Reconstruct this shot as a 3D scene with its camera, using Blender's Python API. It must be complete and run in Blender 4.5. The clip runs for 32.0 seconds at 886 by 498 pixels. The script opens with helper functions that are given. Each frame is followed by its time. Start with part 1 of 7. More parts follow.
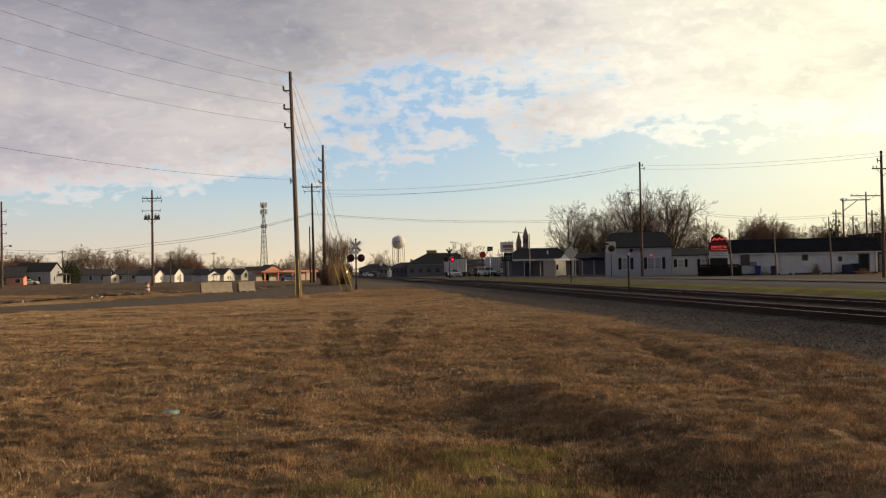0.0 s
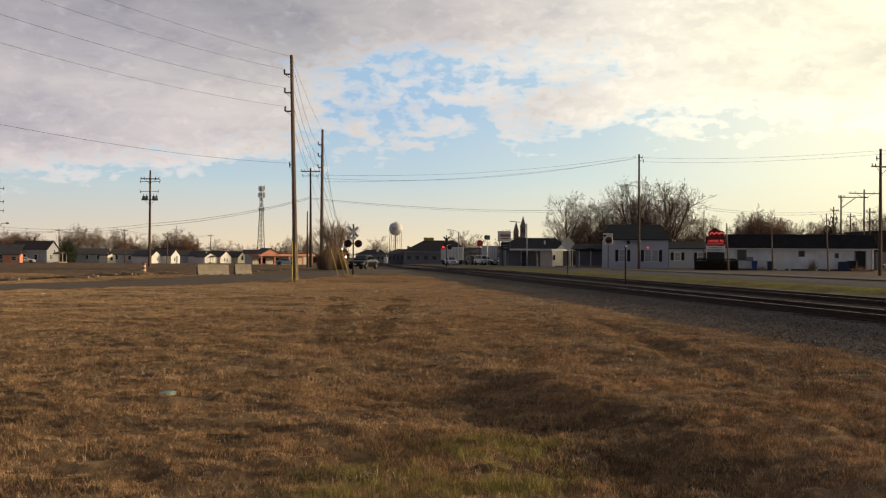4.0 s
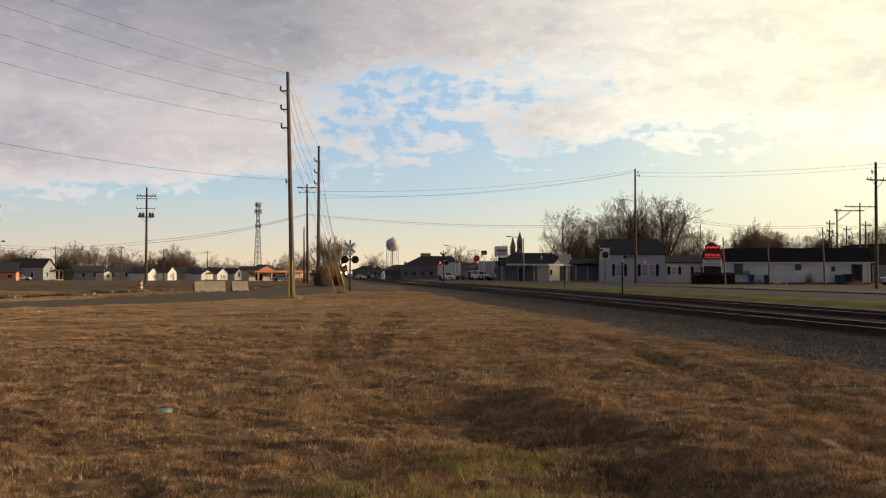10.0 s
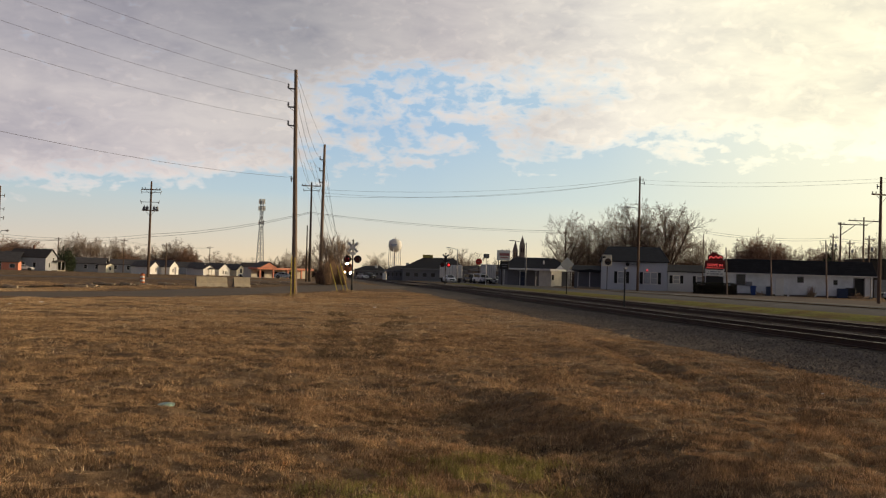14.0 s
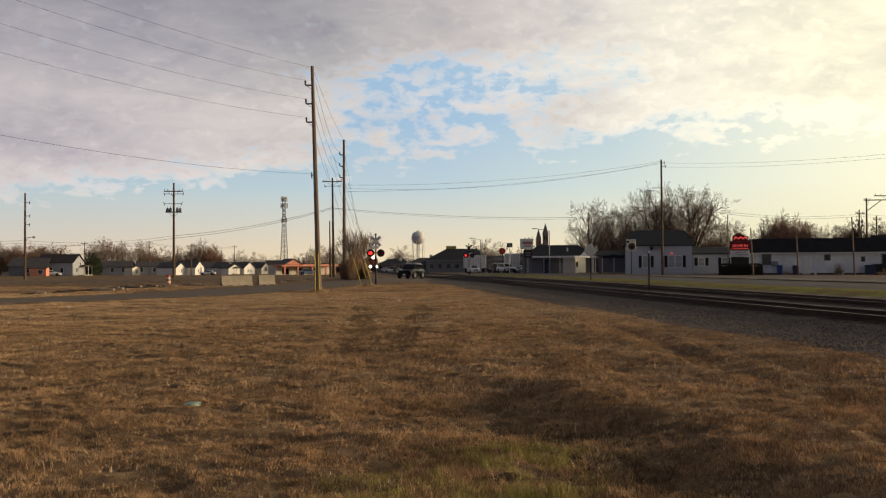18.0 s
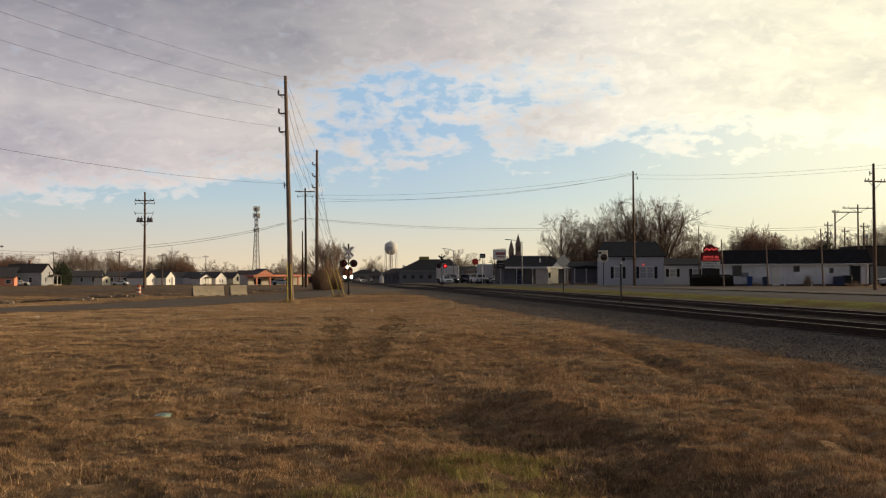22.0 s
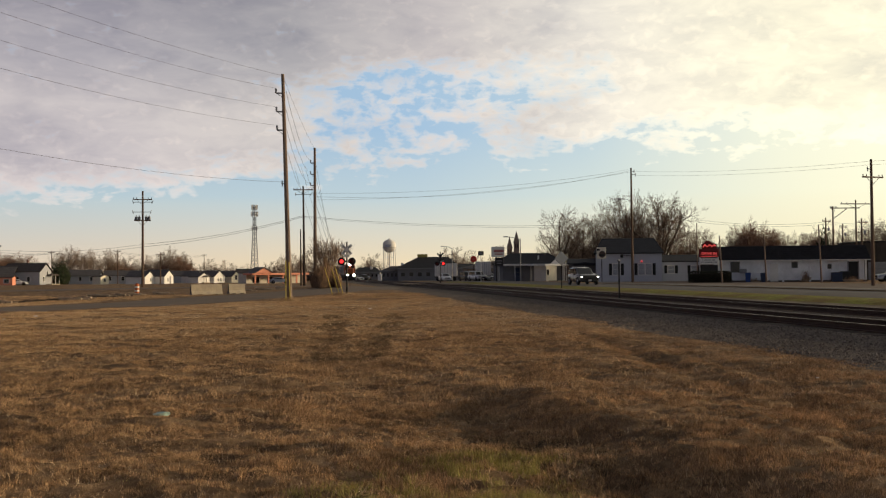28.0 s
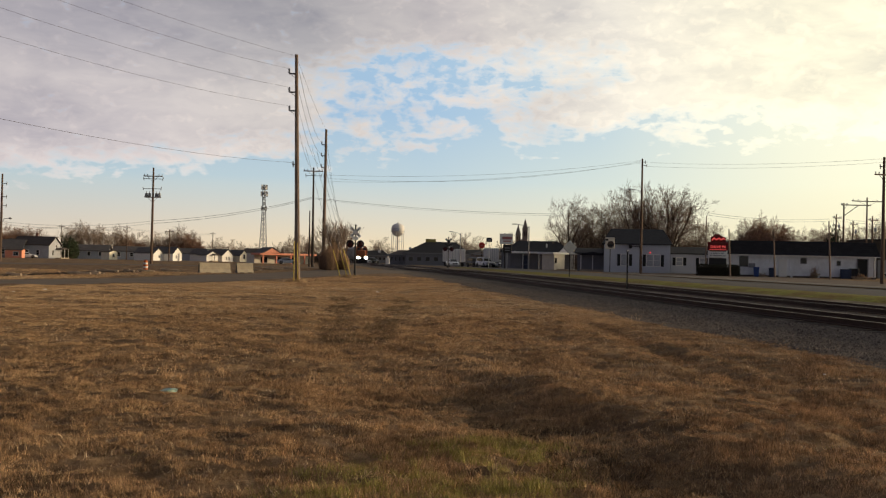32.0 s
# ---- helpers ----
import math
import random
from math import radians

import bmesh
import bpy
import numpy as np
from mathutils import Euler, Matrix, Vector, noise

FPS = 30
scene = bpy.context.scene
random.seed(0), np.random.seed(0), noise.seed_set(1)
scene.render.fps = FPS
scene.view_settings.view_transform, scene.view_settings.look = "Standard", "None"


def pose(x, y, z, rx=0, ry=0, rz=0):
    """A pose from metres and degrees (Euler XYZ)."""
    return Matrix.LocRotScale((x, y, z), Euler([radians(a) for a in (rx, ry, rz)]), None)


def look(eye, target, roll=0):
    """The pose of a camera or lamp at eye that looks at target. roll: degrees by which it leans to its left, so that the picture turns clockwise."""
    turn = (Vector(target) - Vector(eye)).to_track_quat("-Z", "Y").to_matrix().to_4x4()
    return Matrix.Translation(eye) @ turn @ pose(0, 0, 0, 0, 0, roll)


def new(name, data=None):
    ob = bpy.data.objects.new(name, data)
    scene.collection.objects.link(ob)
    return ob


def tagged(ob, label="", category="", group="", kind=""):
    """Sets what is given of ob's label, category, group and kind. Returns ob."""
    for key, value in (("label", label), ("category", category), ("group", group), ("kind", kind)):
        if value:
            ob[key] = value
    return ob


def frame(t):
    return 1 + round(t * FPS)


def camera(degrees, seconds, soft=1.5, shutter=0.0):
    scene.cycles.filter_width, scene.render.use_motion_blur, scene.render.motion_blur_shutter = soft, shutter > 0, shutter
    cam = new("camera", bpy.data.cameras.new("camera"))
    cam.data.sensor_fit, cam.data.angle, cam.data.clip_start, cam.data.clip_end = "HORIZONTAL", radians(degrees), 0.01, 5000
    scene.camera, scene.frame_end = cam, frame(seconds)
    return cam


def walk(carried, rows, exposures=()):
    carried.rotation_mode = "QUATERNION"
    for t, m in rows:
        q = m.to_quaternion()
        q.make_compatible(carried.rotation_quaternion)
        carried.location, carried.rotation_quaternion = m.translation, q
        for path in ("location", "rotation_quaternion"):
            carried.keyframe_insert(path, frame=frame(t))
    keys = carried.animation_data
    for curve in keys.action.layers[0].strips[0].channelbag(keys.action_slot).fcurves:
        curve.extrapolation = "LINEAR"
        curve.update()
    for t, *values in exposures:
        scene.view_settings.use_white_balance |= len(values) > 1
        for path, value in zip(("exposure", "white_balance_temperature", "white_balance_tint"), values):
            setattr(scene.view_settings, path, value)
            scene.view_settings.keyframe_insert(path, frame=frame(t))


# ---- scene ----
cam = camera(48.0, 32.0, soft=1.2)
EYE = 1.6
# seconds, sway to the right, tilt, roll, turn
ROWS = [
    (0.0, 0.028, 91.22, 0.95, 0.00),
    (0.5, 0.028, 91.35, 1.09, -0.12),
    (1.0, 0.021, 91.48, 0.56, -0.29),
    (1.5, 0.011, 91.49, 0.15, -0.37),
    (2.0, 0.004, 91.44, -0.17, -0.28),
    (2.5, -0.000, 91.34, -0.27, -0.19),
    (3.0, -0.001, 91.10, -0.42, -0.24),
    (3.5, -0.001, 90.75, -0.38, -0.25),
    (5.5, 0.004, 90.23, -0.38, 0.29),
    (6.0, 0.013, 90.16, 0.19, 0.56),
    (6.5, 0.019, 90.30, 0.75, 0.91),
    (7.0, 0.018, 90.43, 0.54, 1.10),
    (7.5, 0.015, 90.52, 0.38, 1.06),
    (8.0, 0.013, 90.43, 0.07, 1.14),
    (8.5, 0.011, 90.50, 0.29, 1.48),
    (9.0, 0.009, 90.91, 0.70, 0.88),
    (9.5, 0.006, 91.24, 0.19, 0.18),
    (10.0, 0.002, 91.40, -0.09, -0.37),
    (10.5, -0.005, 91.49, -0.37, -0.75),
    (11.0, -0.011, 91.54, -0.75, -1.07),
    (11.5, -0.014, 91.54, -0.47, -1.07),
    (12.0, -0.021, 91.61, -0.86, -0.91),
    (12.5, -0.032, 91.56, -1.62, -0.67),
    (13.0, -0.042, 91.53, -1.95, -0.54),
    (13.5, -0.048, 91.59, -2.11, -0.49),
    (14.0, -0.045, 91.52, -1.76, -0.28),
    (14.5, -0.042, 91.41, -1.71, -0.13),
    (15.0, -0.042, 91.26, -1.73, 0.97),
    (15.5, -0.044, 91.08, -1.73, 1.77),
    (17.5, 0.002, 91.07, -0.18, 1.60),
    (18.0, 0.007, 90.99, 0.30, 1.11),
    (18.5, 0.011, 91.01, 0.20, 0.67),
    (19.0, 0.015, 91.06, 0.39, 0.37),
    (19.5, 0.021, 91.13, 0.85, 0.18),
    (20.0, 0.023, 91.30, 0.75, 0.22),
    (20.5, 0.019, 91.32, 0.52, 0.14),
    (21.0, 0.015, 91.41, 0.40, 0.00),
    (21.5, 0.009, 91.52, 0.33, -0.28),
    (22.0, 0.004, 91.59, 0.17, -0.45),
    (22.5, 0.003, 91.62, -0.11, -0.61),
    (23.0, 0.005, 91.65, 0.11, -0.57),
    (23.5, 0.006, 91.71, 0.20, -0.62),
    (24.0, 0.010, 91.71, 0.37, -0.69),
    (24.5, 0.013, 91.57, 0.34, -0.78),
    (25.0, 0.013, 91.43, 0.17, -0.93),
    (25.5, 0.011, 91.41, 0.24, -0.80),
    (27.5, 0.008, 91.47, 0.28, -0.70),
    (28.0, 0.011, 91.45, 0.43, -0.54),
    (28.5, 0.011, 91.41, 0.31, -0.58),
    (29.0, 0.003, 91.30, -0.13, -0.55),
    (29.5, -0.004, 91.17, -0.67, -0.56),
    (30.0, -0.008, 91.04, -0.63, -0.40),
    (30.5, -0.012, 90.88, -0.86, -0.31),
    (31.0, -0.014, 90.72, -0.79, -0.26),
    (31.5, -0.014, 90.58, -1.04, -0.17),
    (32.0, -0.018, 90.60, -1.27, -0.10),
]
walk(cam, [(t, pose(x, 0, EYE, rx, ry, rz)) for t, x, rx, ry, rz in ROWS],
     [(0, 0.06), (3, 0.04), (5.5, 0.13), (7, 0.16), (9, 0.10), (11, 0.04), (15, 0.0), (25, 0.0), (32, 0.04)])

# ---- daylight: low winter sun far to the right, broken cloud ----
SUN_AZ, SUN_EL = 77.0, 9.0          # degrees to the right of straight ahead, above the horizon
sun_way = Vector((math.sin(radians(SUN_AZ)) * math.cos(radians(SUN_EL)), math.cos(radians(SUN_AZ)) * math.cos(radians(SUN_EL)), math.sin(radians(SUN_EL))))
sun = new("sun", bpy.data.lights.new("sun", "SUN"))
sun.data.energy, sun.data.angle, sun.data.color = 3.4, radians(1.2), (1.0, 0.76, 0.48)
sun.matrix_world = look((0, 0, 50), Vector((0, 0, 50)) - sun_way)
scene.view_settings.exposure = 0.0


def build_sky():
    world = bpy.data.worlds.new("sky")
    scene.world = world
    world.use_nodes = True
    nt = world.node_tree
    nt.nodes.clear()
    N, L = nt.nodes.new, nt.links.new

    def math_node(op, a, b=None, c=None, clamp=False):
        n = N("ShaderNodeMath")
        n.operation, n.use_clamp = op, clamp
        for i, v in enumerate((a, b, c)):
            if v is None:
                continue
            if isinstance(v, (int, float)):
                n.inputs[i].default_value = v
            else:
                L(v, n.inputs[i])
        return n.outputs[0]

    def ramp(v, *stops):
        n = N("ShaderNodeValToRGB")
        cr = n.color_ramp
        while len(cr.elements) < len(stops):
            cr.elements.new(0.5)
        for e, (p, c) in zip(cr.elements, stops):
            e.position, e.color = p, (*c, 1) if len(c) == 3 else c
        L(v, n.inputs[0])
        return n.outputs[0]

    def mix(f, a, b, mode="MIX"):
        n = N("ShaderNodeMix")
        n.data_type, n.blend_type = "RGBA", mode
        for s, v in ((n.inputs[0], f), (n.inputs[6], a), (n.inputs[7], b)):
            if isinstance(v, (int, float)):
                s.default_value = v
            elif isinstance(v, tuple):
                s.default_value = (*v, 1)
            else:
                L(v, s)
        return n.outputs[2]

    def noise_node(vec, scale, detail, rough, distort=0.0):
        n = N("ShaderNodeTexNoise")
        n.inputs["Scale"].default_value, n.inputs["Detail"].default_value = scale, detail
        n.inputs["Roughness"].default_value, n.inputs["Distortion"].default_value = rough, distort
        L(vec, n.inputs["Vector"])
        return n.outputs["Fac"]

    def mapped(vec, loc, scale, rz=0.0):
        n = N("ShaderNodeMapping")
        n.inputs["Location"].default_value, n.inputs["Scale"].default_value = loc, scale
        n.inputs["Rotation"].default_value = (0, 0, radians(rz))
        L(vec, n.inputs["Vector"])
        return n.outputs[0]

    tc = N("ShaderNodeTexCoord")
    way = tc.outputs["Generated"]
    sep = N("ShaderNodeSeparateXYZ")
    L(way, sep.inputs[0])
    zz = math_node("MAXIMUM", sep.outputs[2], 0.0)
    # how near to the sun's side of the sky
    dot = N("ShaderNodeVectorMath")
    dot.operation = "DOT_PRODUCT"
    L(way, dot.inputs[0])
    dot.inputs[1].default_value = sun_way
    side = math_node("MULTIPLY_ADD", dot.outputs["Value"], 0.5, 0.5, clamp=True)

    nish = N("ShaderNodeTexSky")
    nish.sky_type, nish.sun_disc = "NISHITA", False
    nish.sun_elevation, nish.sun_rotation = radians(SUN_EL), radians(SUN_AZ)
    nish.air_density, nish.dust_density, nish.ozone_density = 1.0, 1.2, 1.5
    clear = mix(1.0, nish.outputs[0], (0.15, 0.165, 0.205), "MULTIPLY")
    # haze: peach along the horizon, pale above
    horizon = ramp(side, (0.30, (0.66, 0.58, 0.50)), (0.44, (0.74, 0.61, 0.455)), (0.56, (0.83, 0.68, 0.465)), (0.74, (0.90, 0.79, 0.52)), (0.82, (1.0, 0.88, 0.57)), (1.0, (1.5, 1.25, 0.75)))
    above = ramp(side, (0.30, (0.46, 0.575, 0.62)), (0.42, (0.475, 0.59, 0.635)), (0.61, (0.54, 0.65, 0.68)), (0.70, (0.70, 0.77, 0.69)), (0.78, (0.96, 0.94, 0.70)), (1.0, (1.6, 1.4, 0.9)))
    haze = mix(ramp(zz, (0.012, (0, 0, 0)), (0.078, (1, 1, 1))), horizon, above)
    deep = ramp(side, (0.30, (0.27, 0.40, 0.58)), (0.42, (0.31, 0.45, 0.62)), (0.61, (0.37, 0.54, 0.72)), (0.69, (0.50, 0.64, 0.73)), (0.77, (0.90, 0.92, 0.76)), (1.0, (1.6, 1.4, 0.9)))
    clear = mix(ramp(zz, (0.30, (0, 0, 0)), (0.6, (1, 1, 1))), mix(ramp(zz, (0.070, (0, 0, 0)), (0.145, (1, 1, 1))), haze, deep), clear)

    # broken cloud: large banks, smaller rolls, fine puffs
    banks = noise_node(mapped(way, (0.31, 0.0, 0.12), (1, 1, 2.6)), 4.2, 3, 0.5, distort=0.35)
    rolls = noise_node(mapped(way, (0.0, 0.7, 0.4), (1, 1, 3.0), 0), 15.0, 4, 0.6, distort=0.4)
    puffs = noise_node(mapped(way, (0.5, 0.2, 0.9), (1, 1, 1.7)), 62.0, 4, 0.52, distort=0.3)

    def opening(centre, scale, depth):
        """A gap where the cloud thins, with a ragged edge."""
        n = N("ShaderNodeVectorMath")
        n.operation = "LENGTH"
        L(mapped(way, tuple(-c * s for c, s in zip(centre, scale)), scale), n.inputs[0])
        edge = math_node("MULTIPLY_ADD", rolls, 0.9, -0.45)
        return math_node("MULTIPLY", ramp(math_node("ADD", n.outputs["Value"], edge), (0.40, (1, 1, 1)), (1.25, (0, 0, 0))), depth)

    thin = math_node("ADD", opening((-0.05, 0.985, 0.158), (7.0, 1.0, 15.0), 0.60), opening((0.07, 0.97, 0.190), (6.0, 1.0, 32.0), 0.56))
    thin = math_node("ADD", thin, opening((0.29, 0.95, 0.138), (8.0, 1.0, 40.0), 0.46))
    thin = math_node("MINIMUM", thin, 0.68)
    # the lower edge of the deck climbs to the right
    foot = math_node("MULTIPLY_ADD", math_node("MINIMUM", sep.outputs[0], 0.08), -0.12, math_node("MULTIPLY_ADD", rolls, 0.05, math_node("SUBTRACT", zz, 0.025)))
    deck = ramp(foot, (0.098, (0, 0, 0)), (0.145, (1, 1, 1)))
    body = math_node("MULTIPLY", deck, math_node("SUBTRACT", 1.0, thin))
    # fine puffs only in the deck and its ragged foot
    ragged = ramp(foot, (0.070, (0, 0, 0)), (0.120, (1, 1, 1)))
    body = math_node("ADD", body, math_node("MULTIPLY", ragged, math_node("MULTIPLY_ADD", puffs, 1.35, -0.675)))
    body = math_node("ADD", body, math_node("MULTIPLY_ADD", rolls, 0.8, -0.4))
    cover = ramp(body, (0.22, (0, 0, 0)), (0.45, (0.45, 0.45, 0.45)), (0.80, (1, 1, 1)))
    lit = ramp(side, (0.18, (0.25, 0.25, 0.33)), (0.345, (0.437, 0.417, 0.458)), (0.47, (0.463, 0.447, 0.483)), (0.56, (0.46, 0.452, 0.468)), (0.63, (0.57, 0.54, 0.54)), (0.70, (0.82, 0.785, 0.70)), (0.78, (1.04, 0.99, 0.76)), (0.88, (1.2, 1.12, 0.82)))
    shade = ramp(math_node("MULTIPLY_ADD", banks, 0.55, math_node("MULTIPLY", rolls, 0.45)), (0.36, (0.78, 0.78, 0.83)), (0.62, (1.16, 1.13, 1.09)))
    rim = ramp(body, (0.30, (1.55, 1.48, 1.36)), (0.58, (1.24, 1.20, 1.14)), (0.95, (1.0, 1.0, 1.0)))
    cloud = mix(1.0, mix(1.0, lit, shade, "MULTIPLY"), rim, "MULTIPLY")
    # away from the sun its underside is brighter and pinker towards the horizon
    low_light = mix(ramp(side, (0.52, (0, 0, 0)), (0.68, (1, 1, 1))), ramp(zz, (0.09, (1.33, 1.28, 1.20)), (0.16, (1.19, 1.16, 1.10)), (0.205, (0.89, 0.89, 0.90)), (0.27, (0.73, 0.73, 0.76))), (1.0, 1.0, 1.0))
    cloud = mix(1.0, cloud, low_light, "MULTIPLY")
    # unseen cloud overhead and behind is darkened, to dim the skylight on the scene
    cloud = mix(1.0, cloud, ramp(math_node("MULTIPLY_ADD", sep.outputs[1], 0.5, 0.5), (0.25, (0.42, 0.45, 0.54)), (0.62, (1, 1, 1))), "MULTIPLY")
    cloud = mix(1.0, cloud, ramp(zz, (0.28, (1, 1, 1)), (0.62, (0.50, 0.52, 0.58))), "MULTIPLY")
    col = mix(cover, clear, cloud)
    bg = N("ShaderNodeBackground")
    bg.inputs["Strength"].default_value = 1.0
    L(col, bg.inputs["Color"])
    out = N("ShaderNodeOutputWorld")
    L(bg.outputs[0], out.inputs["Surface"])


build_sky()

# ---- materials ----
MATS = {}


def mat(name, base, rough=0.8, metal=0.0, vary=0.15, scale=3.0, fine=40.0, bump=0.2, tint=None, rand=0.0, stretch=(1, 1, 1), spec=0.3, island=0.0):
    """A surface with stains at one scale and grain at another. tint: the colour of the stains; rand: how far pieces differ."""
    if name in MATS:
        return MATS[name]
    m = bpy.data.materials.new(name)
    MATS[name] = m
    m.use_nodes = True
    nt = m.node_tree
    N, L = nt.nodes.new, nt.links.new
    bsdf = nt.nodes["Principled BSDF"]
    bsdf.inputs["Metallic"].default_value, bsdf.inputs["Specular IOR Level"].default_value = metal, spec
    tc = N("ShaderNodeTexCoord")
    mp = N("ShaderNodeMapping")
    mp.inputs["Scale"].default_value = stretch
    L(tc.outputs["Object"], mp.inputs["Vector"])

    def noise_tex(s, detail, r):
        n = N("ShaderNodeTexNoise")
        n.inputs["Scale"].default_value, n.inputs["Detail"].default_value, n.inputs["Roughness"].default_value = s, detail, r
        L(mp.outputs[0], n.inputs["Vector"])
        return n.outputs["Fac"]

    big, small = noise_tex(scale, 4, 0.6), noise_tex(fine, 3, 0.6)
    tint = tint or tuple(c * 0.55 for c in base)
    cr = N("ShaderNodeValToRGB")
    cr.color_ramp.elements[0].position, cr.color_ramp.elements[1].position = 0.36, 0.64
    a = tuple(b + (t - b) * min(1, vary * 3) for b, t in zip(base, tint))
    cr.color_ramp.elements[0].color, cr.color_ramp.elements[1].color = (*a, 1), (*base, 1)
    L(big, cr.inputs[0])
    hsv = N("ShaderNodeHueSaturation")
    L(cr.outputs[0], hsv.inputs["Color"])
    mr = N("ShaderNodeMapRange")
    mr.inputs["From Min"].default_value, mr.inputs["From Max"].default_value = 0.25, 0.75
    mr.inputs["To Min"].default_value, mr.inputs["To Max"].default_value = 1 - vary, 1 + vary
    L(small, mr.inputs["Value"])
    value = mr.outputs[0]
    if rand or island:
        src = N("ShaderNodeNewGeometry").outputs["Random Per Island"] if island else N("ShaderNodeObjectInfo").outputs["Random"]
        amount = island or rand
        r = N("ShaderNodeMapRange")
        r.inputs["To Min"].default_value, r.inputs["To Max"].default_value = 1 - amount, 1 + amount
        L(src, r.inputs["Value"])
        mul = N("ShaderNodeMath")
        mul.operation = "MULTIPLY"
        L(value, mul.inputs[0]), L(r.outputs[0], mul.inputs[1])
        value = mul.outputs[0]
    L(value, hsv.inputs["Value"])
    L(hsv.outputs[0], bsdf.inputs["Base Color"])
    rr = N("ShaderNodeMapRange")
    rr.inputs["To Min"].default_value, rr.inputs["To Max"].default_value = max(0.02, rough - 0.12), min(1, rough + 0.12)
    L(big, rr.inputs["Value"]), L(rr.outputs[0], bsdf.inputs["Roughness"])
    if bump:
        b = N("ShaderNodeBump")
        b.inputs["Strength"].default_value, b.inputs["Distance"].default_value = bump, 0.02
        L(small, b.inputs["Height"]), L(b.outputs[0], bsdf.inputs["Normal"])
    return m


def glow(name, colour, strength):
    if name not in MATS:
        m = MATS[name] = bpy.data.materials.new(name)
        m.use_nodes = True
        b = m.node_tree.nodes["Principled BSDF"]
        b.inputs["Base Color"].default_value = (*colour, 1)
        b.inputs["Emission Color"].default_value, b.inputs["Emission Strength"].default_value = (*colour, 1), strength
    return MATS[name]


def straw_ground():
    """Dry winter grass over soil, worn and green in patches, drawn in metres of the place."""
    m = bpy.data.materials.new("dry_grass_ground")
    m.use_nodes = True
    nt = m.node_tree
    N, L = nt.nodes.new, nt.links.new
    bsdf = nt.nodes["Principled BSDF"]
    bsdf.inputs["Roughness"].default_value, bsdf.inputs["Specular IOR Level"].default_value = 0.95, 0.1
    tc = N("ShaderNodeTexCoord")

    def tex(s, detail, r, stretch=(1, 1, 1)):
        mp = N("ShaderNodeMapping")
        mp.inputs["Scale"].default_value = stretch
        L(tc.outputs["Object"], mp.inputs["Vector"])
        n = N("ShaderNodeTexNoise")
        n.inputs["Scale"].default_value, n.inputs["Detail"].default_value, n.inputs["Roughness"].default_value = s, detail, r
        L(mp.outputs[0], n.inputs["Vector"])
        return n.outputs["Fac"]

    def ramp(v, *stops):
        n = N("ShaderNodeValToRGB")
        while len(n.color_ramp.elements) < len(stops):
            n.color_ramp.elements.new(0.5)
        for e, (p, c) in zip(n.color_ramp.elements, stops):
            e.position, e.color = p, (*c, 1)
        L(v, n.inputs[0])
        return n.outputs[0]

    def mix(f, a, b, mode="MIX"):
        n = N("ShaderNodeMix")
        n.data_type, n.blend_type = "RGBA", mode
        for s, v in ((n.inputs[0], f), (n.inputs[6], a), (n.inputs[7], b)):
            if isinstance(v, (int, float)):
                s.default_value = v
            else:
                L(v, s)
        return n.outputs[2]

    coarse = ramp(tex(0.8, 6, 0.66), (0.34, (0.13, 0.083, 0.047)), (0.5, (0.22, 0.143, 0.080)), (0.66, (0.37, 0.247, 0.137)))
    clump = ramp(tex(6.5, 4, 0.7), (0.36, (0.66, 0.64, 0.62)), (0.60, (1.06, 1.05, 1.03)))
    patch = ramp(tex(2.3, 3, 0.6), (0.36, (0.72, 0.70, 0.68)), (0.58, (1.12, 1.11, 1.10)))
    blade = ramp(tex(60, 3, 0.7), (0.25, (0.65, 0.63, 0.60)), (0.75, (1.2, 1.2, 1.18)))
    col = mix(1.0, mix(1.0, mix(1.0, coarse, clump, "MULTIPLY"), patch, "MULTIPLY"), blade, "MULTIPLY")
    L(col, bsdf.inputs["Base Color"])
    b = N("ShaderNodeBump")
    b.inputs["Strength"].default_value, b.inputs["Distance"].default_value = 0.6, 0.05
    mixh = N("ShaderNodeMath")
    mixh.operation = "ADD"
    L(tex(9, 4, 0.7), mixh.inputs[0]), L(tex(45, 3, 0.7), mixh.inputs[1])
    L(mixh.outputs[0], b.inputs["Height"]), L(b.outputs[0], bsdf.inputs["Normal"])
    return m


ASPHALT = mat("asphalt", (0.125, 0.114, 0.105), 0.85, vary=0.16, scale=0.35, fine=25, bump=0.3, tint=(0.07, 0.066, 0.064), spec=0.04)
OLD_ASPHALT = mat("old_asphalt", (0.165, 0.132, 0.104), 0.9, vary=0.2, scale=0.3, fine=20, bump=0.3, tint=(0.12, 0.10, 0.082), spec=0.04)
GRAVEL = mat("gravel", (0.135, 0.110, 0.090), 0.95, vary=0.5, scale=0.8, fine=26, bump=1.0, tint=(0.095, 0.076, 0.062), spec=0.04)
PAVING = mat("old_pavement", (0.24, 0.21, 0.175), 0.9, vary=0.2, scale=0.8, fine=20, bump=0.3, spec=0.04)
STONE = mat("ballast_stone", (0.17, 0.145, 0.125), 0.9, vary=0.2, scale=8, fine=60, bump=0.3, island=0.45, spec=0.04)
CONCRETE = mat("concrete", (0.44, 0.37, 0.265), 0.9, vary=0.16, scale=2.2, fine=30, bump=0.3, tint=(0.24, 0.21, 0.18))
POLE_WOOD = mat("weathered_pole_wood", (0.26, 0.19, 0.145), 0.9, vary=0.25, scale=3, fine=30, bump=0.4, stretch=(3, 3, 0.3))
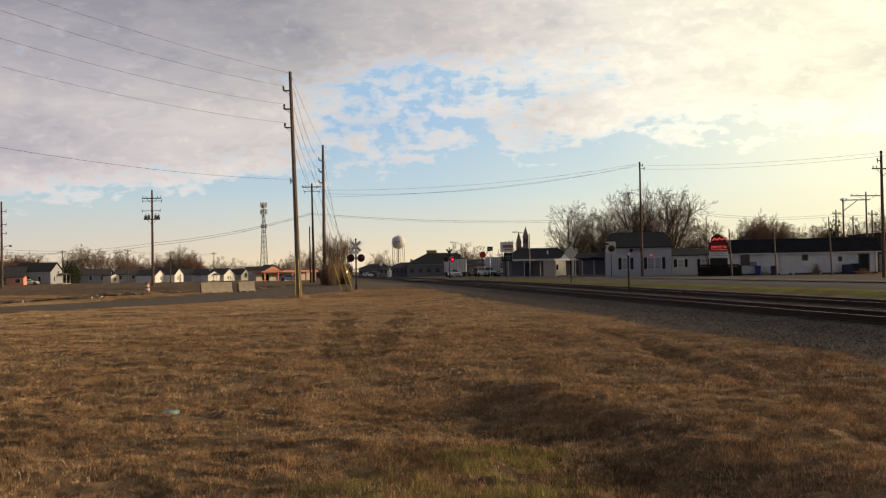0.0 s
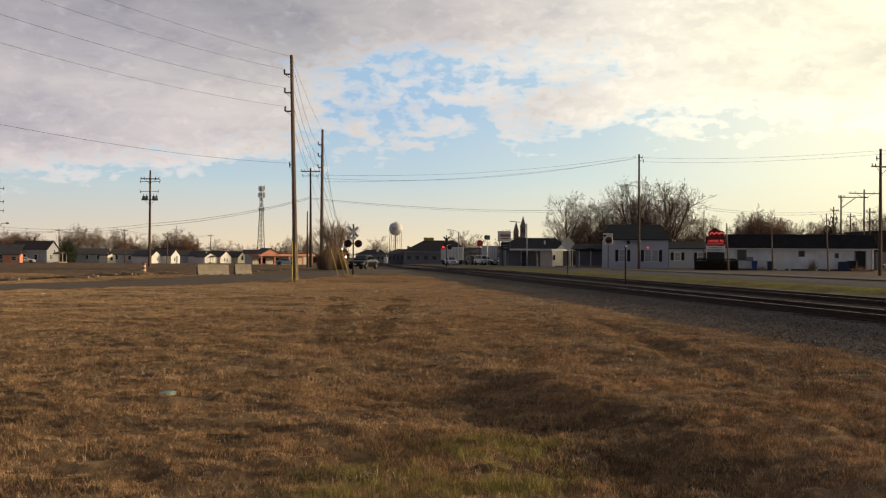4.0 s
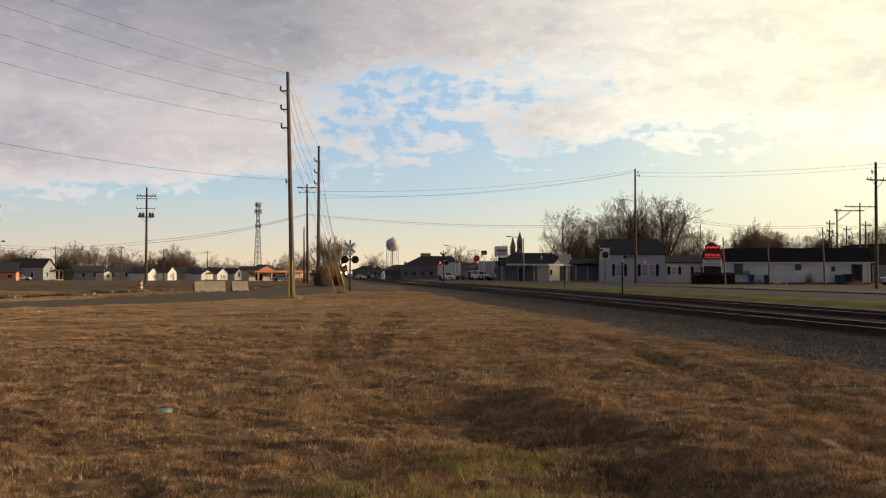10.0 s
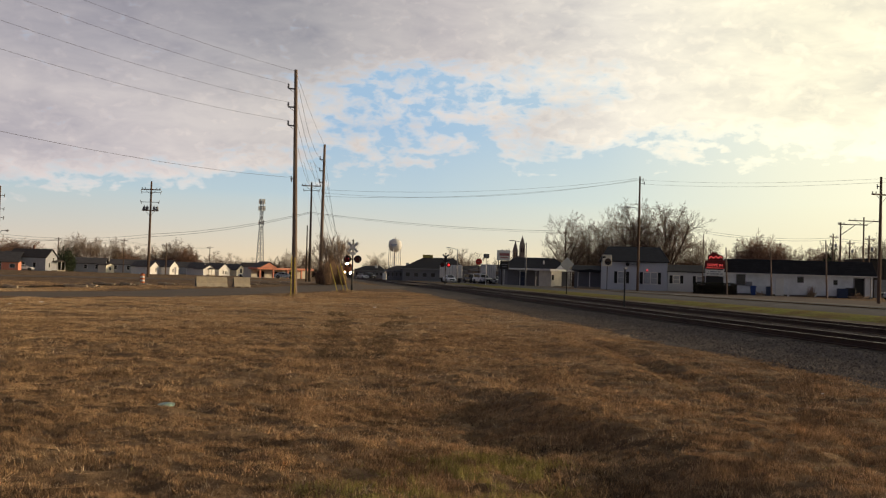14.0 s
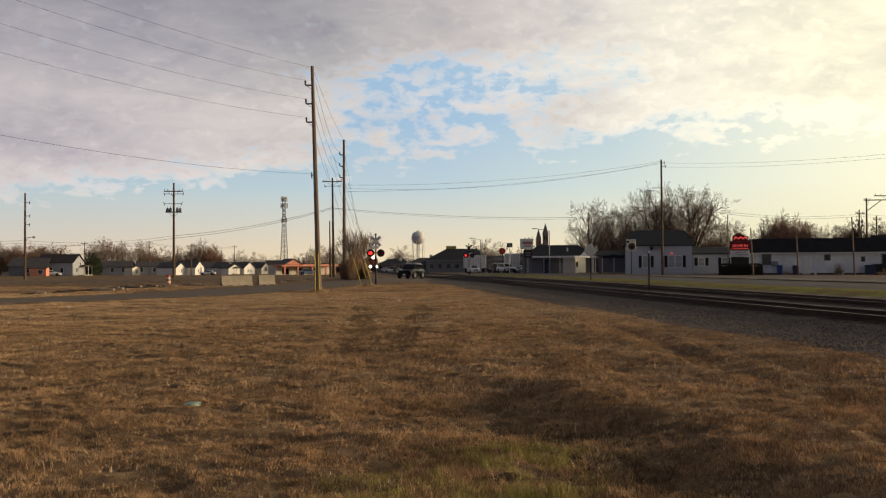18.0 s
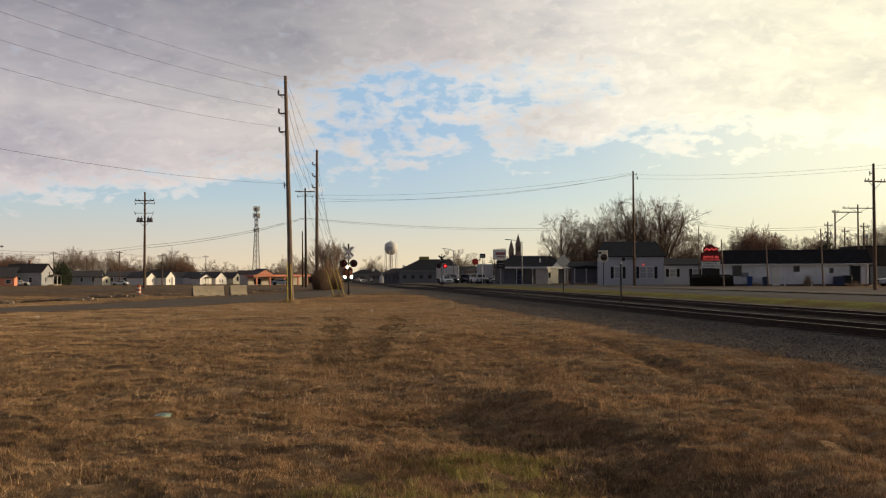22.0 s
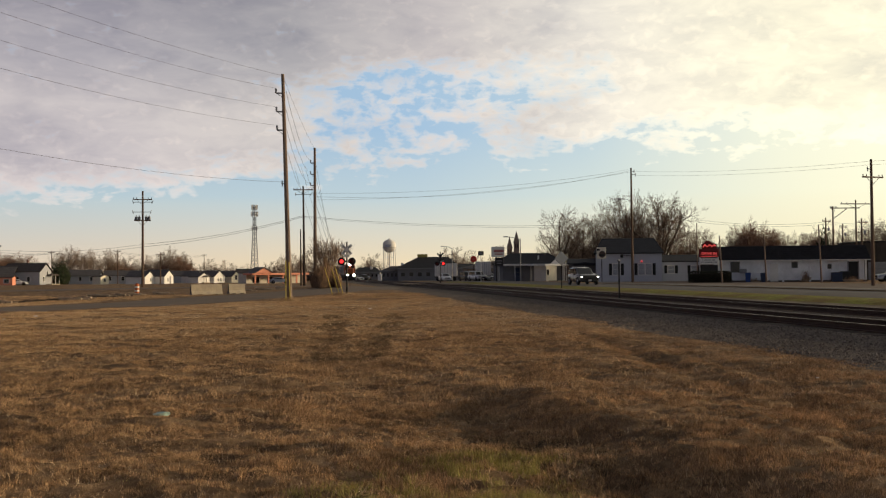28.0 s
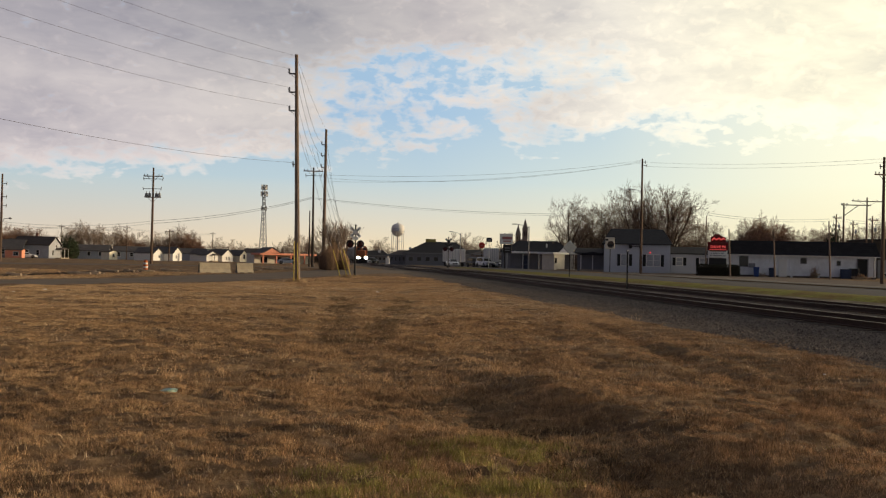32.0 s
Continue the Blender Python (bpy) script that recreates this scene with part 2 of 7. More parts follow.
DARK_WOOD = mat("creosote_wood", (0.055, 0.042, 0.034), 0.9, vary=0.3, scale=3, fine=30, bump=0.5, rand=0.3, stretch=(0.4, 3, 3))
POLE_BROWN = mat("brown_pole_wood", (0.17, 0.112, 0.078), 0.9, vary=0.25, scale=3, fine=30, bump=0.4, stretch=(3, 3, 0.3))
TIMBER = mat("weathered_timber", (0.46, 0.35, 0.24), 0.9, vary=0.5, scale=2, fine=25, bump=0.5, rand=0.25)
RUST = mat("rusty_rail_steel", (0.075, 0.045, 0.032), 0.75, 0.3, vary=0.3, scale=2, fine=40, bump=0.3)
RAILTOP = mat("worn_rail_head", (0.32, 0.29, 0.27), 0.36, 0.9, vary=0.1, scale=4, fine=50, bump=0.05)
STEEL = mat("galvanised_steel", (0.24, 0.24, 0.25), 0.55, 0.5, vary=0.12, scale=4, fine=40, bump=0.05)
DARK_STEEL = mat("dark_steel", (0.035, 0.033, 0.033), 0.6, 0.3, vary=0.2, scale=4, fine=40, bump=0.1)
BLACK = mat("black_paint", (0.015, 0.015, 0.016), 0.55, vary=0.2, scale=5, fine=50, bump=0.05)
WIRE = mat("dark_cable", (0.11, 0.09, 0.08), 0.7, vary=0.1, bump=0)
YELLOW = mat("yellow_plastic_guard", (0.66, 0.50, 0.08), 0.6, vary=0.15, scale=4, fine=30, bump=0.1, tint=(0.40, 0.29, 0.06))
WHITE = mat("white_paint", (0.78, 0.76, 0.72), 0.65, vary=0.08, scale=1.5, fine=30, bump=0.1, tint=(0.6, 0.57, 0.52))
WALL_WHITE = mat("dull_white_wall", (0.86, 0.87, 0.88), 0.75, vary=0.12, scale=0.7, fine=14, bump=0.15, tint=(0.38, 0.38, 0.38))
CREAM = mat("cream_paint", (0.74, 0.68, 0.55), 0.7, vary=0.1, scale=1.5, fine=30, bump=0.1)
SIDING = mat("white_siding", (0.52, 0.54, 0.59), 0.7, vary=0.07, scale=0.8, fine=12, bump=0.15, tint=(0.55, 0.55, 0.56))
# greyer copy of the white siding, coloured for far walls in shade
SHADED_SIDING = mat("shaded_white_siding", (0.40, 0.41, 0.44), 0.75, vary=0.1, scale=0.8, fine=12, bump=0.15)
GREY_SIDING = mat("grey_siding", (0.20, 0.20, 0.215), 0.75, vary=0.12, scale=0.8, fine=12, bump=0.15)
TAN_SIDING = mat("tan_siding", (0.30, 0.24, 0.18), 0.75, vary=0.12, scale=0.8, fine=12, bump=0.15)
SHINGLE = mat("dark_shingle", (0.030, 0.030, 0.034), 0.9, vary=0.25, scale=1.2, fine=9, bump=0.5, stretch=(1, 1, 3))
BROWN_SHINGLE = mat("brown_shingle", (0.085, 0.068, 0.06), 0.9, vary=0.25, scale=1.2, fine=9, bump=0.5, stretch=(1, 1, 3))
# paler shingle for far roofs, with distance haze put into its colour
HAZED_SHINGLE = mat("hazed_shingle", (0.10, 0.09, 0.088), 0.9, vary=0.25, scale=1.2, fine=9, bump=0.5, stretch=(1, 1, 3))
GLASS = mat("dark_window_glass", (0.018, 0.02, 0.024), 0.12, vary=0.1, bump=0, spec=0.35)
CAR_GLASS = mat("tinted_car_glass", (0.008, 0.009, 0.01), 0.08, vary=0.05, bump=0, spec=0.2)
RUBBER = mat("tyre_rubber", (0.02, 0.02, 0.02), 0.85, vary=0.15, scale=6, fine=40, bump=0.2)
CHROME = mat("bright_alloy", (0.75, 0.75, 0.76), 0.25, 0.9, vary=0.05, scale=6, fine=40, bump=0)
BARK = mat("grey_brown_bark", (0.15, 0.110, 0.082), 0.95, vary=0.25, scale=3, fine=20, bump=0.4)
TWIG = mat("bare_twigs", (0.29, 0.205, 0.145), 0.95, vary=0.2, scale=0.6, fine=10, bump=0, island=0.25)
RED_TWIG = mat("russet_twigs", (0.29, 0.175, 0.120), 0.95, vary=0.25, scale=0.8, fine=8, bump=0, island=0.35)
PINE = mat("evergreen_needles", (0.035, 0.05, 0.022), 0.95, vary=0.3, scale=1, fine=8, bump=0, island=0.35)
BRUSH = mat("dry_brush_stems", (0.42, 0.26, 0.155), 0.95, vary=0.25, scale=1, fine=8, bump=0, island=0.35)
HEDGE = mat("dark_hedge_leaves", (0.03, 0.028, 0.016), 0.9, vary=0.3, scale=2, fine=8, bump=0, island=0.4)
CURTAIN = mat("pane_over_pale_curtain", (0.42, 0.44, 0.47), 0.3, vary=0.15, scale=2, fine=9, bump=0, tint=(0.2, 0.2, 0.22))
RED = mat("red_paint", (0.45, 0.03, 0.02), 0.5, vary=0.12, scale=3, fine=30, bump=0.05)
ORANGE = mat("orange_paint", (0.62, 0.17, 0.045), 0.55, vary=0.12, scale=3, fine=30, bump=0.05)
LOCO_ORANGE = mat("sooty_orange_paint", (0.34, 0.10, 0.035), 0.6, vary=0.2, scale=1, fine=12, bump=0.05)
SALMON = mat("salmon_paint", (0.80, 0.32, 0.20), 0.6, vary=0.12, scale=3, fine=30, bump=0.05)
DEEP_BLUE = mat("dull_dark_blue_plastic", (0.03, 0.045, 0.09), 0.5, vary=0.12, scale=3, fine=30, bump=0.05)
BLUE = mat("blue_plastic", (0.03, 0.07, 0.24), 0.5, vary=0.12, scale=3, fine=30, bump=0.05)
GREY = mat("grey_paint", (0.25, 0.25, 0.26), 0.6, vary=0.12, scale=3, fine=30, bump=0.05)
SIGN_BACK = mat("bare_aluminium", (0.46, 0.45, 0.44), 0.55, 0.35, vary=0.1, scale=3, fine=30, bump=0.03)
GREEN_TURF = mat("green_turf", (0.19, 0.19, 0.035), 0.95, vary=0.5, scale=0.6, fine=5, bump=0.9, tint=(0.15, 0.098, 0.03), spec=0.04)
VERGE = mat("pale_dry_verge", (0.22, 0.175, 0.125), 0.95, vary=0.3, scale=0.6, fine=10, bump=0.8, tint=(0.10, 0.08, 0.045), spec=0.04)
LIT = glow("headlight_glow", (1.0, 0.93, 0.78), 7.0)
TRAIN_LIGHT = glow("train_light_glow", (1.0, 0.9, 0.68), 130.0)
RED_LIT = glow("red_lamp_glow", (1.0, 0.02, 0.02), 3.5)
RED_DIM = mat("dark_red_lens", (0.035, 0.004, 0.004), 0.3, vary=0.05, bump=0)
NEON = glow("red_neon", (1.0, 0.10, 0.09), 0.55)
DARK_RED = mat("dark_red_panel", (0.16, 0.016, 0.014), 0.5, vary=0.15, scale=2, fine=20, bump=0.05)


# ---- geometry helpers ----
class Geo:
    """Gathers vertices and faces of one part."""

    def __init__(self):
        self.v, self.f = [], []

    def add(self, verts, faces, m=None):
        o = len(self.v)
        self.v += [tuple(m @ Vector(p)) for p in verts] if m is not None else [tuple(p) for p in verts]
        self.f += [tuple(i + o for i in f) for f in faces]
        return self

    def box(self, x, y, z, sx, sy, sz, bev=0.0, m=None):
        """A box with its middle at x, y and its foot at z; bev chamfers its upright and top edges."""
        hx, hy = sx / 2, sy / 2
        if not bev:
            v = [(x + a * hx, y + b * hy, z + c * sz) for c in (0, 1) for a, b in ((-1, -1), (1, -1), (1, 1), (-1, 1))]
            return self.add(v, [(0, 3, 2, 1), (4, 5, 6, 7), (0, 1, 5, 4), (1, 2, 6, 5), (2, 3, 7, 6), (3, 0, 4, 7)], m)
        b = min(bev, hx * 0.9, hy * 0.9, sz * 0.45)
        ring = lambda ix, iy, zz: [(x + sxx * (hx - (b if k == 0 else 0) - ix), y + syy * (hy - (b if k == 1 else 0) - iy), zz)
                                   for sxx, syy, ks in ((-1, -1, (1, 0)), (1, -1, (0, 1)), (1, 1, (1, 0)), (-1, 1, (0, 1))) for k in ks]
        v = ring(b, b, z) + ring(0, 0, z + b) + ring(0, 0, z + sz - b) + ring(b, b, z + sz)
        f = [tuple(range(7, -1, -1)), tuple(range(24, 32))]
        for r in range(3):
            f += [(r * 8 + i, r * 8 + (i + 1) % 8, r * 8 + 8 + (i + 1) % 8, r * 8 + 8 + i) for i in range(8)]
        return self.add(v, f, m)

    def tube(self, p, q, r0, r1=None, n=6, caps=True):
        p, q = Vector(p), Vector(q)
        r1 = r0 if r1 is None else r1
        d = (q - p).normalized()
        a = d.orthogonal().normalized()
        b = d.cross(a)
        v = [c + r * (math.cos(k * math.tau / n) * a + math.sin(k * math.tau / n) * b) for c, r in ((p, r0), (q, r1)) for k in range(n)]
        f = [(k, (k + 1) % n, n + (k + 1) % n, n + k) for k in range(n)]
        if caps:
            f += [tuple(range(n - 1, -1, -1)), tuple(range(n, 2 * n))]
        return self.add(v, f)

    def chain(self, pts, r, n=4):
        """A bent bar through the points."""
        pts = [Vector(p) for p in pts]
        v, f = [], []
        for i, p in enumerate(pts):
            d = (pts[min(i + 1, len(pts) - 1)] - pts[max(i - 1, 0)]).normalized()
            a = d.cross(Vector((0, 0, 1)))
            a = a.normalized() if a.length > 1e-4 else Vector((1, 0, 0))
            b = d.cross(a)
            v += [p + r * (math.cos((k + 0.5) * math.tau / n) * a + math.sin((k + 0.5) * math.tau / n) * b) for k in range(n)]
        for i in range(len(pts) - 1):
            f += [(i * n + k, i * n + (k + 1) % n, i * n + n + (k + 1) % n, i * n + n + k) for k in range(n)]
        f += [tuple(range(n - 1, -1, -1)), tuple(range(len(v) - n, len(v)))]
        return self.add(v, f)

    def lathe(self, profile, n=16, m=None):
        """Turns (radius, height) pairs round the z axis."""
        v = [(r * math.cos(k * math.tau / n), r * math.sin(k * math.tau / n), z) for r, z in profile for k in range(n)]
        f = [(i * n + k, i * n + (k + 1) % n, i * n + n + (k + 1) % n, i * n + n + k) for i in range(len(profile) - 1) for k in range(n)]
        f += [tuple(range(n - 1, -1, -1)), tuple(range(len(v) - n, len(v)))]
        return self.add(v, f, m)

    def prism(self, poly, a, b, m=None):
        """Pushes a polygon in (x, z) along y from a to b."""
        k = len(poly)
        v = [(x, a, z) for x, z in poly] + [(x, b, z) for x, z in poly]
        f = [tuple(range(k)), tuple(range(2 * k - 1, k - 1, -1))] + [(i, k + i, k + (i + 1) % k, (i + 1) % k) for i in range(k)]
        return self.add(v, f, m)

    def mesh(self, name, material, smooth=False):
        me = bpy.data.meshes.new(name)
        me.from_pydata(self.v, [], self.f)
        me.materials.append(material)
        if smooth:
            me.shade_smooth()
            me.set_sharp_from_angle(angle=radians(38))
        return me


def part(name, geo, material, parent=None, label="", at=None, smooth=False):
    """Links geometry as one mesh object, under a thing or a part if one is given."""
    me = geo.mesh(name, material, smooth) if isinstance(geo, Geo) else geo
    ob = new(name, me)
    if parent is not None:
        ob.parent = parent
    if at is not None:
        ob.matrix_basis = at
    return tagged(ob, label)


def thing(name, m, label, category, group=""):
    ob = new(name)
    ob.empty_display_size = 0.3
    ob.matrix_basis = m
    return tagged(ob, label, category, group)


# ---- the lie of the land ----
AX = 13.9                               # the near track crosses the camera's line AX metres to the right and bears away to the left
TRACK_TURN = math.degrees(math.atan(0.134))
DIR = Vector((-0.134, 1.0, 0)).normalized()
NOR = Vector((DIR.y, -DIR.x, 0))


def rail(n, s, z=0.0):
    """The point s metres along the track and n metres to its right."""
    p = Vector((AX, 0, 0)) + DIR * s + NOR * n
    return Vector((p.x, p.y, z))


def step(a, b, v):
    t = min(1, max(0, (v - a) / (b - a)))
    return t * t * (3 - 2 * t)


def level(pairs, v):
    for (a, za), (b, zb) in zip(pairs, pairs[1:]):
        if v <= b:
            return za + (zb - za) * step(a, b, v)
    return pairs[-1][1]


def land(x, y):
    """Height of the ground."""
    n = (x - AX + 0.134 * y) * DIR.y
    left = level(((30, 0.0), (64, -0.12), (82, 0.02), (108, 0.36), (140, 0.25), (270, -0.42), (420, -0.8), (900, -1.2)), y)
    right = level(((20, 0.35), (150, 0.38), (220, 0.15), (330, -0.1), (600, -0.6)), y)
    mid = level(((20, 0.0), (80, 0.06), (120, 0.12), (300, -0.1)), y)
    return left + (mid - left) * step(-9, -4, n) if n < 0 else mid + (right - mid) * step(6.5, 11, n)


def rut(x, y):
    """Two old wheel tracks that lead away from the camera."""
    if not 14 < y < 52:
        return 0.0
    k = step(14, 19, y) * (1 - step(42, 52, y))
    s = 0.25 * noise.noise(Vector((y * 0.2, 1, 1)))
    return -0.055 * k * (math.exp(-((x + 0.65 + 0.083 * y + s) / 0.42) ** 2) + 0.8 * math.exp(-((x + 1.25 + 0.008 * y + s) / 0.4) ** 2))


def relief(x, y):
    """Bumps and old wheel ruts in the near grass."""
    if y > 70 or y < 2:
        return 0.0
    n = (x - AX + 0.134 * y) * DIR.y
    k = step(4.2, 7.0, -n)
    k *= 1 - step(45, 70, y)
    v = Vector((x, y, 0))
    h = 0.06 * noise.fractal(v * 0.42, 1.0, 2.0, 3) + 0.032 * noise.fractal(v * 1.7 + Vector((7, 3, 0)), 1.0, 2.0, 2) + (0.050 * noise.fractal(v * 3.9 + Vector((1, 9, 0)), 1.0, 2.0, 2) if y < 30 else 0.0)
    # banks and ruts that run with the track
    wob = 0.11 * (19 - y) + 0.4 * noise.noise(Vector((0, y * 0.15, 3))) + 0.25 * noise.noise(Vector((x, y * 0.6, 8)))
    for c, w, amp in ((-6.2, 0.30, 0.05), (-7.2, 0.32, 0.10), (-9.0, 0.30, 0.04)):
        h -= amp * math.exp(-((n - c + wob) / w) ** 2) * (1 - step(22, 32, y)) * step(11, 15, y)
    # a hollow worn by water that runs slantwise towards the poles, with a low bank on its track side
    e = x - (2.2 - 0.33 * (y - 8.0)) + 0.45 * noise.noise(Vector((x * 0.5, y * 0.45, 6))) + 0.18 * noise.noise(Vector((x * 1.9, y * 1.9, 2))) + 0.1 * noise.noise(Vector((x * 5, y * 5, 2)))
    deep = (0.95 + 0.3 * noise.noise(v * 0.55 + Vector((2, 2, 2)))) * (1 - step(11, 18, y))
    h += deep * (0.12 * step(-0.25, 0.50, e) * (1 - 0.8 * step(1.2, 3.6, e)) - 0.07 * math.exp(-((e + 0.8) / 0.8) ** 2))
    h += rut(x, y)
    return h * k


def on(x, y, dz=0.0):
    return Vector((x, y, land(x, y) + dz))


def spot(c, d, dz=0.0):
    """The place on the ground d metres ahead, c parts in 1761 of that to the right."""
    return on(c * d / 1761, d, dz)

# ---- ground, roads, track bed ----
def growing(a, b, first, factor):
    out, d = [a], first
    while abs(out[-1] - a) < abs(b - a):
        out.append(out[-1] + math.copysign(d, b - a))
        d *= factor
    return out


SURFACE = {}


def surface(x, y):
    """Heights of the built ground at many places."""
    gx, gy, gz = SURFACE["x"], SURFACE["y"], SURFACE["z"]
    i, j = np.clip(np.searchsorted(gx, x) - 1, 0, len(gx) - 2), np.clip(np.searchsorted(gy, y) - 1, 0, len(gy) - 2)
    u, v = (x - gx[i]) / (gx[i + 1] - gx[i]), (y - gy[j]) / (gy[j + 1] - gy[j])
    return (gz[j, i] * (1 - u) + gz[j, i + 1] * u) * (1 - v) + (gz[j + 1, i] * (1 - u) + gz[j + 1, i + 1] * u) * v


def build_ground():
    def steps(*runs):
        return [a + d * i for a, z, d in runs for i in range(round((z - a) / d))]

    xs = growing(-16, -3500, 0.5, 1.18)[:0:-1] + steps((-16, -8, 0.25), (-8, 8, 0.1), (8, 15.01, 0.25)) + growing(15, 3500, 0.5, 1.18)[1:]
    ys = growing(5, -600, 0.6, 1.3)[:0:-1] + steps((5, 17, 0.1), (17, 29, 0.16), (29, 46.01, 0.25)) + growing(46.25, 4300, 0.4, 1.045)[1:]
    v = [(x, y, land(x, y) + relief(x, y)) for y in ys for x in xs]
    w = len(xs)
    SURFACE.update(x=np.array(xs), y=np.array(ys), z=np.array([p[2] for p in v]).reshape(len(ys), w))
    f = [(j * w + i, j * w + i + 1, (j + 1) * w + i + 1, (j + 1) * w + i) for j in range(len(ys) - 1) for i in range(w - 1)]
    me = bpy.data.meshes.new("ground")
    me.from_pydata(v, [], f)
    me.materials.append(straw_ground())
    me.shade_smooth()
    return tagged(new("ground", me), "flat field of dry brown mown grass with worn patches", "ground", kind="structure")


build_ground()


def ribbon(name, line, left, right, material, label, category, lift=0.03, across=3, wobble=0.0, smooth=True):
    """A strip of ground along a line of (x, y), from left to right metres beside it."""
    pts = [Vector((*p, 0)) for p in line]
    v, f = [], []
    for i, p in enumerate(pts):
        d = (pts[min(i + 1, len(pts) - 1)] - pts[max(i - 1, 0)]).normalized()
        side = Vector((d.y, -d.x, 0))
        for k in range(across + 1):
            o = left + (right - left) * k / across
            if wobble and k in (0, across):
                o += wobble * noise.fractal(Vector((i * 0.21, k, 5)), 1.0, 2.0, 4)
            q = p + side * o
            v.append((q.x, q.y, land(q.x, q.y) + lift - (0.06 if k in (0, across) else 0)))
    n = across + 1
    f = [(i * n + k, i * n + k + 1, i * n + n + k + 1, i * n + n + k) for i in range(len(pts) - 1) for k in range(across)]
    me = bpy.data.meshes.new(name)
    me.from_pydata(v, [], f)
    me.materials.append(material)
    if smooth:
        me.shade_smooth()
    return tagged(new(name, me), label, category, kind="structure")


def along(n, s0, s1, ds):
    return [tuple(rail(n, s0 + i * ds)[:2]) for i in range(int((s1 - s0) / ds) + 1)]


def curve_through(pts, k=10):
    out = []
    for i in range(len(pts) - 1):
        p = [Vector(pts[max(0, min(len(pts) - 1, i + j))]) for j in (-1, 0, 1, 2)]
        for j in range(k):
            t = j / k
            out.append(tuple(0.5 * (2 * p[1] + (p[2] - p[0]) * t + (2 * p[0] - 5 * p[1] + 4 * p[2] - p[3]) * t * t + (3 * p[1] - p[0] - 3 * p[2] + p[3]) * t ** 3)))
    return out + [pts[-1]]


ribbon("verge", along(0, -30, 330, 3), 6.4, 9.8, VERGE, "dull brown gravel and dry grass strip beside the tracks", "verge", 0.02, 4, 0.5)
ribbon("turf", along(0, -30, 160, 3), 8.6, 12.3, GREEN_TURF, "green grass verge between tracks and road", "verge", 0.05, 4, 0.7)
ribbon("road", along(0, -60, 520, 4), 12.3, 20.2, ASPHALT, "worn grey asphalt two-lane road", "road", 0.07, 6, 0.12)
ribbon("lot", along(0, -10, 118, 4), 24.2, 43.5, OLD_ASPHALT, "worn asphalt forecourt", "forecourt", 0.02, 6, 0.3)
ribbon("town_lot", along(0, 122, 300, 6), 21.5, 60, OLD_ASPHALT, "worn asphalt parking area", "forecourt", 0.02, 6, 1.0)
CROSS_ROAD = curve_through([(9.4, 172), (6.6, 158), (3.4, 143), (-0.6, 129), (-4.2, 115), (-9.4, 96), (-14.6, 77), (-18.4, 63.5), (-24.4, 48), (-33, 31), (-45, 14), (-60, -6)])
ribbon("crossing_road", CROSS_ROAD, -4.6, 4.2, OLD_ASPHALT, "worn grey-brown asphalt road over the crossing", "road", 0.04, 5, 0.35)
ribbon("side_lane", curve_through([(-110, 88), (-70, 92), (-45, 98), (-25, 108), (-10, 118)]), -3.0, 3.0, OLD_ASPHALT, "cracked asphalt lane along the field", "road", 0.04, 4, 0.6)
ribbon("kerb", along(0, -60, 118, 3), 20.9, 23.2, PAVING, "pale concrete pavement beside the road", "pavement", 0.13, 4, 0.05)


def hump(s):
    """How far the tracks stand above the land, sinking to its level at the crossing."""
    return 0.1 * (1 - step(85, 118, s))


BED = ((-5.0, -0.05, 0), (-4.2, 0.015, 0), (-3.0, 0.03, 0.1), (-2.3, 0.05, 0.35), (-1.55, 0.075, 1), (1.6, 0.075, 1), (2.4, 0.05, 0.8), (3.0, 0.075, 1), (6.1, 0.075, 1), (6.7, 0.04, 0.4), (7.4, -0.03, 0))


def bed_top(n, s):
    """Height of the ballast over the land, n metres beside the track's middle."""
    ns = [b[0] for b in BED]
    return float(np.interp(n, ns, [b[1] for b in BED]) + hump(s) * np.interp(n, ns, [b[2] for b in BED]))


def build_bed():
    """Gravel bed of both tracks with sloping shoulders."""
    ss = [-40 + i * 0.8 for i in range(230)] + [144 + i * 6 for i in range(50)]
    v, f = [], []
    for s in ss:
        for k, (n, z, up) in enumerate(BED):
            edge = k in (0, 1)
            nn = n + (0.7 * noise.fractal(Vector((s * 0.16, k * 3.0, 2)), 1.0, 2.0, 4) if edge else 0.05 * noise.noise(Vector((s * 0.9, n, 1))))
            p = rail(nn, s)
            v.append((p.x, p.y, land(p.x, p.y) + z + up * hump(s) + 0.018 * noise.noise(Vector((s * 1.3, n * 2.0, 4)))))
    w = len(BED)
    f = [(i * w + k, i * w + k + 1, i * w + w + k + 1, i * w + w + k) for i in range(len(ss) - 1) for k in range(w - 1)]
    me = bpy.data.meshes.new("track_bed")
    me.from_pydata(v, [], f)
    me.materials.append(GRAVEL)
    return tagged(new("track_bed", me), "dark grey crushed-stone ballast under two tracks", "track bed", kind="structure")


build_bed()


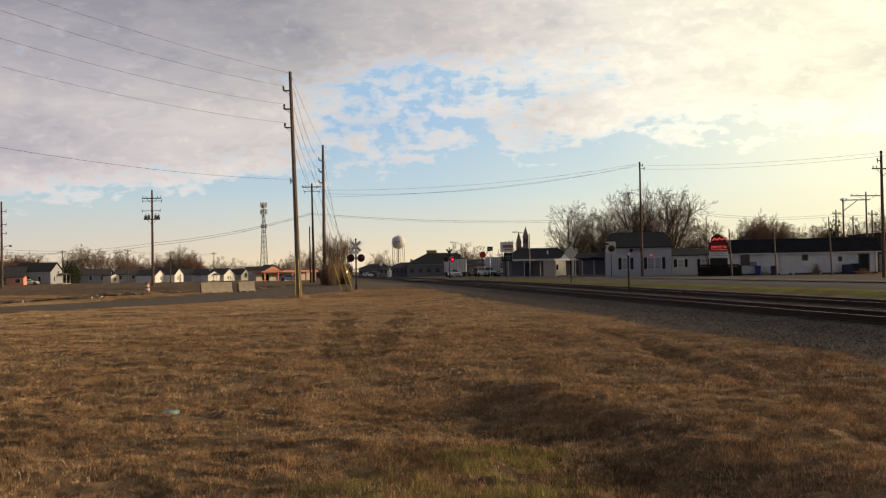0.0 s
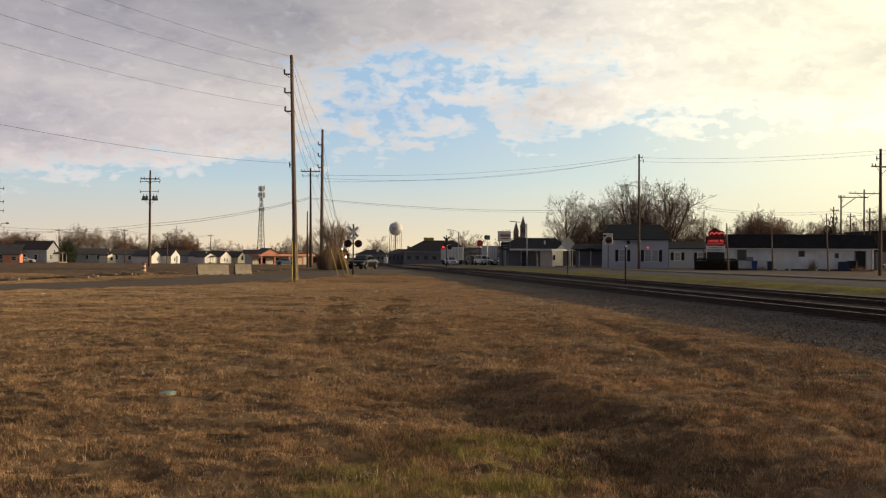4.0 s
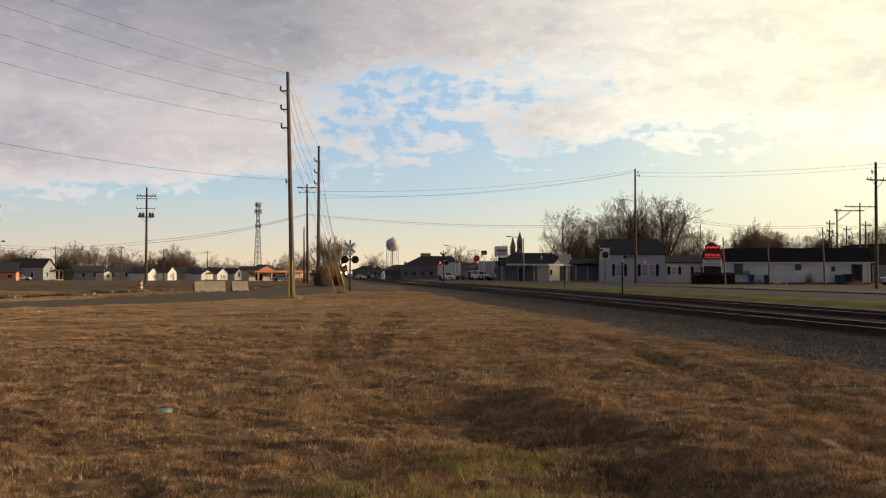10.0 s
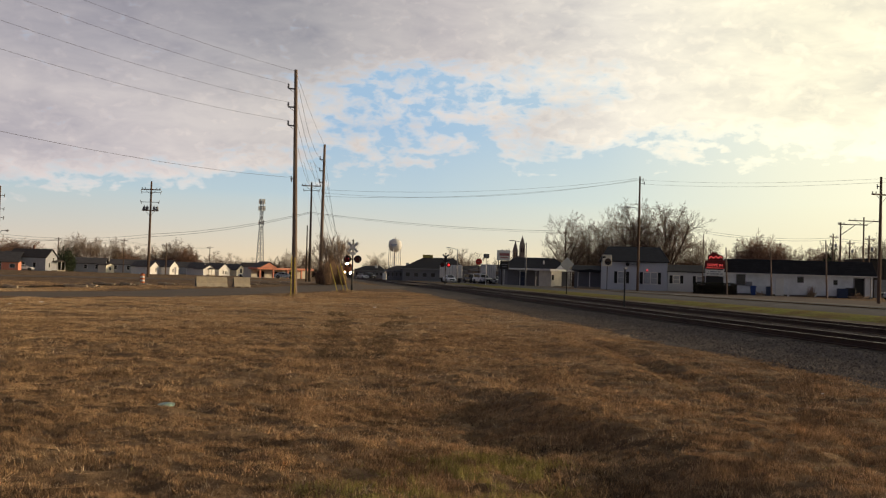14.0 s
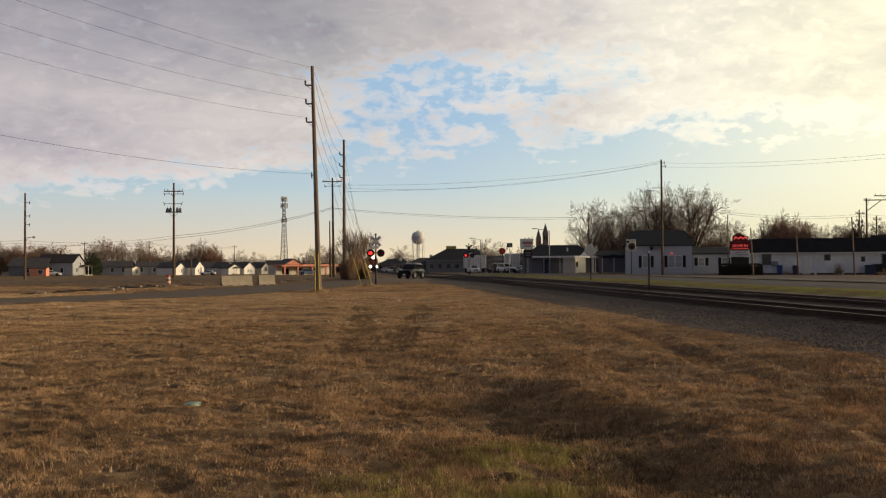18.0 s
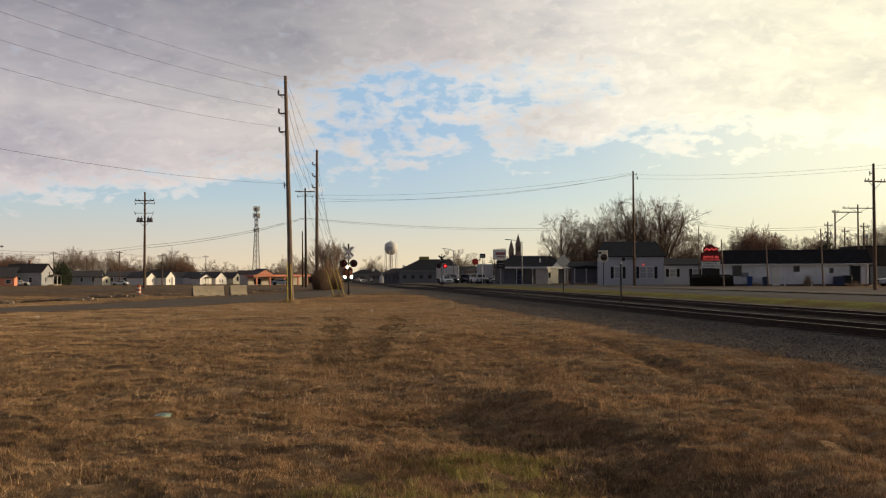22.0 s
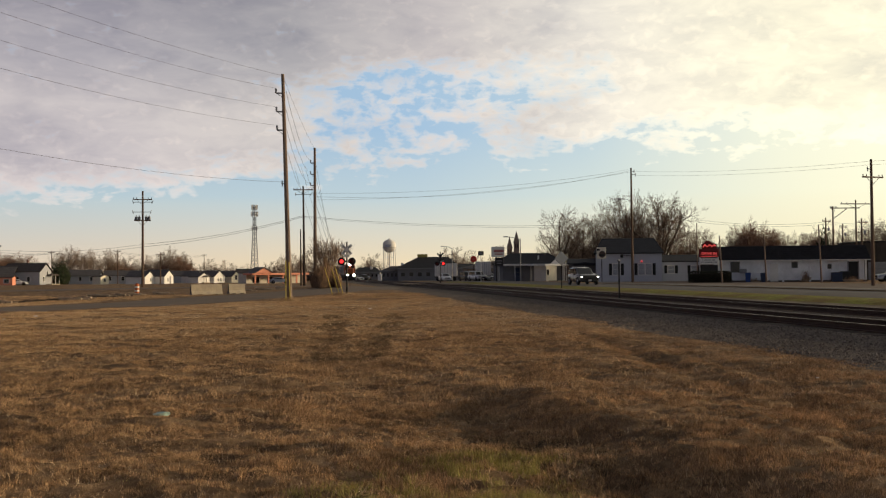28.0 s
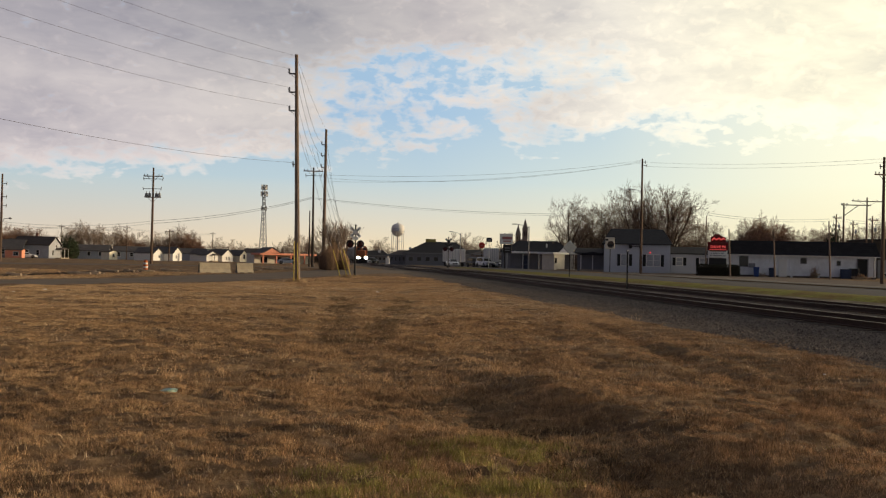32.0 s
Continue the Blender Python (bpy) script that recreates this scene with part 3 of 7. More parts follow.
def build_stones():
    """Loose ballast on the near shoulder."""
    rng = random.Random(5)
    g = Geo()
    for _ in range(48000):
        s = 7 + 60 * rng.random() ** 1.6
        n = -1.3 - 3.6 * rng.random() ** 1.1
        if rng.random() < 0.32:
            n = rng.uniform(-0.7, 6.2)
        p = rail(n, s)
        z = land(p.x, p.y) + bed_top(n, s) - 0.004
        r = rng.uniform(0.016, 0.042)
        a = rng.random() * 6.28
        ring = [(p.x + r * math.cos(a + k * 1.57) * rng.uniform(0.7, 1.2), p.y + r * math.sin(a + k * 1.57) * rng.uniform(0.7, 1.2), z + rng.uniform(-0.2, 0.35) * r) for k in range(4)]
        g.add(ring + [(p.x, p.y, z + r * rng.uniform(0.6, 1.1))], [(0, 1, 4), (1, 2, 4), (2, 3, 4), (3, 0, 4)])
    tagged(part("ballast_stones", g, STONE), "loose grey crushed ballast stones", "gravel", kind="stuff")


build_stones()


# ---- tracks ----
def build_track(name, n0, s0, s1, ties, label, sunk=0.0):
    base = rail(n0, 0)
    t = thing(name, pose(base.x, base.y, 0, 0, 0, TRACK_TURN), label, "railway track", "railway tracks")
    height = lambda s: land(*rail(n0, s)[:2]) + 0.035 + hump(s)
    stops = [s0 + i * 8 for i in range(int((s1 - s0) / 8) + 1)]
    foot = [(-0.07, 0), (0.07, 0), (0.07, 0.02), (0.012, 0.035), (0.012, 0.125), (0.036, 0.135), (0.036, 0.168), (-0.036, 0.168), (-0.036, 0.135), (-0.012, 0.125), (-0.012, 0.035), (-0.07, 0.02)]
    for side in (-0.7175, 0.7175):
        g, top = Geo(), Geo()
        k = len(foot)
        v = [(side + x, s, height(s) + 0.06 + z) for s in stops for x, z in foot]
        f = [(i * k + j, i * k + (j + 1) % k, i * k + k + (j + 1) % k, i * k + k + j) for i in range(len(stops) - 1) for j in range(k)]
        g.add(v, f)
        r = part("rail", g, RUST, t)
        v = [(side + x, s, height(s) + 0.06 + 0.1715) for s in stops for x in (-0.016, 0.016)]
        top.add(v, [(2 * i, 2 * i + 1, 2 * i + 3, 2 * i + 2) for i in range(len(stops) - 1)])
        part("rail_head", top, RAILTOP, r, "rail head polished by wheels")
    tie = Geo().box(0, 0, -0.06, 2.6, 0.23, 0.16, 0.015).mesh("tie", DARK_WOOD)
    rng = random.Random(len(name))
    for i in range(ties):
        s = 6 + i * 0.54
        part("tie", tie, None, t, at=pose(rng.uniform(-0.04, 0.04), s, height(s) - 0.045 - sunk, 0, 0, rng.uniform(-1.2, 1.2)))
    far = Geo()
    for i in range(int((s1 - 6 - ties * 0.54) / 0.54)):
        s = 6 + (ties + i) * 0.54
        far.box(rng.uniform(-0.04, 0.04), s, height(s) - 0.105 - sunk, 2.6, 0.23, 0.16)
    tagged(part("far_ties", far, DARK_WOOD, t), kind="stuff")
    return t


build_track("railway_track", 0.0, -40, 460, 240, "near railway track with rusty rails on dark timber ties")
build_track("railway_track", 4.5, -40, 460, 130, "second railway track with rusty rails on half-buried ties", 0.035)
# planks of the level crossing
deck = thing("crossing_deck", pose(*rail(0, 0)[:2], 0, 0, 0, TRACK_TURN), "dark rubber and timber panels of the level crossing", "crossing deck")
for n0 in (0.0, 4.5):
    for x in (-1.1, -0.35, 0.35, 1.1):
        for k in range(6):
            s = 121 + k * 2.6 - n0 * 1.2
            p = rail(n0 + x, s)
            part("deck_panel", Geo().box(0, 0, 0, 0.55, 2.5, 0.12, 0.01), OLD_ASPHALT, deck, at=pose(n0 + x, s, land(p.x, p.y) + 0.2))

# ---- poles and wires ----
def pole(name, at, height, r, label, lean=(0, 0), arms=(), material=None):
    """A tapered wooden pole; lean: metres by which its top is off to x and y."""
    t = thing(name, pose(*at), label, "utility pole", "utility poles")
    g = Geo()
    rings = 7
    v, f = [], []
    for i in range(rings):
        k = i / (rings - 1)
        rr = r * (1 - 0.42 * k)
        for j in range(9):
            a = j * math.tau / 9
            v.append((lean[0] * k + rr * math.cos(a), lean[1] * k + rr * math.sin(a), -0.3 + (height + 0.3) * k))
    f = [(i * 9 + j, i * 9 + (j + 1) % 9, i * 9 + 9 + (j + 1) % 9, i * 9 + 9 + j) for i in range(rings - 1) for j in range(9)] + [tuple(range(9 * rings - 9, 9 * rings))]
    g.add(v, f)
    part("shaft", g, material or POLE_WOOD, t, smooth=True)
    for kind, z, length, turn in arms:
        k = z / height
        ax, ay = lean[0] * k, lean[1] * k
        c, s = math.cos(radians(turn)), math.sin(radians(turn))
        m = pose(ax, ay, z, 0, 0, turn)
        if kind == "cross":
            arm = part("crossarm", Geo().box(0, -r * 0.9, -0.06, length, 0.1, 0.12, 0.01), POLE_WOOD, t, at=m)
            for e in (-0.46, -0.3, 0.3, 0.46):
                part("insulator", Geo().lathe([(0.015, 0), (0.05, 0.04), (0.03, 0.08), (0.055, 0.12), (0.02, 0.18)], 7), GREY, arm, at=pose(e * length, -r * 0.9, 0.06))
            for e in (-1, 1):
                part("brace", Geo().tube((e * length * 0.3, -r, -0.03), (0, -r, -0.6), 0.02, n=4), DARK_STEEL, arm)
        elif kind == "post":            # horizontal post insulator on one side
            br = part("standoff", Geo().box(length * 0.4, 0, -0.05, abs(length) * 0.8, 0.06, 0.1), STEEL, t, at=m)
            part("insulator", Geo().lathe([(0.03, 0), (0.07, 0.06), (0.04, 0.1), (0.08, 0.16), (0.04, 0.2), (0.08, 0.26), (0.03, 0.34)], 8), GREY, br, at=pose(length * 0.8, 0, 0))
            part("brace", Geo().tube((length * 0.7, 0, -0.02), (0, 0, -0.32), 0.02, n=4), STEEL, br)
        elif kind == "can":             # transformer
            can = part("transformer", Geo().lathe([(0.05, 0), (0.15, 0.02), (0.16, 0.06), (0.16, 0.40), (0.14, 0.46), (0.04, 0.5)], 12), GREY, t, at=m @ pose(length, 0, 0), smooth=True)
            part("bushing", Geo().lathe([(0.02, 0.5), (0.04, 0.56), (0.02, 0.6), (0.04, 0.65), (0.01, 0.7)], 6), GREY, can)
        elif kind == "lamp":            # street lamp on a bracket
            br = part("bracket", Geo().chain([(0, 0, -0.5), (length * 0.35, 0, 0.05), (length, 0, 0.12)], 0.035, 5), STEEL, t, at=m)
            part("lamp_head", Geo().lathe([(0.02, 0.12), (0.16, 0.06), (0.2, -0.02), (0.1, -0.1), (0.02, -0.12)], 9), GREY, br, at=pose(length, 0, 0.08, 0, 0, 0))
        elif kind == "cutout":
            part("fuse_cutout", Geo().tube((length, 0, -0.2), (length * 1.1, 0, 0.2), 0.04, n=6).box(length, 0, -0.04, 0.12, 0.08, 0.08).box(length / 2, 0, -0.03, abs(length), 0.05, 0.06), GREY, t, at=m)
    return t


def wire(p, q, sag, r=0.014, steps=14):
    p, q = Vector(p), Vector(q)
    g = Geo().chain([p + (q - p) * (i / steps) - Vector((0, 0, 4 * sag * (i / steps) * (1 - i / steps))) for i in range(steps + 1)], r, 3)
    return tagged(part("power_line", g, WIRE), "thin dark overhead cable sagging between poles", "cable", "overhead cables")


PA = spot(-254, 67)
pole("utility_pole", PA, 15.3, 0.19, "tall leaning weathered wooden utility pole with insulators on one side", (-0.42, 0.0),
     [("post", 14.0, -0.62, 8), ("post", 12.75, -0.62, 8), ("post", 11.5, -0.62, 8), ("cutout", 7.9, -0.25, 0)])
PB = spot(-209, 105)
pole("utility_pole", PB, 14.7, 0.21, "tall weathered wooden utility pole with side brackets", (0.0, 0.0),
     [("post", 13.1, -0.55, 0), ("post", 11.9, -0.55, 0), ("post", 10.7, -0.55, 0)])
PM = spot(-228, 122)
pole("utility_pole", PM, 12.2, 0.17, "dark wooden utility pole with a crossarm", (-0.12, 0), [("cross", 11.75, 2.4, 0), ("cutout", 11.2, -0.9, 0), ("cutout", 11.2, 0.9, 0)], DARK_WOOD)
PS = spot(-234, 118)
pole("service_pole", PS, 6.7, 0.11, "short dark wooden service pole", (-0.05, 0), (), DARK_WOOD)
PX = spot(-513, 116)
pole("utility_pole", PX, 11.2, 0.17, "dark wooden pole carrying three transformers and crossarms", (0, 0),
     [("cross", 10.2, 2.2, 5), ("cutout", 9.9, -1.05, 5), ("cutout", 9.9, 1.05, 5), ("cutout", 8.75, -1.1, 0), ("cutout", 8.75, 0.9, 0), ("can", 7.75, -0.75, 0), ("can", 7.75, 0.75, 0), ("can", 7.75, -0.4, 0), ("can", 7.75, 0.4, 0), ("cross", 7.75, 1.9, 5)], POLE_BROWN)
PL = spot(-780, 112)
pole("utility_pole", PL, 9.8, 0.16, "dark wooden pole with a street lamp on a bracket", (0, 0), [("cutout", 8.7, 0.5, 0), ("cutout", 7.2, 0.5, 0), ("cutout", 6.2, 0.5, 0), ("lamp", 4.7, 1.0, 0)], POLE_BROWN)
PR = spot(353, 118)
pole("utility_pole", PR, 13.7, 0.17, "dark wooden utility pole beside the grey-white house", (-0.05, 0), [("cutout", 13.3, 0.35, 0), ("cutout", 12.9, 0.5, 0), ("lamp", 9.9, -1.7, 25)], POLE_BROWN)
PRR = spot(781, 82)
pole("utility_pole", PRR, 10.5, 0.17, "dark wooden utility pole with a crossarm", (0, 0), [("cross", 9.0, 2.2, 20), ("cutout", 9.7, -0.3, 0)], POLE_BROWN)
PT = spot(752, 128)
pole("utility_pole", PT, 10.4, 0.15, "dark wooden utility pole with one long crossarm", (0, 0), [("cross", 9.9, 4.4, 8)], POLE_BROWN)
PG = spot(711, 126)
pole("utility_pole", PG, 9.5, 0.15, "dark wooden pole with a gallows arm", (0, 0), [("cross", 9.25, 0.9, 8)], POLE_BROWN)
part("gallows_arm", Geo().box(1.7, 0, 9.2, 3.4, 0.12, 0.12).tube((0.05, 0, 7.9), (1.8, 0, 9.2), 0.05, n=5), POLE_BROWN, bpy.data.objects[[o.name for o in scene.objects if o.name.startswith("utility_pole")][-1]])
for c, d, h, lbl in ((591, 112, 5.5, 0), (689, 108, 6.3, 0), (512, 111, 5.3, 0)):
    pole("fence_pole", spot(c, d), h, 0.11, "weathered wooden service pole before the white building", (-0.25, 0), (), POLE_WOOD)
for c, d, h in ((-673, 270, 9.2), (-557, 280, 9.6), (-405, 330, 9.5), (-615, 300, 8.5), (-482, 210, 6.8)):
    pole("utility_pole", spot(c, d), h, 0.15, "distant dark wooden utility pole", (0, 0), [("cross", h - 0.5, 2.0, 0)], POLE_BROWN)
for c, d, h in ((698, 140, 8.8), (728, 150, 8.4), (762, 120, 7.6)):
    pole("utility_pole", spot(c, d), h, 0.15, "dark wooden utility pole behind the white building", (0, 0), [("cross", h - 0.5, 1.8, 30), ("can", h - 1.9, 0.4, 0)], POLE_BROWN)

pole("service_pole", spot(468, 128), 7.6, 0.09, "slim pale wooden pole behind the drive-in sign", (0, 0), (), POLE_WOOD)

# feeder from beside the camera to the tall pole and on down the line
NEXT = on(-25.5, 31.5)
pole("utility_pole", NEXT, 15.2, 0.22, "tall weathered wooden utility pole", (0, 0), [("post", 14.1, -0.6, 60), ("post", 12.9, -0.6, 60), ("post", 11.6, -0.6, 60)])
for za, zb, zn in ((14.25, 13.3, 14.5), (13.0, 12.1, 13.2), (11.75, 10.9, 11.9)):
    a = PA + Vector((-0.9, 0, za + 0.1))
    wire(a, NEXT + Vector((0.1, 0, zn)), 0.75, 0.008)
    wire(PA + Vector((-0.2, 0, za - 0.1)), PB + Vector((-0.4, 0, zb)), 1.0, 0.013)
wire(PA + Vector((-0.42, 0, 15.2)), PB + Vector((0, 0, 14.6)), 0.3, 0.01)
wire(PA + Vector((-0.42, 0, 15.2)), NEXT + Vector((0, 0, 15.4)), 0.6, 0.008)
wire(PA + Vector((-0.4, 0, 8.0)), NEXT + Vector((0.1, 0, 8.2)), 0.7, 0.009)
wire(PA + Vector((-0.1, 0, 10.0)), PM + Vector((0.4, 0, 11.9)), 1.2, 0.012)
# line across the tracks to the pole beside the house
for dz, sg in ((0.0, 0.8), (-0.35, 1.15), (-0.7, 0.8)):
    wire(PB + Vector((0, 0, 9.9 + dz)), PR + Vector((-0.2, 0, 13.5 + dz * 0.4)), sg, 0.012, 20)
for dz in (0.0, -0.3):
    wire(PR + Vector((0.4, 0, 13.3 + dz * 1.6)), PRR + Vector((0.05, 0, 10.35 + dz)), 0.35, 0.010)
    wire(PRR + Vector((0.05, 0, 10.35 + dz)), on(62, 60, 10.2 + dz), 0.2, 0.010)
# lower line: transformer pole, middle pole, far across to the right
for dz in (0.0, -0.3):
    wire(PX + Vector((0, 0, 5.0 + dz)), PM + Vector((-0.1, 0, 8.6 + dz * 0.5)), 0.5, 0.02)
    wire(PM + Vector((0, 0, 8.5 + dz * 0.5)), spot(470, 140, 9.2 + dz), 1.3, 0.02 if dz == 0 else 0.012, 20)
    wire(PX + Vector((0, 0, 5.0 + dz)), PL + Vector((0, 0, 4.4 + dz)), 0.5, 0.014)
    wire(PL + Vector((0, 0, 4.4 + dz)), on(-90, 100, 4.6 + dz), 0.5, 0.014)
    wire(spot(470, 140, 8.6 + dz), spot(700, 140, 8.2 + dz), 0.5, 0.016)
    wire(spot(700, 140, 8.2 + dz), spot(900, 140, 8.4 + dz), 0.5, 0.016)
    wire(spot(-673, 270, 8.6 + dz), spot(-557, 280, 9.0 + dz), 0.7, 0.03)
    wire(spot(-557, 280, 9.0 + dz), spot(-405, 330, 9.0 + dz), 0.8, 0.03)
    wire(spot(-673, 270, 8.6 + dz), spot(-900, 260, 8.6 + dz), 0.8, 0.03)
for k in range(4):
    wire(PB + Vector((0.05, 0, 13.5 - k * 1.6)), spot(-170 + k * 8, 104 + k), 0.05, 0.012)


# yellow guards on the guy wires
def guy(at, top, length, label="yellow plastic guard sleeve on a steel guy wire"):
    t = thing("guy_wire", pose(*at), label, "guy wire", "guy wires")
    d = Vector(top) - Vector(at)
    u = d.normalized()
    part("cable", Geo().tube((0, 0, -0.1), d, 0.012, n=4), STEEL, t)
    part("guard", Geo().tube(u * 0.05, u * length, 0.032, n=7), YELLOW, t, "yellow plastic guard")


guy(PA + Vector((-0.12, -0.9, 0)), PA + Vector((-0.3, -0.1, 11.0)), 2.7)
guy(PA + Vector((0.12, -0.7, 0)), PA + Vector((-0.2, -0.1, 8.0)), 2.6)
for c, k in ((-159, 2.5), (-166, 2.3), (-178, 2.4)):
    g0 = spot(c, 78)
    guy(g0, g0 + Vector((-3.4, 3.0, 10.5)), k)



# ---- cell tower, water tower ----
def cell_tower():
    d = 262
    at = spot(-316, d)
    H = 20.6
    t = thing("cell_tower", pose(*at, 0, 0, 12), "grey steel lattice mast with three rings of antennas", "antenna mast")
    half = lambda z: 1.15 - 0.75 * min(1, z / 15.0)
    corner = lambda i, z: (half(z) * math.cos(i * 2.0944 + 0.5) * 1.15, half(z) * math.sin(i * 2.0944 + 0.5) * 1.15, z)
    for i in range(3):
        part("leg", Geo().chain([corner(i, 0), corner(i, 15.0), corner(i, H)], 0.10, 6), STEEL, t)
    for k in range(15):
        z = k * 1.36
        for i in range(3):
            part("brace", Geo().tube(corner(i, z), corner((i + 1) % 3, z + 1.36), 0.045, n=4, caps=False), STEEL, t)
            part("brace", Geo().tube(corner((i + 1) % 3, z), corner(i, z + 1.36), 0.045, n=4, caps=False), STEEL, t)
    for z, w, nn in ((20.0, 0.7, 9), (18.2, 0.8, 9), (14.4, 0.6, 4)):
        part("platform", Geo().lathe([(w * 0.8, z - 0.05), (w, z - 0.05), (w, z + 0.06), (w * 0.8, z + 0.06)], 12), STEEL, t)
        for k in range(nn):
            a = k * math.tau / nn
            part("antenna", Geo().box(0, 0, -0.65, 0.28, 0.16, 1.3, 0.03), WHITE if k % 3 else GREY, t, at=pose(w * math.cos(a), w * math.sin(a), z, 0, 0, math.degrees(a)))


cell_tower()


def water_tower():
    d = 420
    at = spot(-78, d)
    t = thing("water_tower", pose(*at), "white steel water tower on slender legs", "water tower")
    zc, R = 14.1, 2.75
    prof = [(0.1, zc - 3.1), (1.2, zc - 2.85), (2.2, zc - 2.1), (R, zc - 0.9), (R, zc + 0.5), (2.45, zc + 1.5), (1.7, zc + 2.15), (0.8, zc + 2.5), (0.25, zc + 2.62), (0.2, zc + 3.1), (0.02, zc + 3.2)]
    body = part("tank", Geo().lathe(prof, 28), WHITE, t, smooth=True)
    part("balcony", Geo().lathe([(R + 0.02, zc - 0.95), (R + 0.35, zc - 0.95), (R + 0.35, zc - 0.85), (R + 0.02, zc - 0.85)], 28), SIGN_BACK, body)
    part("lettering", Geo().box(-0.4, -R - 0.02, zc - 0.1, 2.4, 0.05, 0.35).box(-0.4, -R - 0.02, zc - 0.6, 1.8, 0.05, 0.3), mat("faded_blue_lettering", (0.35, 0.42, 0.58), 0.6), body)
    for k in range(6):
        a = k * math.tau / 6 + 0.3
        leg = part("leg", Geo().tube((2.85 * math.cos(a), 2.85 * math.sin(a), -0.3), (2.5 * math.cos(a), 2.5 * math.sin(a), zc - 1.6), 0.13, n=7), WHITE, t)
    part("riser", Geo().tube((0, 0, -0.3), (0, 0, zc - 2.9), 0.35, n=10), WHITE, t)
    for z in (4.5, 9.0):
        for k in range(6):
            a, b = k * math.tau / 6 + 0.3, (k + 1) * math.tau / 6 + 0.3
            part("strut", Geo().tube((2.7 * math.cos(a), 2.7 * math.sin(a), z), (2.7 * math.cos(b), 2.7 * math.sin(b), z), 0.06, n=4), WHITE, t)


water_tower()


# ---- crossing signals ----
def crossing_signal(at, turn, label, plate):
    t = thing("crossing_signal", pose(*at, 0, 0, turn), label, "railway signal", "crossing signals")
    part("mast", Geo().tube((0, 0, -0.2), (0, 0, 4.15), 0.06, n=9), DARK_STEEL, t)
    part("base", Geo().box(0, 0, -0.1, 0.42, 0.42, 0.2, 0.03).tube((0, 0, 0.1), (0, 0, 0.6), 0.1, 0.085, 9), DARK_STEEL, t)
    part("cap", Geo().lathe([(0.075, 4.13), (0.085, 4.17), (0.05, 4.24), (0.01, 4.26)], 9), DARK_STEEL, t)
    for a in (45, -45):
        blade = part("crossbuck_blade", Geo().box(0, 0, -0.54, 0.22, 0.02, 1.08, 0.004), plate, t, at=pose(0, -0.09 - (0.012 if a > 0 else 0), 3.62, 0, a, 0))
        part("lettering", Geo().box(0, -0.013, -0.45, 0.07, 0.004, 0.28).box(0, -0.013, 0.15, 0.07, 0.004, 0.28), GREY, blade, "worn grey lettering")
    part("track_count_plate", Geo().box(0, -0.09, 3.0, 0.46, 0.02, 0.24, 0.004), plate, t)
    arm = part("lamp_arm", Geo().box(0, -0.02, 2.63, 0.9, 0.08, 0.09), DARK_STEEL, t)
    for x in (-0.75, 0.75):
        unit = part("lamp_unit", Geo().lathe([(0.30, 0.0), (0.31, 0.02), (0.30, 0.04), (0.17, 0.05), (0.16, 0.12), (0.10, 0.2), (0.02, 0.22)], 22), BLACK, t, at=pose(x * 0.55, -0.10, 2.67, -90, 0, 0), smooth=True)
        hood = Geo()
        k = 14
        v = [((0.17 + 0.012 * o) * math.cos(math.pi * (j / k) * 1.3 - 0.47), (0.17 + 0.012 * o) * math.sin(math.pi * (j / k) * 1.3 - 0.47), z) for o in (0, 1) for z in (0.0, -0.28) for j in range(k + 1)]
        n = k + 1
        f = []
        for o in (0, 2):
            f += [(o * n + j, o * n + j + 1, o * n + n + j + 1, o * n + n + j) for j in range(k)]
        hood.add([(x2, -y2, z2) for x2, y2, z2 in v], f)
        part("hood", hood, BLACK, unit)
    for x in (-0.41, 0.41):
        part("rear_housing", Geo().box(x, 0.18, 2.52, 0.26, 0.2, 0.3, 0.04), BLACK, t)
    return t


SIG_NEAR = crossing_signal(spot(-153, 80), 0, "railway crossing signal with crossbuck and twin red lamps", WHITE)
# dark steel on the far crossbuck stands in for shade on its plates
SIG_FAR = crossing_signal(spot(12, 149), 0, "railway crossing signal with crossbuck coloured dark as shaded and lit red lamps", DARK_STEEL)
SIG_FAR.scale = (1.15, 1.15, 1.15)
FLASHERS = []
for sig, xs in ((SIG_NEAR, (-0.41, 0.41)), (SIG_FAR, (-0.41, 0.41))):
    for x in xs:
        lens = part("flashing_lens", Geo().lathe([(0.02, 0.014), (0.11, 0.01), (0.14, 0.0), (0.14, -0.002)], 18), RED_LIT, sig, "glowing red lamp lens", pose(x, -0.165, 2.67, 90, 0, 0))
        part("lens_back", Geo().lathe([(0.14, -0.006), (0.11, -0.016), (0.02, -0.02)], 18), RED_DIM, lens, "dark red glass")
        FLASHERS.append((lens, x))


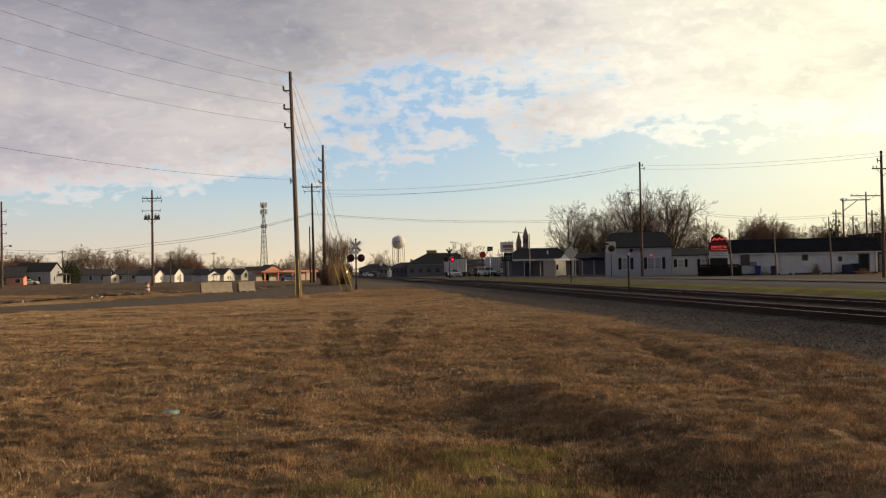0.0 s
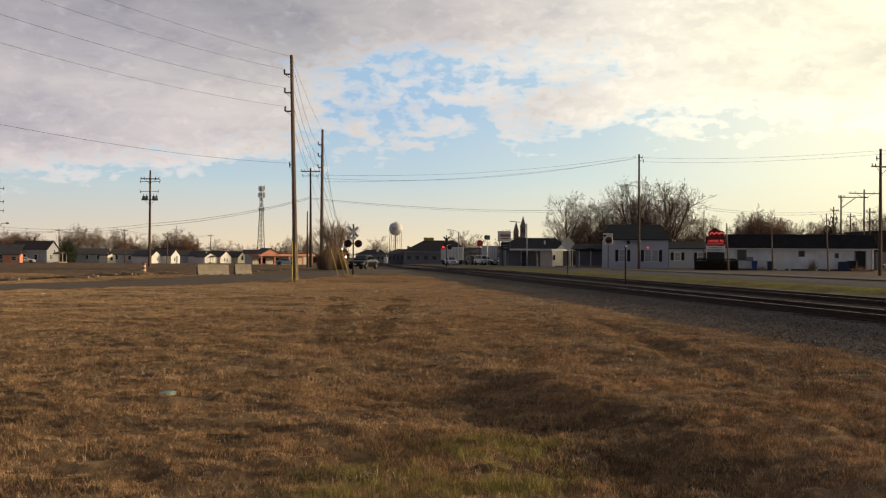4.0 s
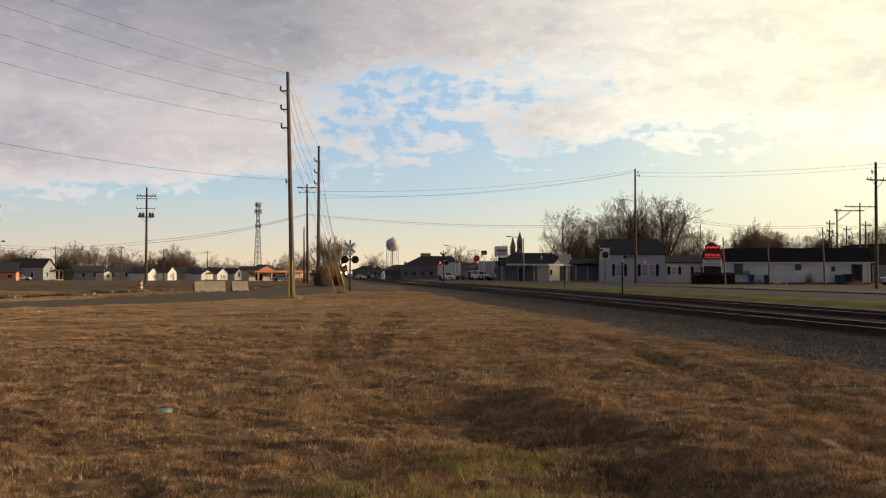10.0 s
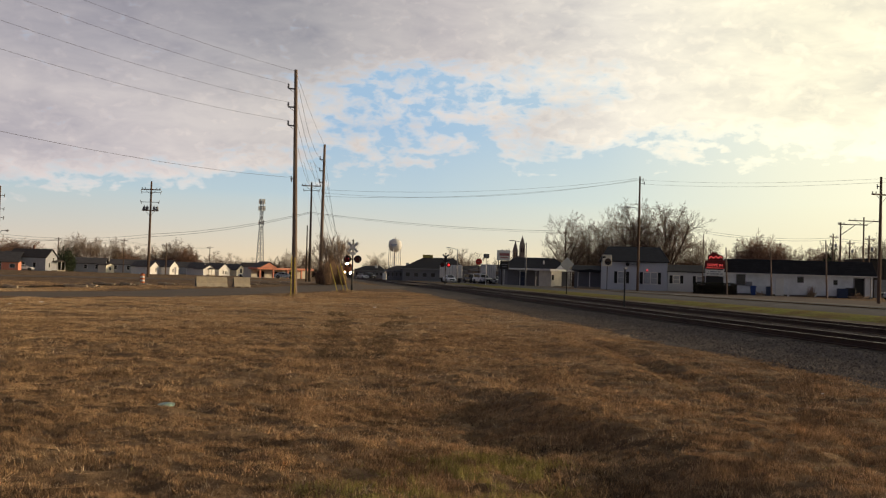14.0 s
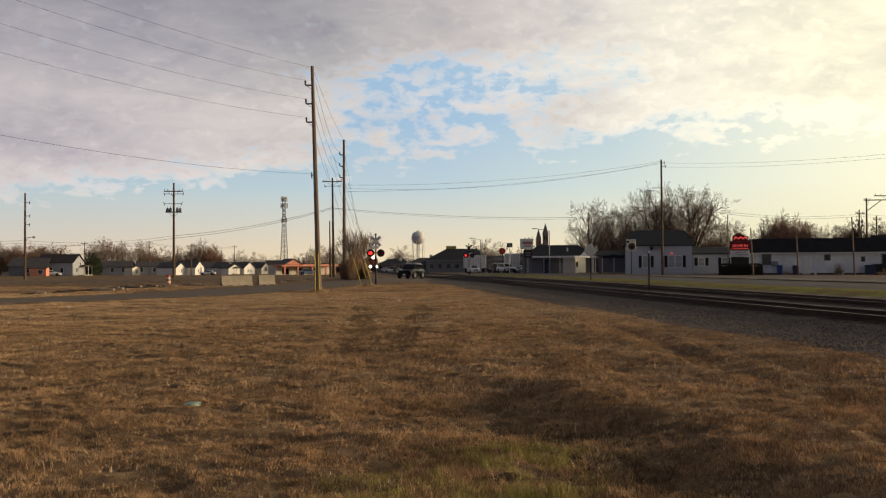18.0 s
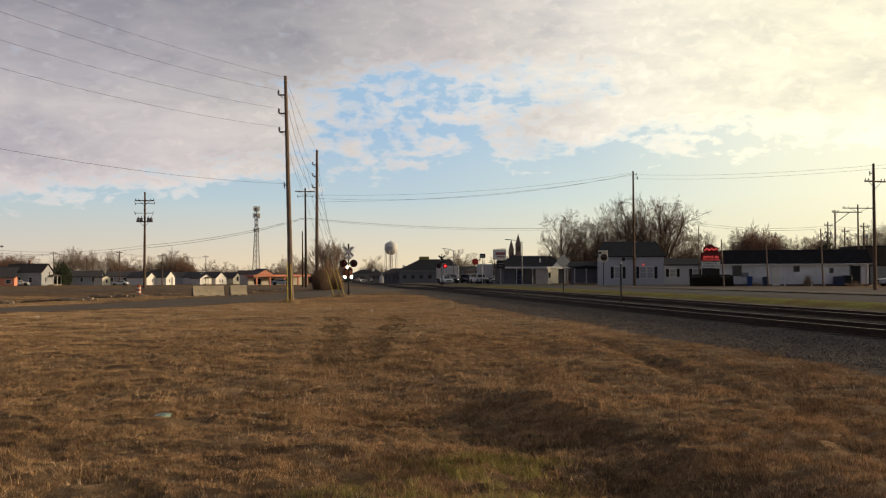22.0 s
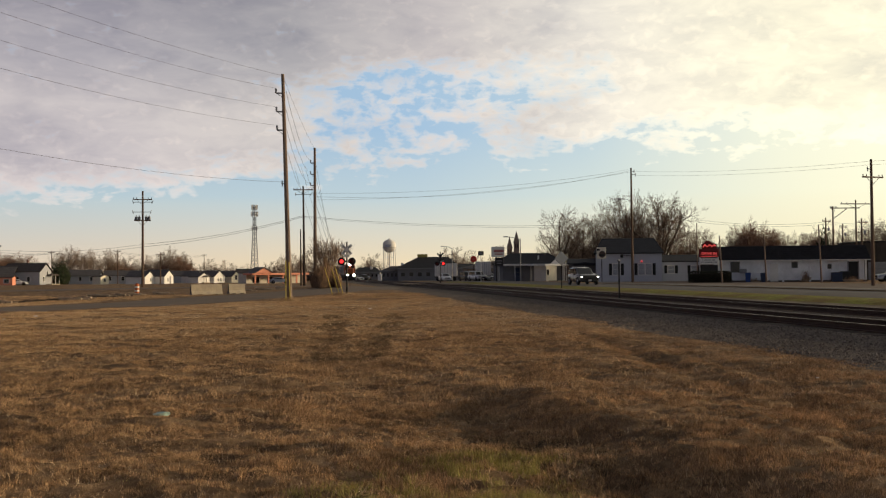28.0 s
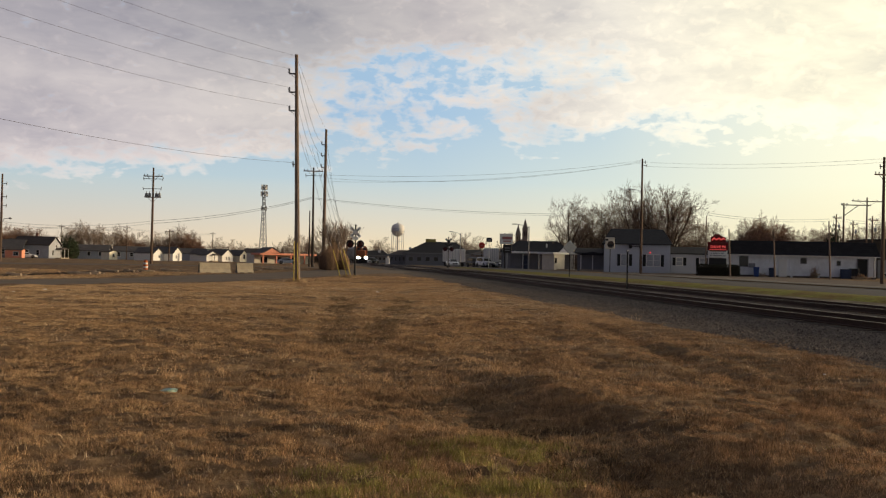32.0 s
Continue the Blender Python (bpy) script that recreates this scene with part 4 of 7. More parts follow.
# ---- barriers, barrel, timbers ----
def jersey(at, turn, length):
    t = thing("concrete_barrier", pose(*at, 0, 0, turn), "weathered pale concrete traffic barrier on the grass", "barrier", "concrete barriers")
    prof = [(-0.3, 0), (0.3, 0), (0.3, 0.08), (0.14, 0.33), (0.09, 0.84), (0.07, 0.87), (-0.07, 0.87), (-0.09, 0.84), (-0.14, 0.33), (-0.3, 0.08)]
    body = part("body", Geo().prism(prof, -length / 2, length / 2), CONCRETE, t)
    # dark plates lay the shade on the barrier's end faces
    for e in (-1, 1):
        part("end_slot", Geo().box(0, e * (length / 2 + 0.004), 0.06, 0.17, 0.02, 0.66), DARK_STEEL, body)
    part("lifting_slot", Geo().box(0, -length * 0.25, -0.01, 0.62, 0.4, 0.07).box(0, length * 0.25, -0.01, 0.62, 0.4, 0.07), DARK_STEEL, body)


jersey(spot(-401, 84), -54, 2.75)
jersey(spot(-348, 86), -54, 1.5)


def barrel(at):
    t = thing("traffic_barrel", pose(*at), "faded orange and white striped traffic barrel", "traffic barrel")
    part("rubber_base", Geo().lathe([(0.30, 0), (0.30, 0.05), (0.24, 0.09)], 16), RUBBER, t)
    r = lambda z: 0.20 - 0.05 * z
    zs = [0.06, 0.22, 0.38, 0.54, 0.70, 0.86]
    for i, (a, b) in enumerate(zip(zs, zs[1:])):
        part("band", Geo().lathe([(r(a), a), (r(a) + 0.012, a + 0.01), (r(b) + 0.012, b - 0.01), (r(b), b)], 18), ORANGE if i % 2 == 0 else WHITE, t, "", smooth=True)
    part("handle", Geo().box(0, 0, 0.86, 0.2, 0.05, 0.1, 0.02), ORANGE, t)


barrel(spot(-523, 87))


def timber(at, turn, length, tilt=0):
    t = thing("timber", pose(*at, tilt, 0, turn), "old weathered railway timber lying on the grass", "timber", "loose timbers")
    part("log", Geo().box(0, 0, 0.0, length * 0.7, 0.26, 0.17, 0.03).box(-length * 0.2, 0.12, 0.13, length * 0.4, 0.2, 0.1, 0.03), TIMBER, t)
    part("splinter", Geo().box(length * 0.3, 0.2, -0.02, length * 0.5, 0.16, 0.13, 0.03), TIMBER, t)


for c, d, turn, ln in ((-640, 72, 6, 2.3), (-612, 74, -12, 1.2), (-590, 79, 3, 2.4), (-552, 81, -8, 1.3), (-525, 83, 14, 1.5), (-480, 86, 8, 2.0), (-755, 66, 0, 1.4), (-335, 93, 3, 2.2), (-297, 96, 10, 2.6), (-268, 99, -6, 1.8)):
    timber(spot(c, d), turn, ln)


def rubble():
    """Broken dark asphalt and clods along the edge of the old lot."""
    rng = random.Random(12)
    g = Geo()
    for _ in range(420):
        k = rng.random()
        p = spot(-775 + 240 * k + rng.gauss(0, 6), 65 + 17 * k + rng.gauss(0, 0.5))
        r = rng.uniform(0.04, 0.16)
        a = rng.random() * 6.28
        ring = [(p.x + r * 1.5 * math.cos(a + i * 1.26) * rng.uniform(0.6, 1.2), p.y + r * math.sin(a + i * 1.26) * rng.uniform(0.6, 1.2), p.z - 0.02 + rng.uniform(0, 0.3) * r) for i in range(5)]
        g.add(ring + [(p.x, p.y, p.z + r * rng.uniform(0.4, 0.9))], [(i, (i + 1) % 5, 5) for i in range(5)])
    tagged(part("rubble", g, mat("dark_clods", (0.06, 0.042, 0.03), 0.95, vary=0.3, scale=2, fine=15, bump=0.4, island=0.4)), "broken dark asphalt and clods at the field edge", "rubble", kind="stuff")


rubble()

# ---- trees ----
def bare_tree_meshes(seed, height, width, fork=0.2, mains=7, subs=(6, 6, 5, 4), trunk=0.34, fine=0.009, colour=None):
    """A leafless tree: a short trunk, limbs that reach out to a domed crown, and side branches that divide into sprays of fine twigs."""
    rng = random.Random(seed)
    limbs, crown = Geo(), Geo()

    def turned(d, angle, about):
        o = Matrix.Rotation(about, 3, d) @ d.orthogonal().normalized()
        return (d * math.cos(angle) + o * math.sin(angle)).normalized()

    def branch(p, d, length, r, lv):
        n = (6, 4, 3, 2, 2)[lv]
        g = limbs if r > 0.04 else crown
        pts, ds = [p], [d]
        for i in range(n):
            d = (d + Vector((rng.gauss(0, 0.13), rng.gauss(0, 0.13), rng.gauss(0.035 if lv < 2 else 0.03, 0.10)))).normalized()
            p = p + d * (length / n)
            pts.append(p)
            ds.append(d)
            g.tube(pts[-2], p, r * (1 - 0.6 * i / n), r * (1 - 0.6 * (i + 1) / n), 6 if r > 0.1 else 4 if r > 0.04 else 3, False)
        if lv >= len(subs):
            return
        about = rng.uniform(0, 6.28)
        for k in range(subs[lv]):
            t = min(1.0, 0.22 + 0.80 * (k + rng.random()) / subs[lv])
            i = min(n - 1, int(t * n))
            q = pts[i].lerp(pts[i + 1], min(1.0, t * n - i))
            about += 2.4 + rng.gauss(0, 0.3)
            branch(q, turned(ds[i + 1], rng.uniform(0.45, 1.05), about), length * (0.66 - 0.30 * t) * rng.uniform(0.75, 1.25), max(r * (1 - 0.6 * t) * 0.56, fine), lv + 1)

    top = height * fork
    limbs.tube((0, 0, -0.3), (0, 0, top * 0.5), trunk * 1.15, trunk * 0.95, 8, False)
    limbs.tube((0, 0, top * 0.5), (0, 0, top * 1.05), trunk * 0.95, trunk * 0.8, 8, False)
    for k in range(mains):
        tilt = 0.12 + 1.02 * ((k + 0.5 * rng.random()) / mains) ** 0.9
        a = k * 2.4 + rng.gauss(0, 0.25)
        reach = 0.80 / math.hypot(math.sin(tilt) / (width / 2), math.cos(tilt) / (height - top))
        foot = Vector((0, 0, top * rng.uniform(0.75, 1.05)))
        branch(foot, Vector((math.sin(tilt) * math.cos(a), math.sin(tilt) * math.sin(a), math.cos(tilt))), reach * rng.uniform(0.9, 1.08), trunk * rng.uniform(0.40, 0.62), 0)
    k = height / max(v[2] for v in crown.v)
    for g in (limbs, crown):
        g.v = [(x * k, y * k, z * k if z > 0 else z) for x, y, z in g.v]
    return limbs.mesh("trunk", BARK), crown.mesh("crown", colour or TWIG)


def sapling_meshes(seed, height, spread, levels=8, mains=4, trunk=0.34, lift=0.08, stem=0.2, ratio=0.80):
    """Trunk and limbs, and the twigs of the crown, of a leafless tree that forks again and again into a rounded crown."""
    rng = random.Random(seed)
    limbs, twigs = Geo(), Geo()
    finest = 0.0016 * height

    def turned(d, angle, about):
        o = Matrix.Rotation(about, 3, d) @ d.orthogonal().normalized()
        return (d * math.cos(angle) + o * math.sin(angle)).normalized()

    def grow(p, d, length, r, lv):
        g = limbs if r > 0.035 else twigs
        n = 3 if lv < 3 else 2
        for i in range(n):
            d = (d + Vector((rng.gauss(0, 0.10), rng.gauss(0, 0.10), rng.gauss(lift if lv > 1 else 0.02, 0.08)))).normalized()
            q = p + d * (length / n)
            g.tube(p, q, r * (1 - 0.25 * i / n), r * (1 - 0.25 * (i + 1) / n), 6 if r > 0.1 else 4 if r > 0.03 else 3, False)
            if lv > 1 and i < n - 1 and rng.random() < 0.72 and lv < levels:
                grow(q, turned(d, rng.uniform(0.6, 1.1) * spread, rng.uniform(0, 6.28)), length * rng.uniform(0.42, 0.68), max(r * 0.40, finest), min(lv + 2, levels))
            p = q
        if lv >= levels:
            return
        about = rng.uniform(0, 6.28)
        kids = mains if lv == 0 else 2 if rng.random() < 0.72 else 3
        for k in range(kids):
            angle = (rng.uniform(0.35, 0.75) if lv == 0 else rng.uniform(0.15, 0.34) if k == 0 else rng.uniform(0.42, 0.72)) * spread
            a = about + k * math.tau / kids + rng.uniform(-0.4, 0.4)
            l2 = (height * 0.2 if lv == 0 else length * ratio) * rng.uniform(0.8, 1.15)
            grow(p, turned(d, angle, a), l2, max(r * (0.62 if lv == 0 else 0.69 if lv < 4 else 0.63), finest), lv + 1)

    grow(Vector((0, 0, -0.3)), Vector((0, 0, 1)), height * stem + 0.3, trunk, 0)
    k = height / max(v[2] for v in twigs.v)
    for g in (limbs, twigs):
        g.v = [(x * k, y * k, z * k if z > 0 else z) for x, y, z in g.v]
    return limbs.mesh("trunk", BARK), twigs.mesh("crown", TWIG)


def leafy_meshes(seed, height, width, material, count=2600, leaf=0.16, stems=30, narrow=0.45, up=0.0):
    """A dense shrub or brush: many stems with small clumps, ragged outline."""
    rng = random.Random(seed)
    wood, leaves = Geo(), Geo()
    for _ in range(stems):
        a, r = rng.uniform(0, math.tau), rng.random() ** 0.6 * width * 0.5
        h = height * rng.uniform(0.6, 1.05) * (1 - 0.45 * (r / (width * 0.5)) ** 2)
        foot = Vector((r * 0.5 * math.cos(a), r * 0.5 * math.sin(a), -0.1))
        tip = Vector((r * math.cos(a), r * math.sin(a), h))
        wood.tube(foot, tip, 0.025, 0.008, 3, False)
        for _ in range(count // stems):
            t = rng.uniform(0.12, 1.05)
            c = foot + (tip - foot) * t + Vector((rng.gauss(0, 0.07), rng.gauss(0, 0.07), rng.gauss(0, 0.05))) * height * 0.6
            c.z = max(c.z, 0.03)
            u = Vector((rng.gauss(0, 1), rng.gauss(0, 1), rng.gauss(0, 1) + up * 2)).normalized() * leaf * rng.uniform(0.5, 1.2)
            w = u.orthogonal() * narrow * rng.uniform(0.7, 1.3)
            leaves.add([c - u, c + w, c + u, c - w], [(0, 1, 2), (0, 2, 3)])
    return wood.mesh("stem", BARK), leaves.mesh("foliage", material)


TREES = {}


def plant(kind, maker, names, at, scale, turn, label, category, group=""):
    if kind not in TREES:
        TREES[kind] = maker()
    t = thing(category.replace(" ", "_"), pose(*at, 0, 0, turn), label, category, group)
    t.scale = (scale[0], scale[0], scale[1]) if isinstance(scale, tuple) else (scale,) * 3
    for nm, me in zip(names, TREES[kind]):
        part(nm, me, None, t)
    return t


OAKS = [lambda: bare_tree_meshes(3, 12.0, 13.0, 0.20, 9, (7, 6, 5, 4), 0.34, 0.014),
        lambda: bare_tree_meshes(8, 12.0, 14.5, 0.18, 10, (7, 6, 5, 4), 0.40, 0.014),
        lambda: bare_tree_meshes(21, 12.0, 10.5, 0.14, 9, (7, 5, 5, 4), 0.26, 0.014),
        lambda: bare_tree_meshes(34, 8.0, 8.5, 0.14, 8, (6, 6, 5), 0.2, 0.026),
        lambda: bare_tree_meshes(47, 12.0, 13.5, 0.20, 9, (7, 6, 5), 0.32, 0.028),
        lambda: bare_tree_meshes(52, 8.0, 9.0, 0.10, 12, (8, 8, 9), 0.15, 0.024, RED_TWIG)]


def oak(c, d, height, which, turn=0, label="large bare deciduous tree with many fine twigs", wide=1.0):
    base = (12.0, 12.0, 12.0, 8.0, 12.0, 8.0)[which]
    plant(f"oak{which}", OAKS[which], ("trunk", "crown"), spot(c, d), (height / base * wide, height / base), turn, label, "tree", "russet trees" if which == 5 else "bare trees")


# behind the houses by the road
for c, d, h, w, turn, wd in ((228, 168, 13.0, 2, 20, 0.85), (262, 172, 11.6, 2, 200, 0.9), (296, 172, 14.2, 0, 80, 0.80), (343, 176, 16.4, 1, 140, 0.72), (326, 184, 13.0, 2, 70, 1.0), (406, 172, 15.6, 1, 250, 0.95), (376, 186, 12.0, 0, 20, 0.9), (478, 176, 9.6, 2, 120, 0.95), (458, 182, 11.0, 0, 110, 0.8), (505, 180, 7.6, 3, 30, 1.0), (247, 186, 9.5, 3, 60, 1.2), (304, 190, 10.0, 3, 10, 1.3), (276, 182, 8.0, 5, 10, 1.1), (362, 182, 8.6, 5, 90, 1.1), (434, 182, 7.6, 5, 200, 1.1), (484, 184, 6.8, 5, 30, 1.1)):
    oak(c, d, h, w, turn, wide=wd)
for c, d, h, w, turn in ((548, 172, 9.6, 2, 60), (618, 168, 8.6, 2, 160), (655, 170, 8.0, 3, 70), (684, 168, 8.6, 0, 20), (705, 165, 8.4, 3, 90), (735, 165, 8.8, 2, 200), (775, 160, 10.4, 0, 130), (800, 150, 9.4, 2, 130), (830, 155, 10.0, 1, 40)):
    oak(c, d, h, w, turn)
for c, d, h, turn, wd in ((536, 160, 9.0, 0, 0.8), (557, 158, 10.6, 70, 0.75), (572, 164, 10.0, 20, 0.8), (588, 161, 9.6, 140, 0.8), (603, 158, 9.4, 210, 0.75), (622, 162, 7.6, 280, 0.8), (664, 160, 8.0, 330, 0.8), (686, 158, 8.8, 120, 0.8), (706, 160, 7.2, 200, 0.9)):
    oak(c, d, h, 5, turn, "dense reddish-brown twiggy tree behind the white building", wd)
plant("pine", lambda: leafy_meshes(9, 6.0, 4.2, PINE, 2600, 0.2, 40), ("stem", "foliage"), spot(695, 150), (0.55, 1.42), 0, "narrow dark evergreen behind the white building", "tree", "evergreens")
# across the field
for c, d, h, w, turn, wd in ((-752, 330, 8.6, 3, 0, 1.5), (-730, 325, 8.0, 3, 50, 1.6), (-708, 330, 7.0, 3, 200, 1.5), (-645, 300, 11.0, 1, 10, 1.1), (-660, 310, 10.0, 0, 80, 1.0), (-625, 310, 10.4, 2, 130, 1.2), (-600, 305, 10.0, 0, 200, 1.1), (-578, 310, 10.2, 2, 20, 1.2), (-560, 325, 9.0, 3, 140, 1.5), (-540, 330, 8.4, 3, 40, 1.5),
                             (-485, 345, 10.0, 1, 60, 1.1), (-460, 345, 11.8, 0, 180, 1.1), (-500, 350, 9.4, 2, 220, 1.2), (-442, 350, 10.2, 1, 300, 1.1), (-398, 420, 9.0, 3, 10, 1.6), (-375, 420, 8.4, 3, 90, 1.6), (-355, 430, 7.6, 3, 190, 1.6), (-520, 360, 8.0, 3, 290, 1.5),
                             (-225, 300, 9.0, 3, 30, 1.4), (-255, 310, 8.5, 3, 120, 1.4), (-240, 320, 8.0, 3, 220, 1.4), (-105, 420, 10.0, 3, 40, 1.4), (-120, 430, 9.0, 3, 200, 1.2), (40, 330, 10.0, 3, 10, 1.2), (70, 330, 9.0, 3, 140, 1.2), (52, 260, 7.0, 3, 60, 1.2), (26, 300, 9.0, 3, 260, 1.2),
                             (120, 250, 8.0, 3, 300, 1.3), (-270, 330, 7.5, 3, 10, 1.4), (-800, 300, 8.5, 3, 10, 1.5), (-830, 320, 10.0, 1, 10, 1.1), (-862, 280, 11.0, 0, 30, 1.1), (-780, 330, 7.6, 3, 150, 1.5), (-290, 340, 6.5, 3, 60, 1.4), (-330, 430, 7.0, 3, 120, 1.5)):
    oak(c, d, h * 1.1, 4 if w < 3 else 3, turn, "distant bare tree behind the houses", wd * 0.8)
for c, d, h, wd in ((-775, 300, 9.4, 1.3), (-755, 306, 10.8, 1.2), (-733, 310, 10.6, 1.2), (-712, 316, 8.4, 1.3), (-474, 335, 8.0, 1.0), (-452, 335, 10.6, 0.9), (-436, 338, 8.6, 1.0), (-690, 330, 5.6, 1.5), (-560, 322, 8.2, 1.2), (-540, 326, 7.4, 1.3), (-505, 335, 6.0, 1.5), (-800, 300, 10.0, 1.3), (-830, 300, 9.0, 1.3)):
    oak(c, d, h, 5, c * 3, "distant russet-brown twiggy tree", wd)
for c, d, h in ((-660, 268, 6.8), (-652, 272, 5.0)):
    plant("pine", lambda: None, ("stem", "foliage"), spot(c, d), h / 6.0, 0, "dark evergreen tree beside a white house", "tree", "evergreens")
# brush around the poles at the crossing
for c, d, h, w in ((-203, 101, 2.4, 0.5), (-192, 100, 3.0, 0.5), (-210, 103, 1.8, 0.4), (-197, 98, 2.2, 0.45), (-181, 101, 2.2, 0.4), (-187, 103, 3.2, 0.45), (-173, 101, 1.85, 0.4), (-168, 100, 1.5, 0.3)):
    plant("brush", lambda: leafy_meshes(11, 3.0, 2.6, BRUSH, 4200, 0.26, 240, 0.025, 1.6), ("stem", "foliage"), spot(c, d), (w, h / 3.0), c, "dense brown dry brush at the foot of the poles", "bush", "dry brush")
for c, d, h, turn in ((-184, 103, 4.8, 0), (-179, 104, 5.4, 120), (-192, 104, 4.0, 220), (-188, 102, 4.6, 60), (-181, 105, 5.0, 170)):
    plant("sapling", lambda: sapling_meshes(40, 4.0, 0.55, 5, 6, 0.045, 0.12, 0.08), ("trunk", "crown"), spot(c, d), h / 4.0, turn, "slender bare sapling standing in the brush", "tree", "saplings")
# low tangle along the far edge of the field
for i in range(26):
    c = -860 + i * 26 + (i * 37 % 11)
    plant("tangle", lambda: leafy_meshes(13, 3.2, 6.5, mat("grey_brown_thicket", (0.10, 0.075, 0.062), 0.95, vary=0.2, scale=1, fine=8, bump=0, island=0.3), 1500, 0.2, 40), ("stem", "foliage"), spot(c, 352 + (i * 53 % 40)), 1.0 + (i * 29 % 10) / 14, i * 70, "grey-brown bare thicket behind the houses", "thicket", "far thickets")
for i in range(12):
    plant("tangle", lambda: None, ("stem", "foliage"), spot(-250 + i * 40, 470 + (i * 53 % 40)), 1.3 + (i * 29 % 10) / 14, i * 70, "grey-brown bare thicket on the horizon", "thicket", "far thickets")
for i in range(22):
    plant("tangle", lambda: None, ("stem", "foliage"), spot(190 + i * 30 + (i * 17 % 13), 200 + (i * 53 % 40)), 0.95 + (i * 29 % 10) / 20, i * 70, "grey-brown bare thicket behind the houses", "thicket", "far thickets")
# hedge by the sign
def hedge(at, turn, l, w, h):
    """A clipped hedge: a dark woody core under a skin of small leaves, with softly rounded edges."""
    rng = random.Random(17)
    t = thing("hedge", pose(*at, 0, 0, turn), "dark clipped box-shaped hedge below the sign", "hedge")
    part("woody_core", Geo().box(0, 0, 0.05, l - 0.35, w - 0.35, h - 0.25, 0.1), BARK, t)
    g = Geo()
    for _ in range(9000):
        a, b, c = rng.uniform(-1, 1), rng.uniform(-1, 1), rng.uniform(0, 1)
        side = rng.random()
        if side < 0.45:
            b = -1
        elif side < 0.75:
            c = 1
        elif side < 0.9:
            a = rng.choice((-1, 1))
        k = 1 - 0.10 * max(0, abs(a) - 0.85) / 0.15
        p = Vector((a * l / 2, b * w / 2 * k, 0.04 + c * (h - 0.04) * (1 - 0.13 * max(0, abs(a) - 0.86) / 0.14 - 0.08 * max(0, abs(b) - 0.7) / 0.3)))
        p += Vector((rng.gauss(0, 0.035), rng.gauss(0, 0.035), rng.gauss(0, 0.035)))
        p.z = max(p.z, 0.03)
        u = Vector((rng.gauss(0, 1), rng.gauss(0, 1), rng.gauss(0, 1))).normalized() * rng.uniform(0.03, 0.06)
        v = u.orthogonal() * 0.6
        g.add([p - u, p + v, p + u, p - v], [(0, 1, 2), (0, 2, 3)])
    part("leaves", g, HEDGE, t)


hedge(spot(490, 115), -8, 4.7, 1.3, 1.3)


def weeds(at, radius, height, count, seed):
    """Uncut straw round the foot of a post."""
    rng = random.Random(seed)
    g = Geo()
    for _ in range(count):
        a, r = rng.uniform(0, 6.28), radius * rng.random() ** 0.6
        p = Vector((r * math.cos(a), r * math.sin(a), -0.02))
        q = p + Vector((rng.gauss(0, 0.12), rng.gauss(0, 0.12), height * rng.uniform(0.5, 1.2) * (1.1 - 0.6 * r / radius)))
        d = Vector((math.cos(a + 1), math.sin(a + 1), 0)) * 0.006
        g.add([p - d, p + d, q], [(0, 1, 2)])
    t = thing("weed_clump", pose(*at), "uncut pale straw round the foot of a post", "weeds", "weed clumps")
    part("stalks", g, mat("uncut_straw", (0.55, 0.39, 0.22), 0.9, vary=0.3, scale=2, fine=9, bump=0, island=0.4), t)


weeds(PA + Vector((0, -0.4, 0)), 0.75, 0.42, 900, 1)
weeds(spot(-153, 80), 0.5, 0.35, 500, 2)
weeds(spot(-168, 78), 0.9, 0.40, 900, 3)
weeds(spot(329, 54), 0.3, 0.22, 200, 4)


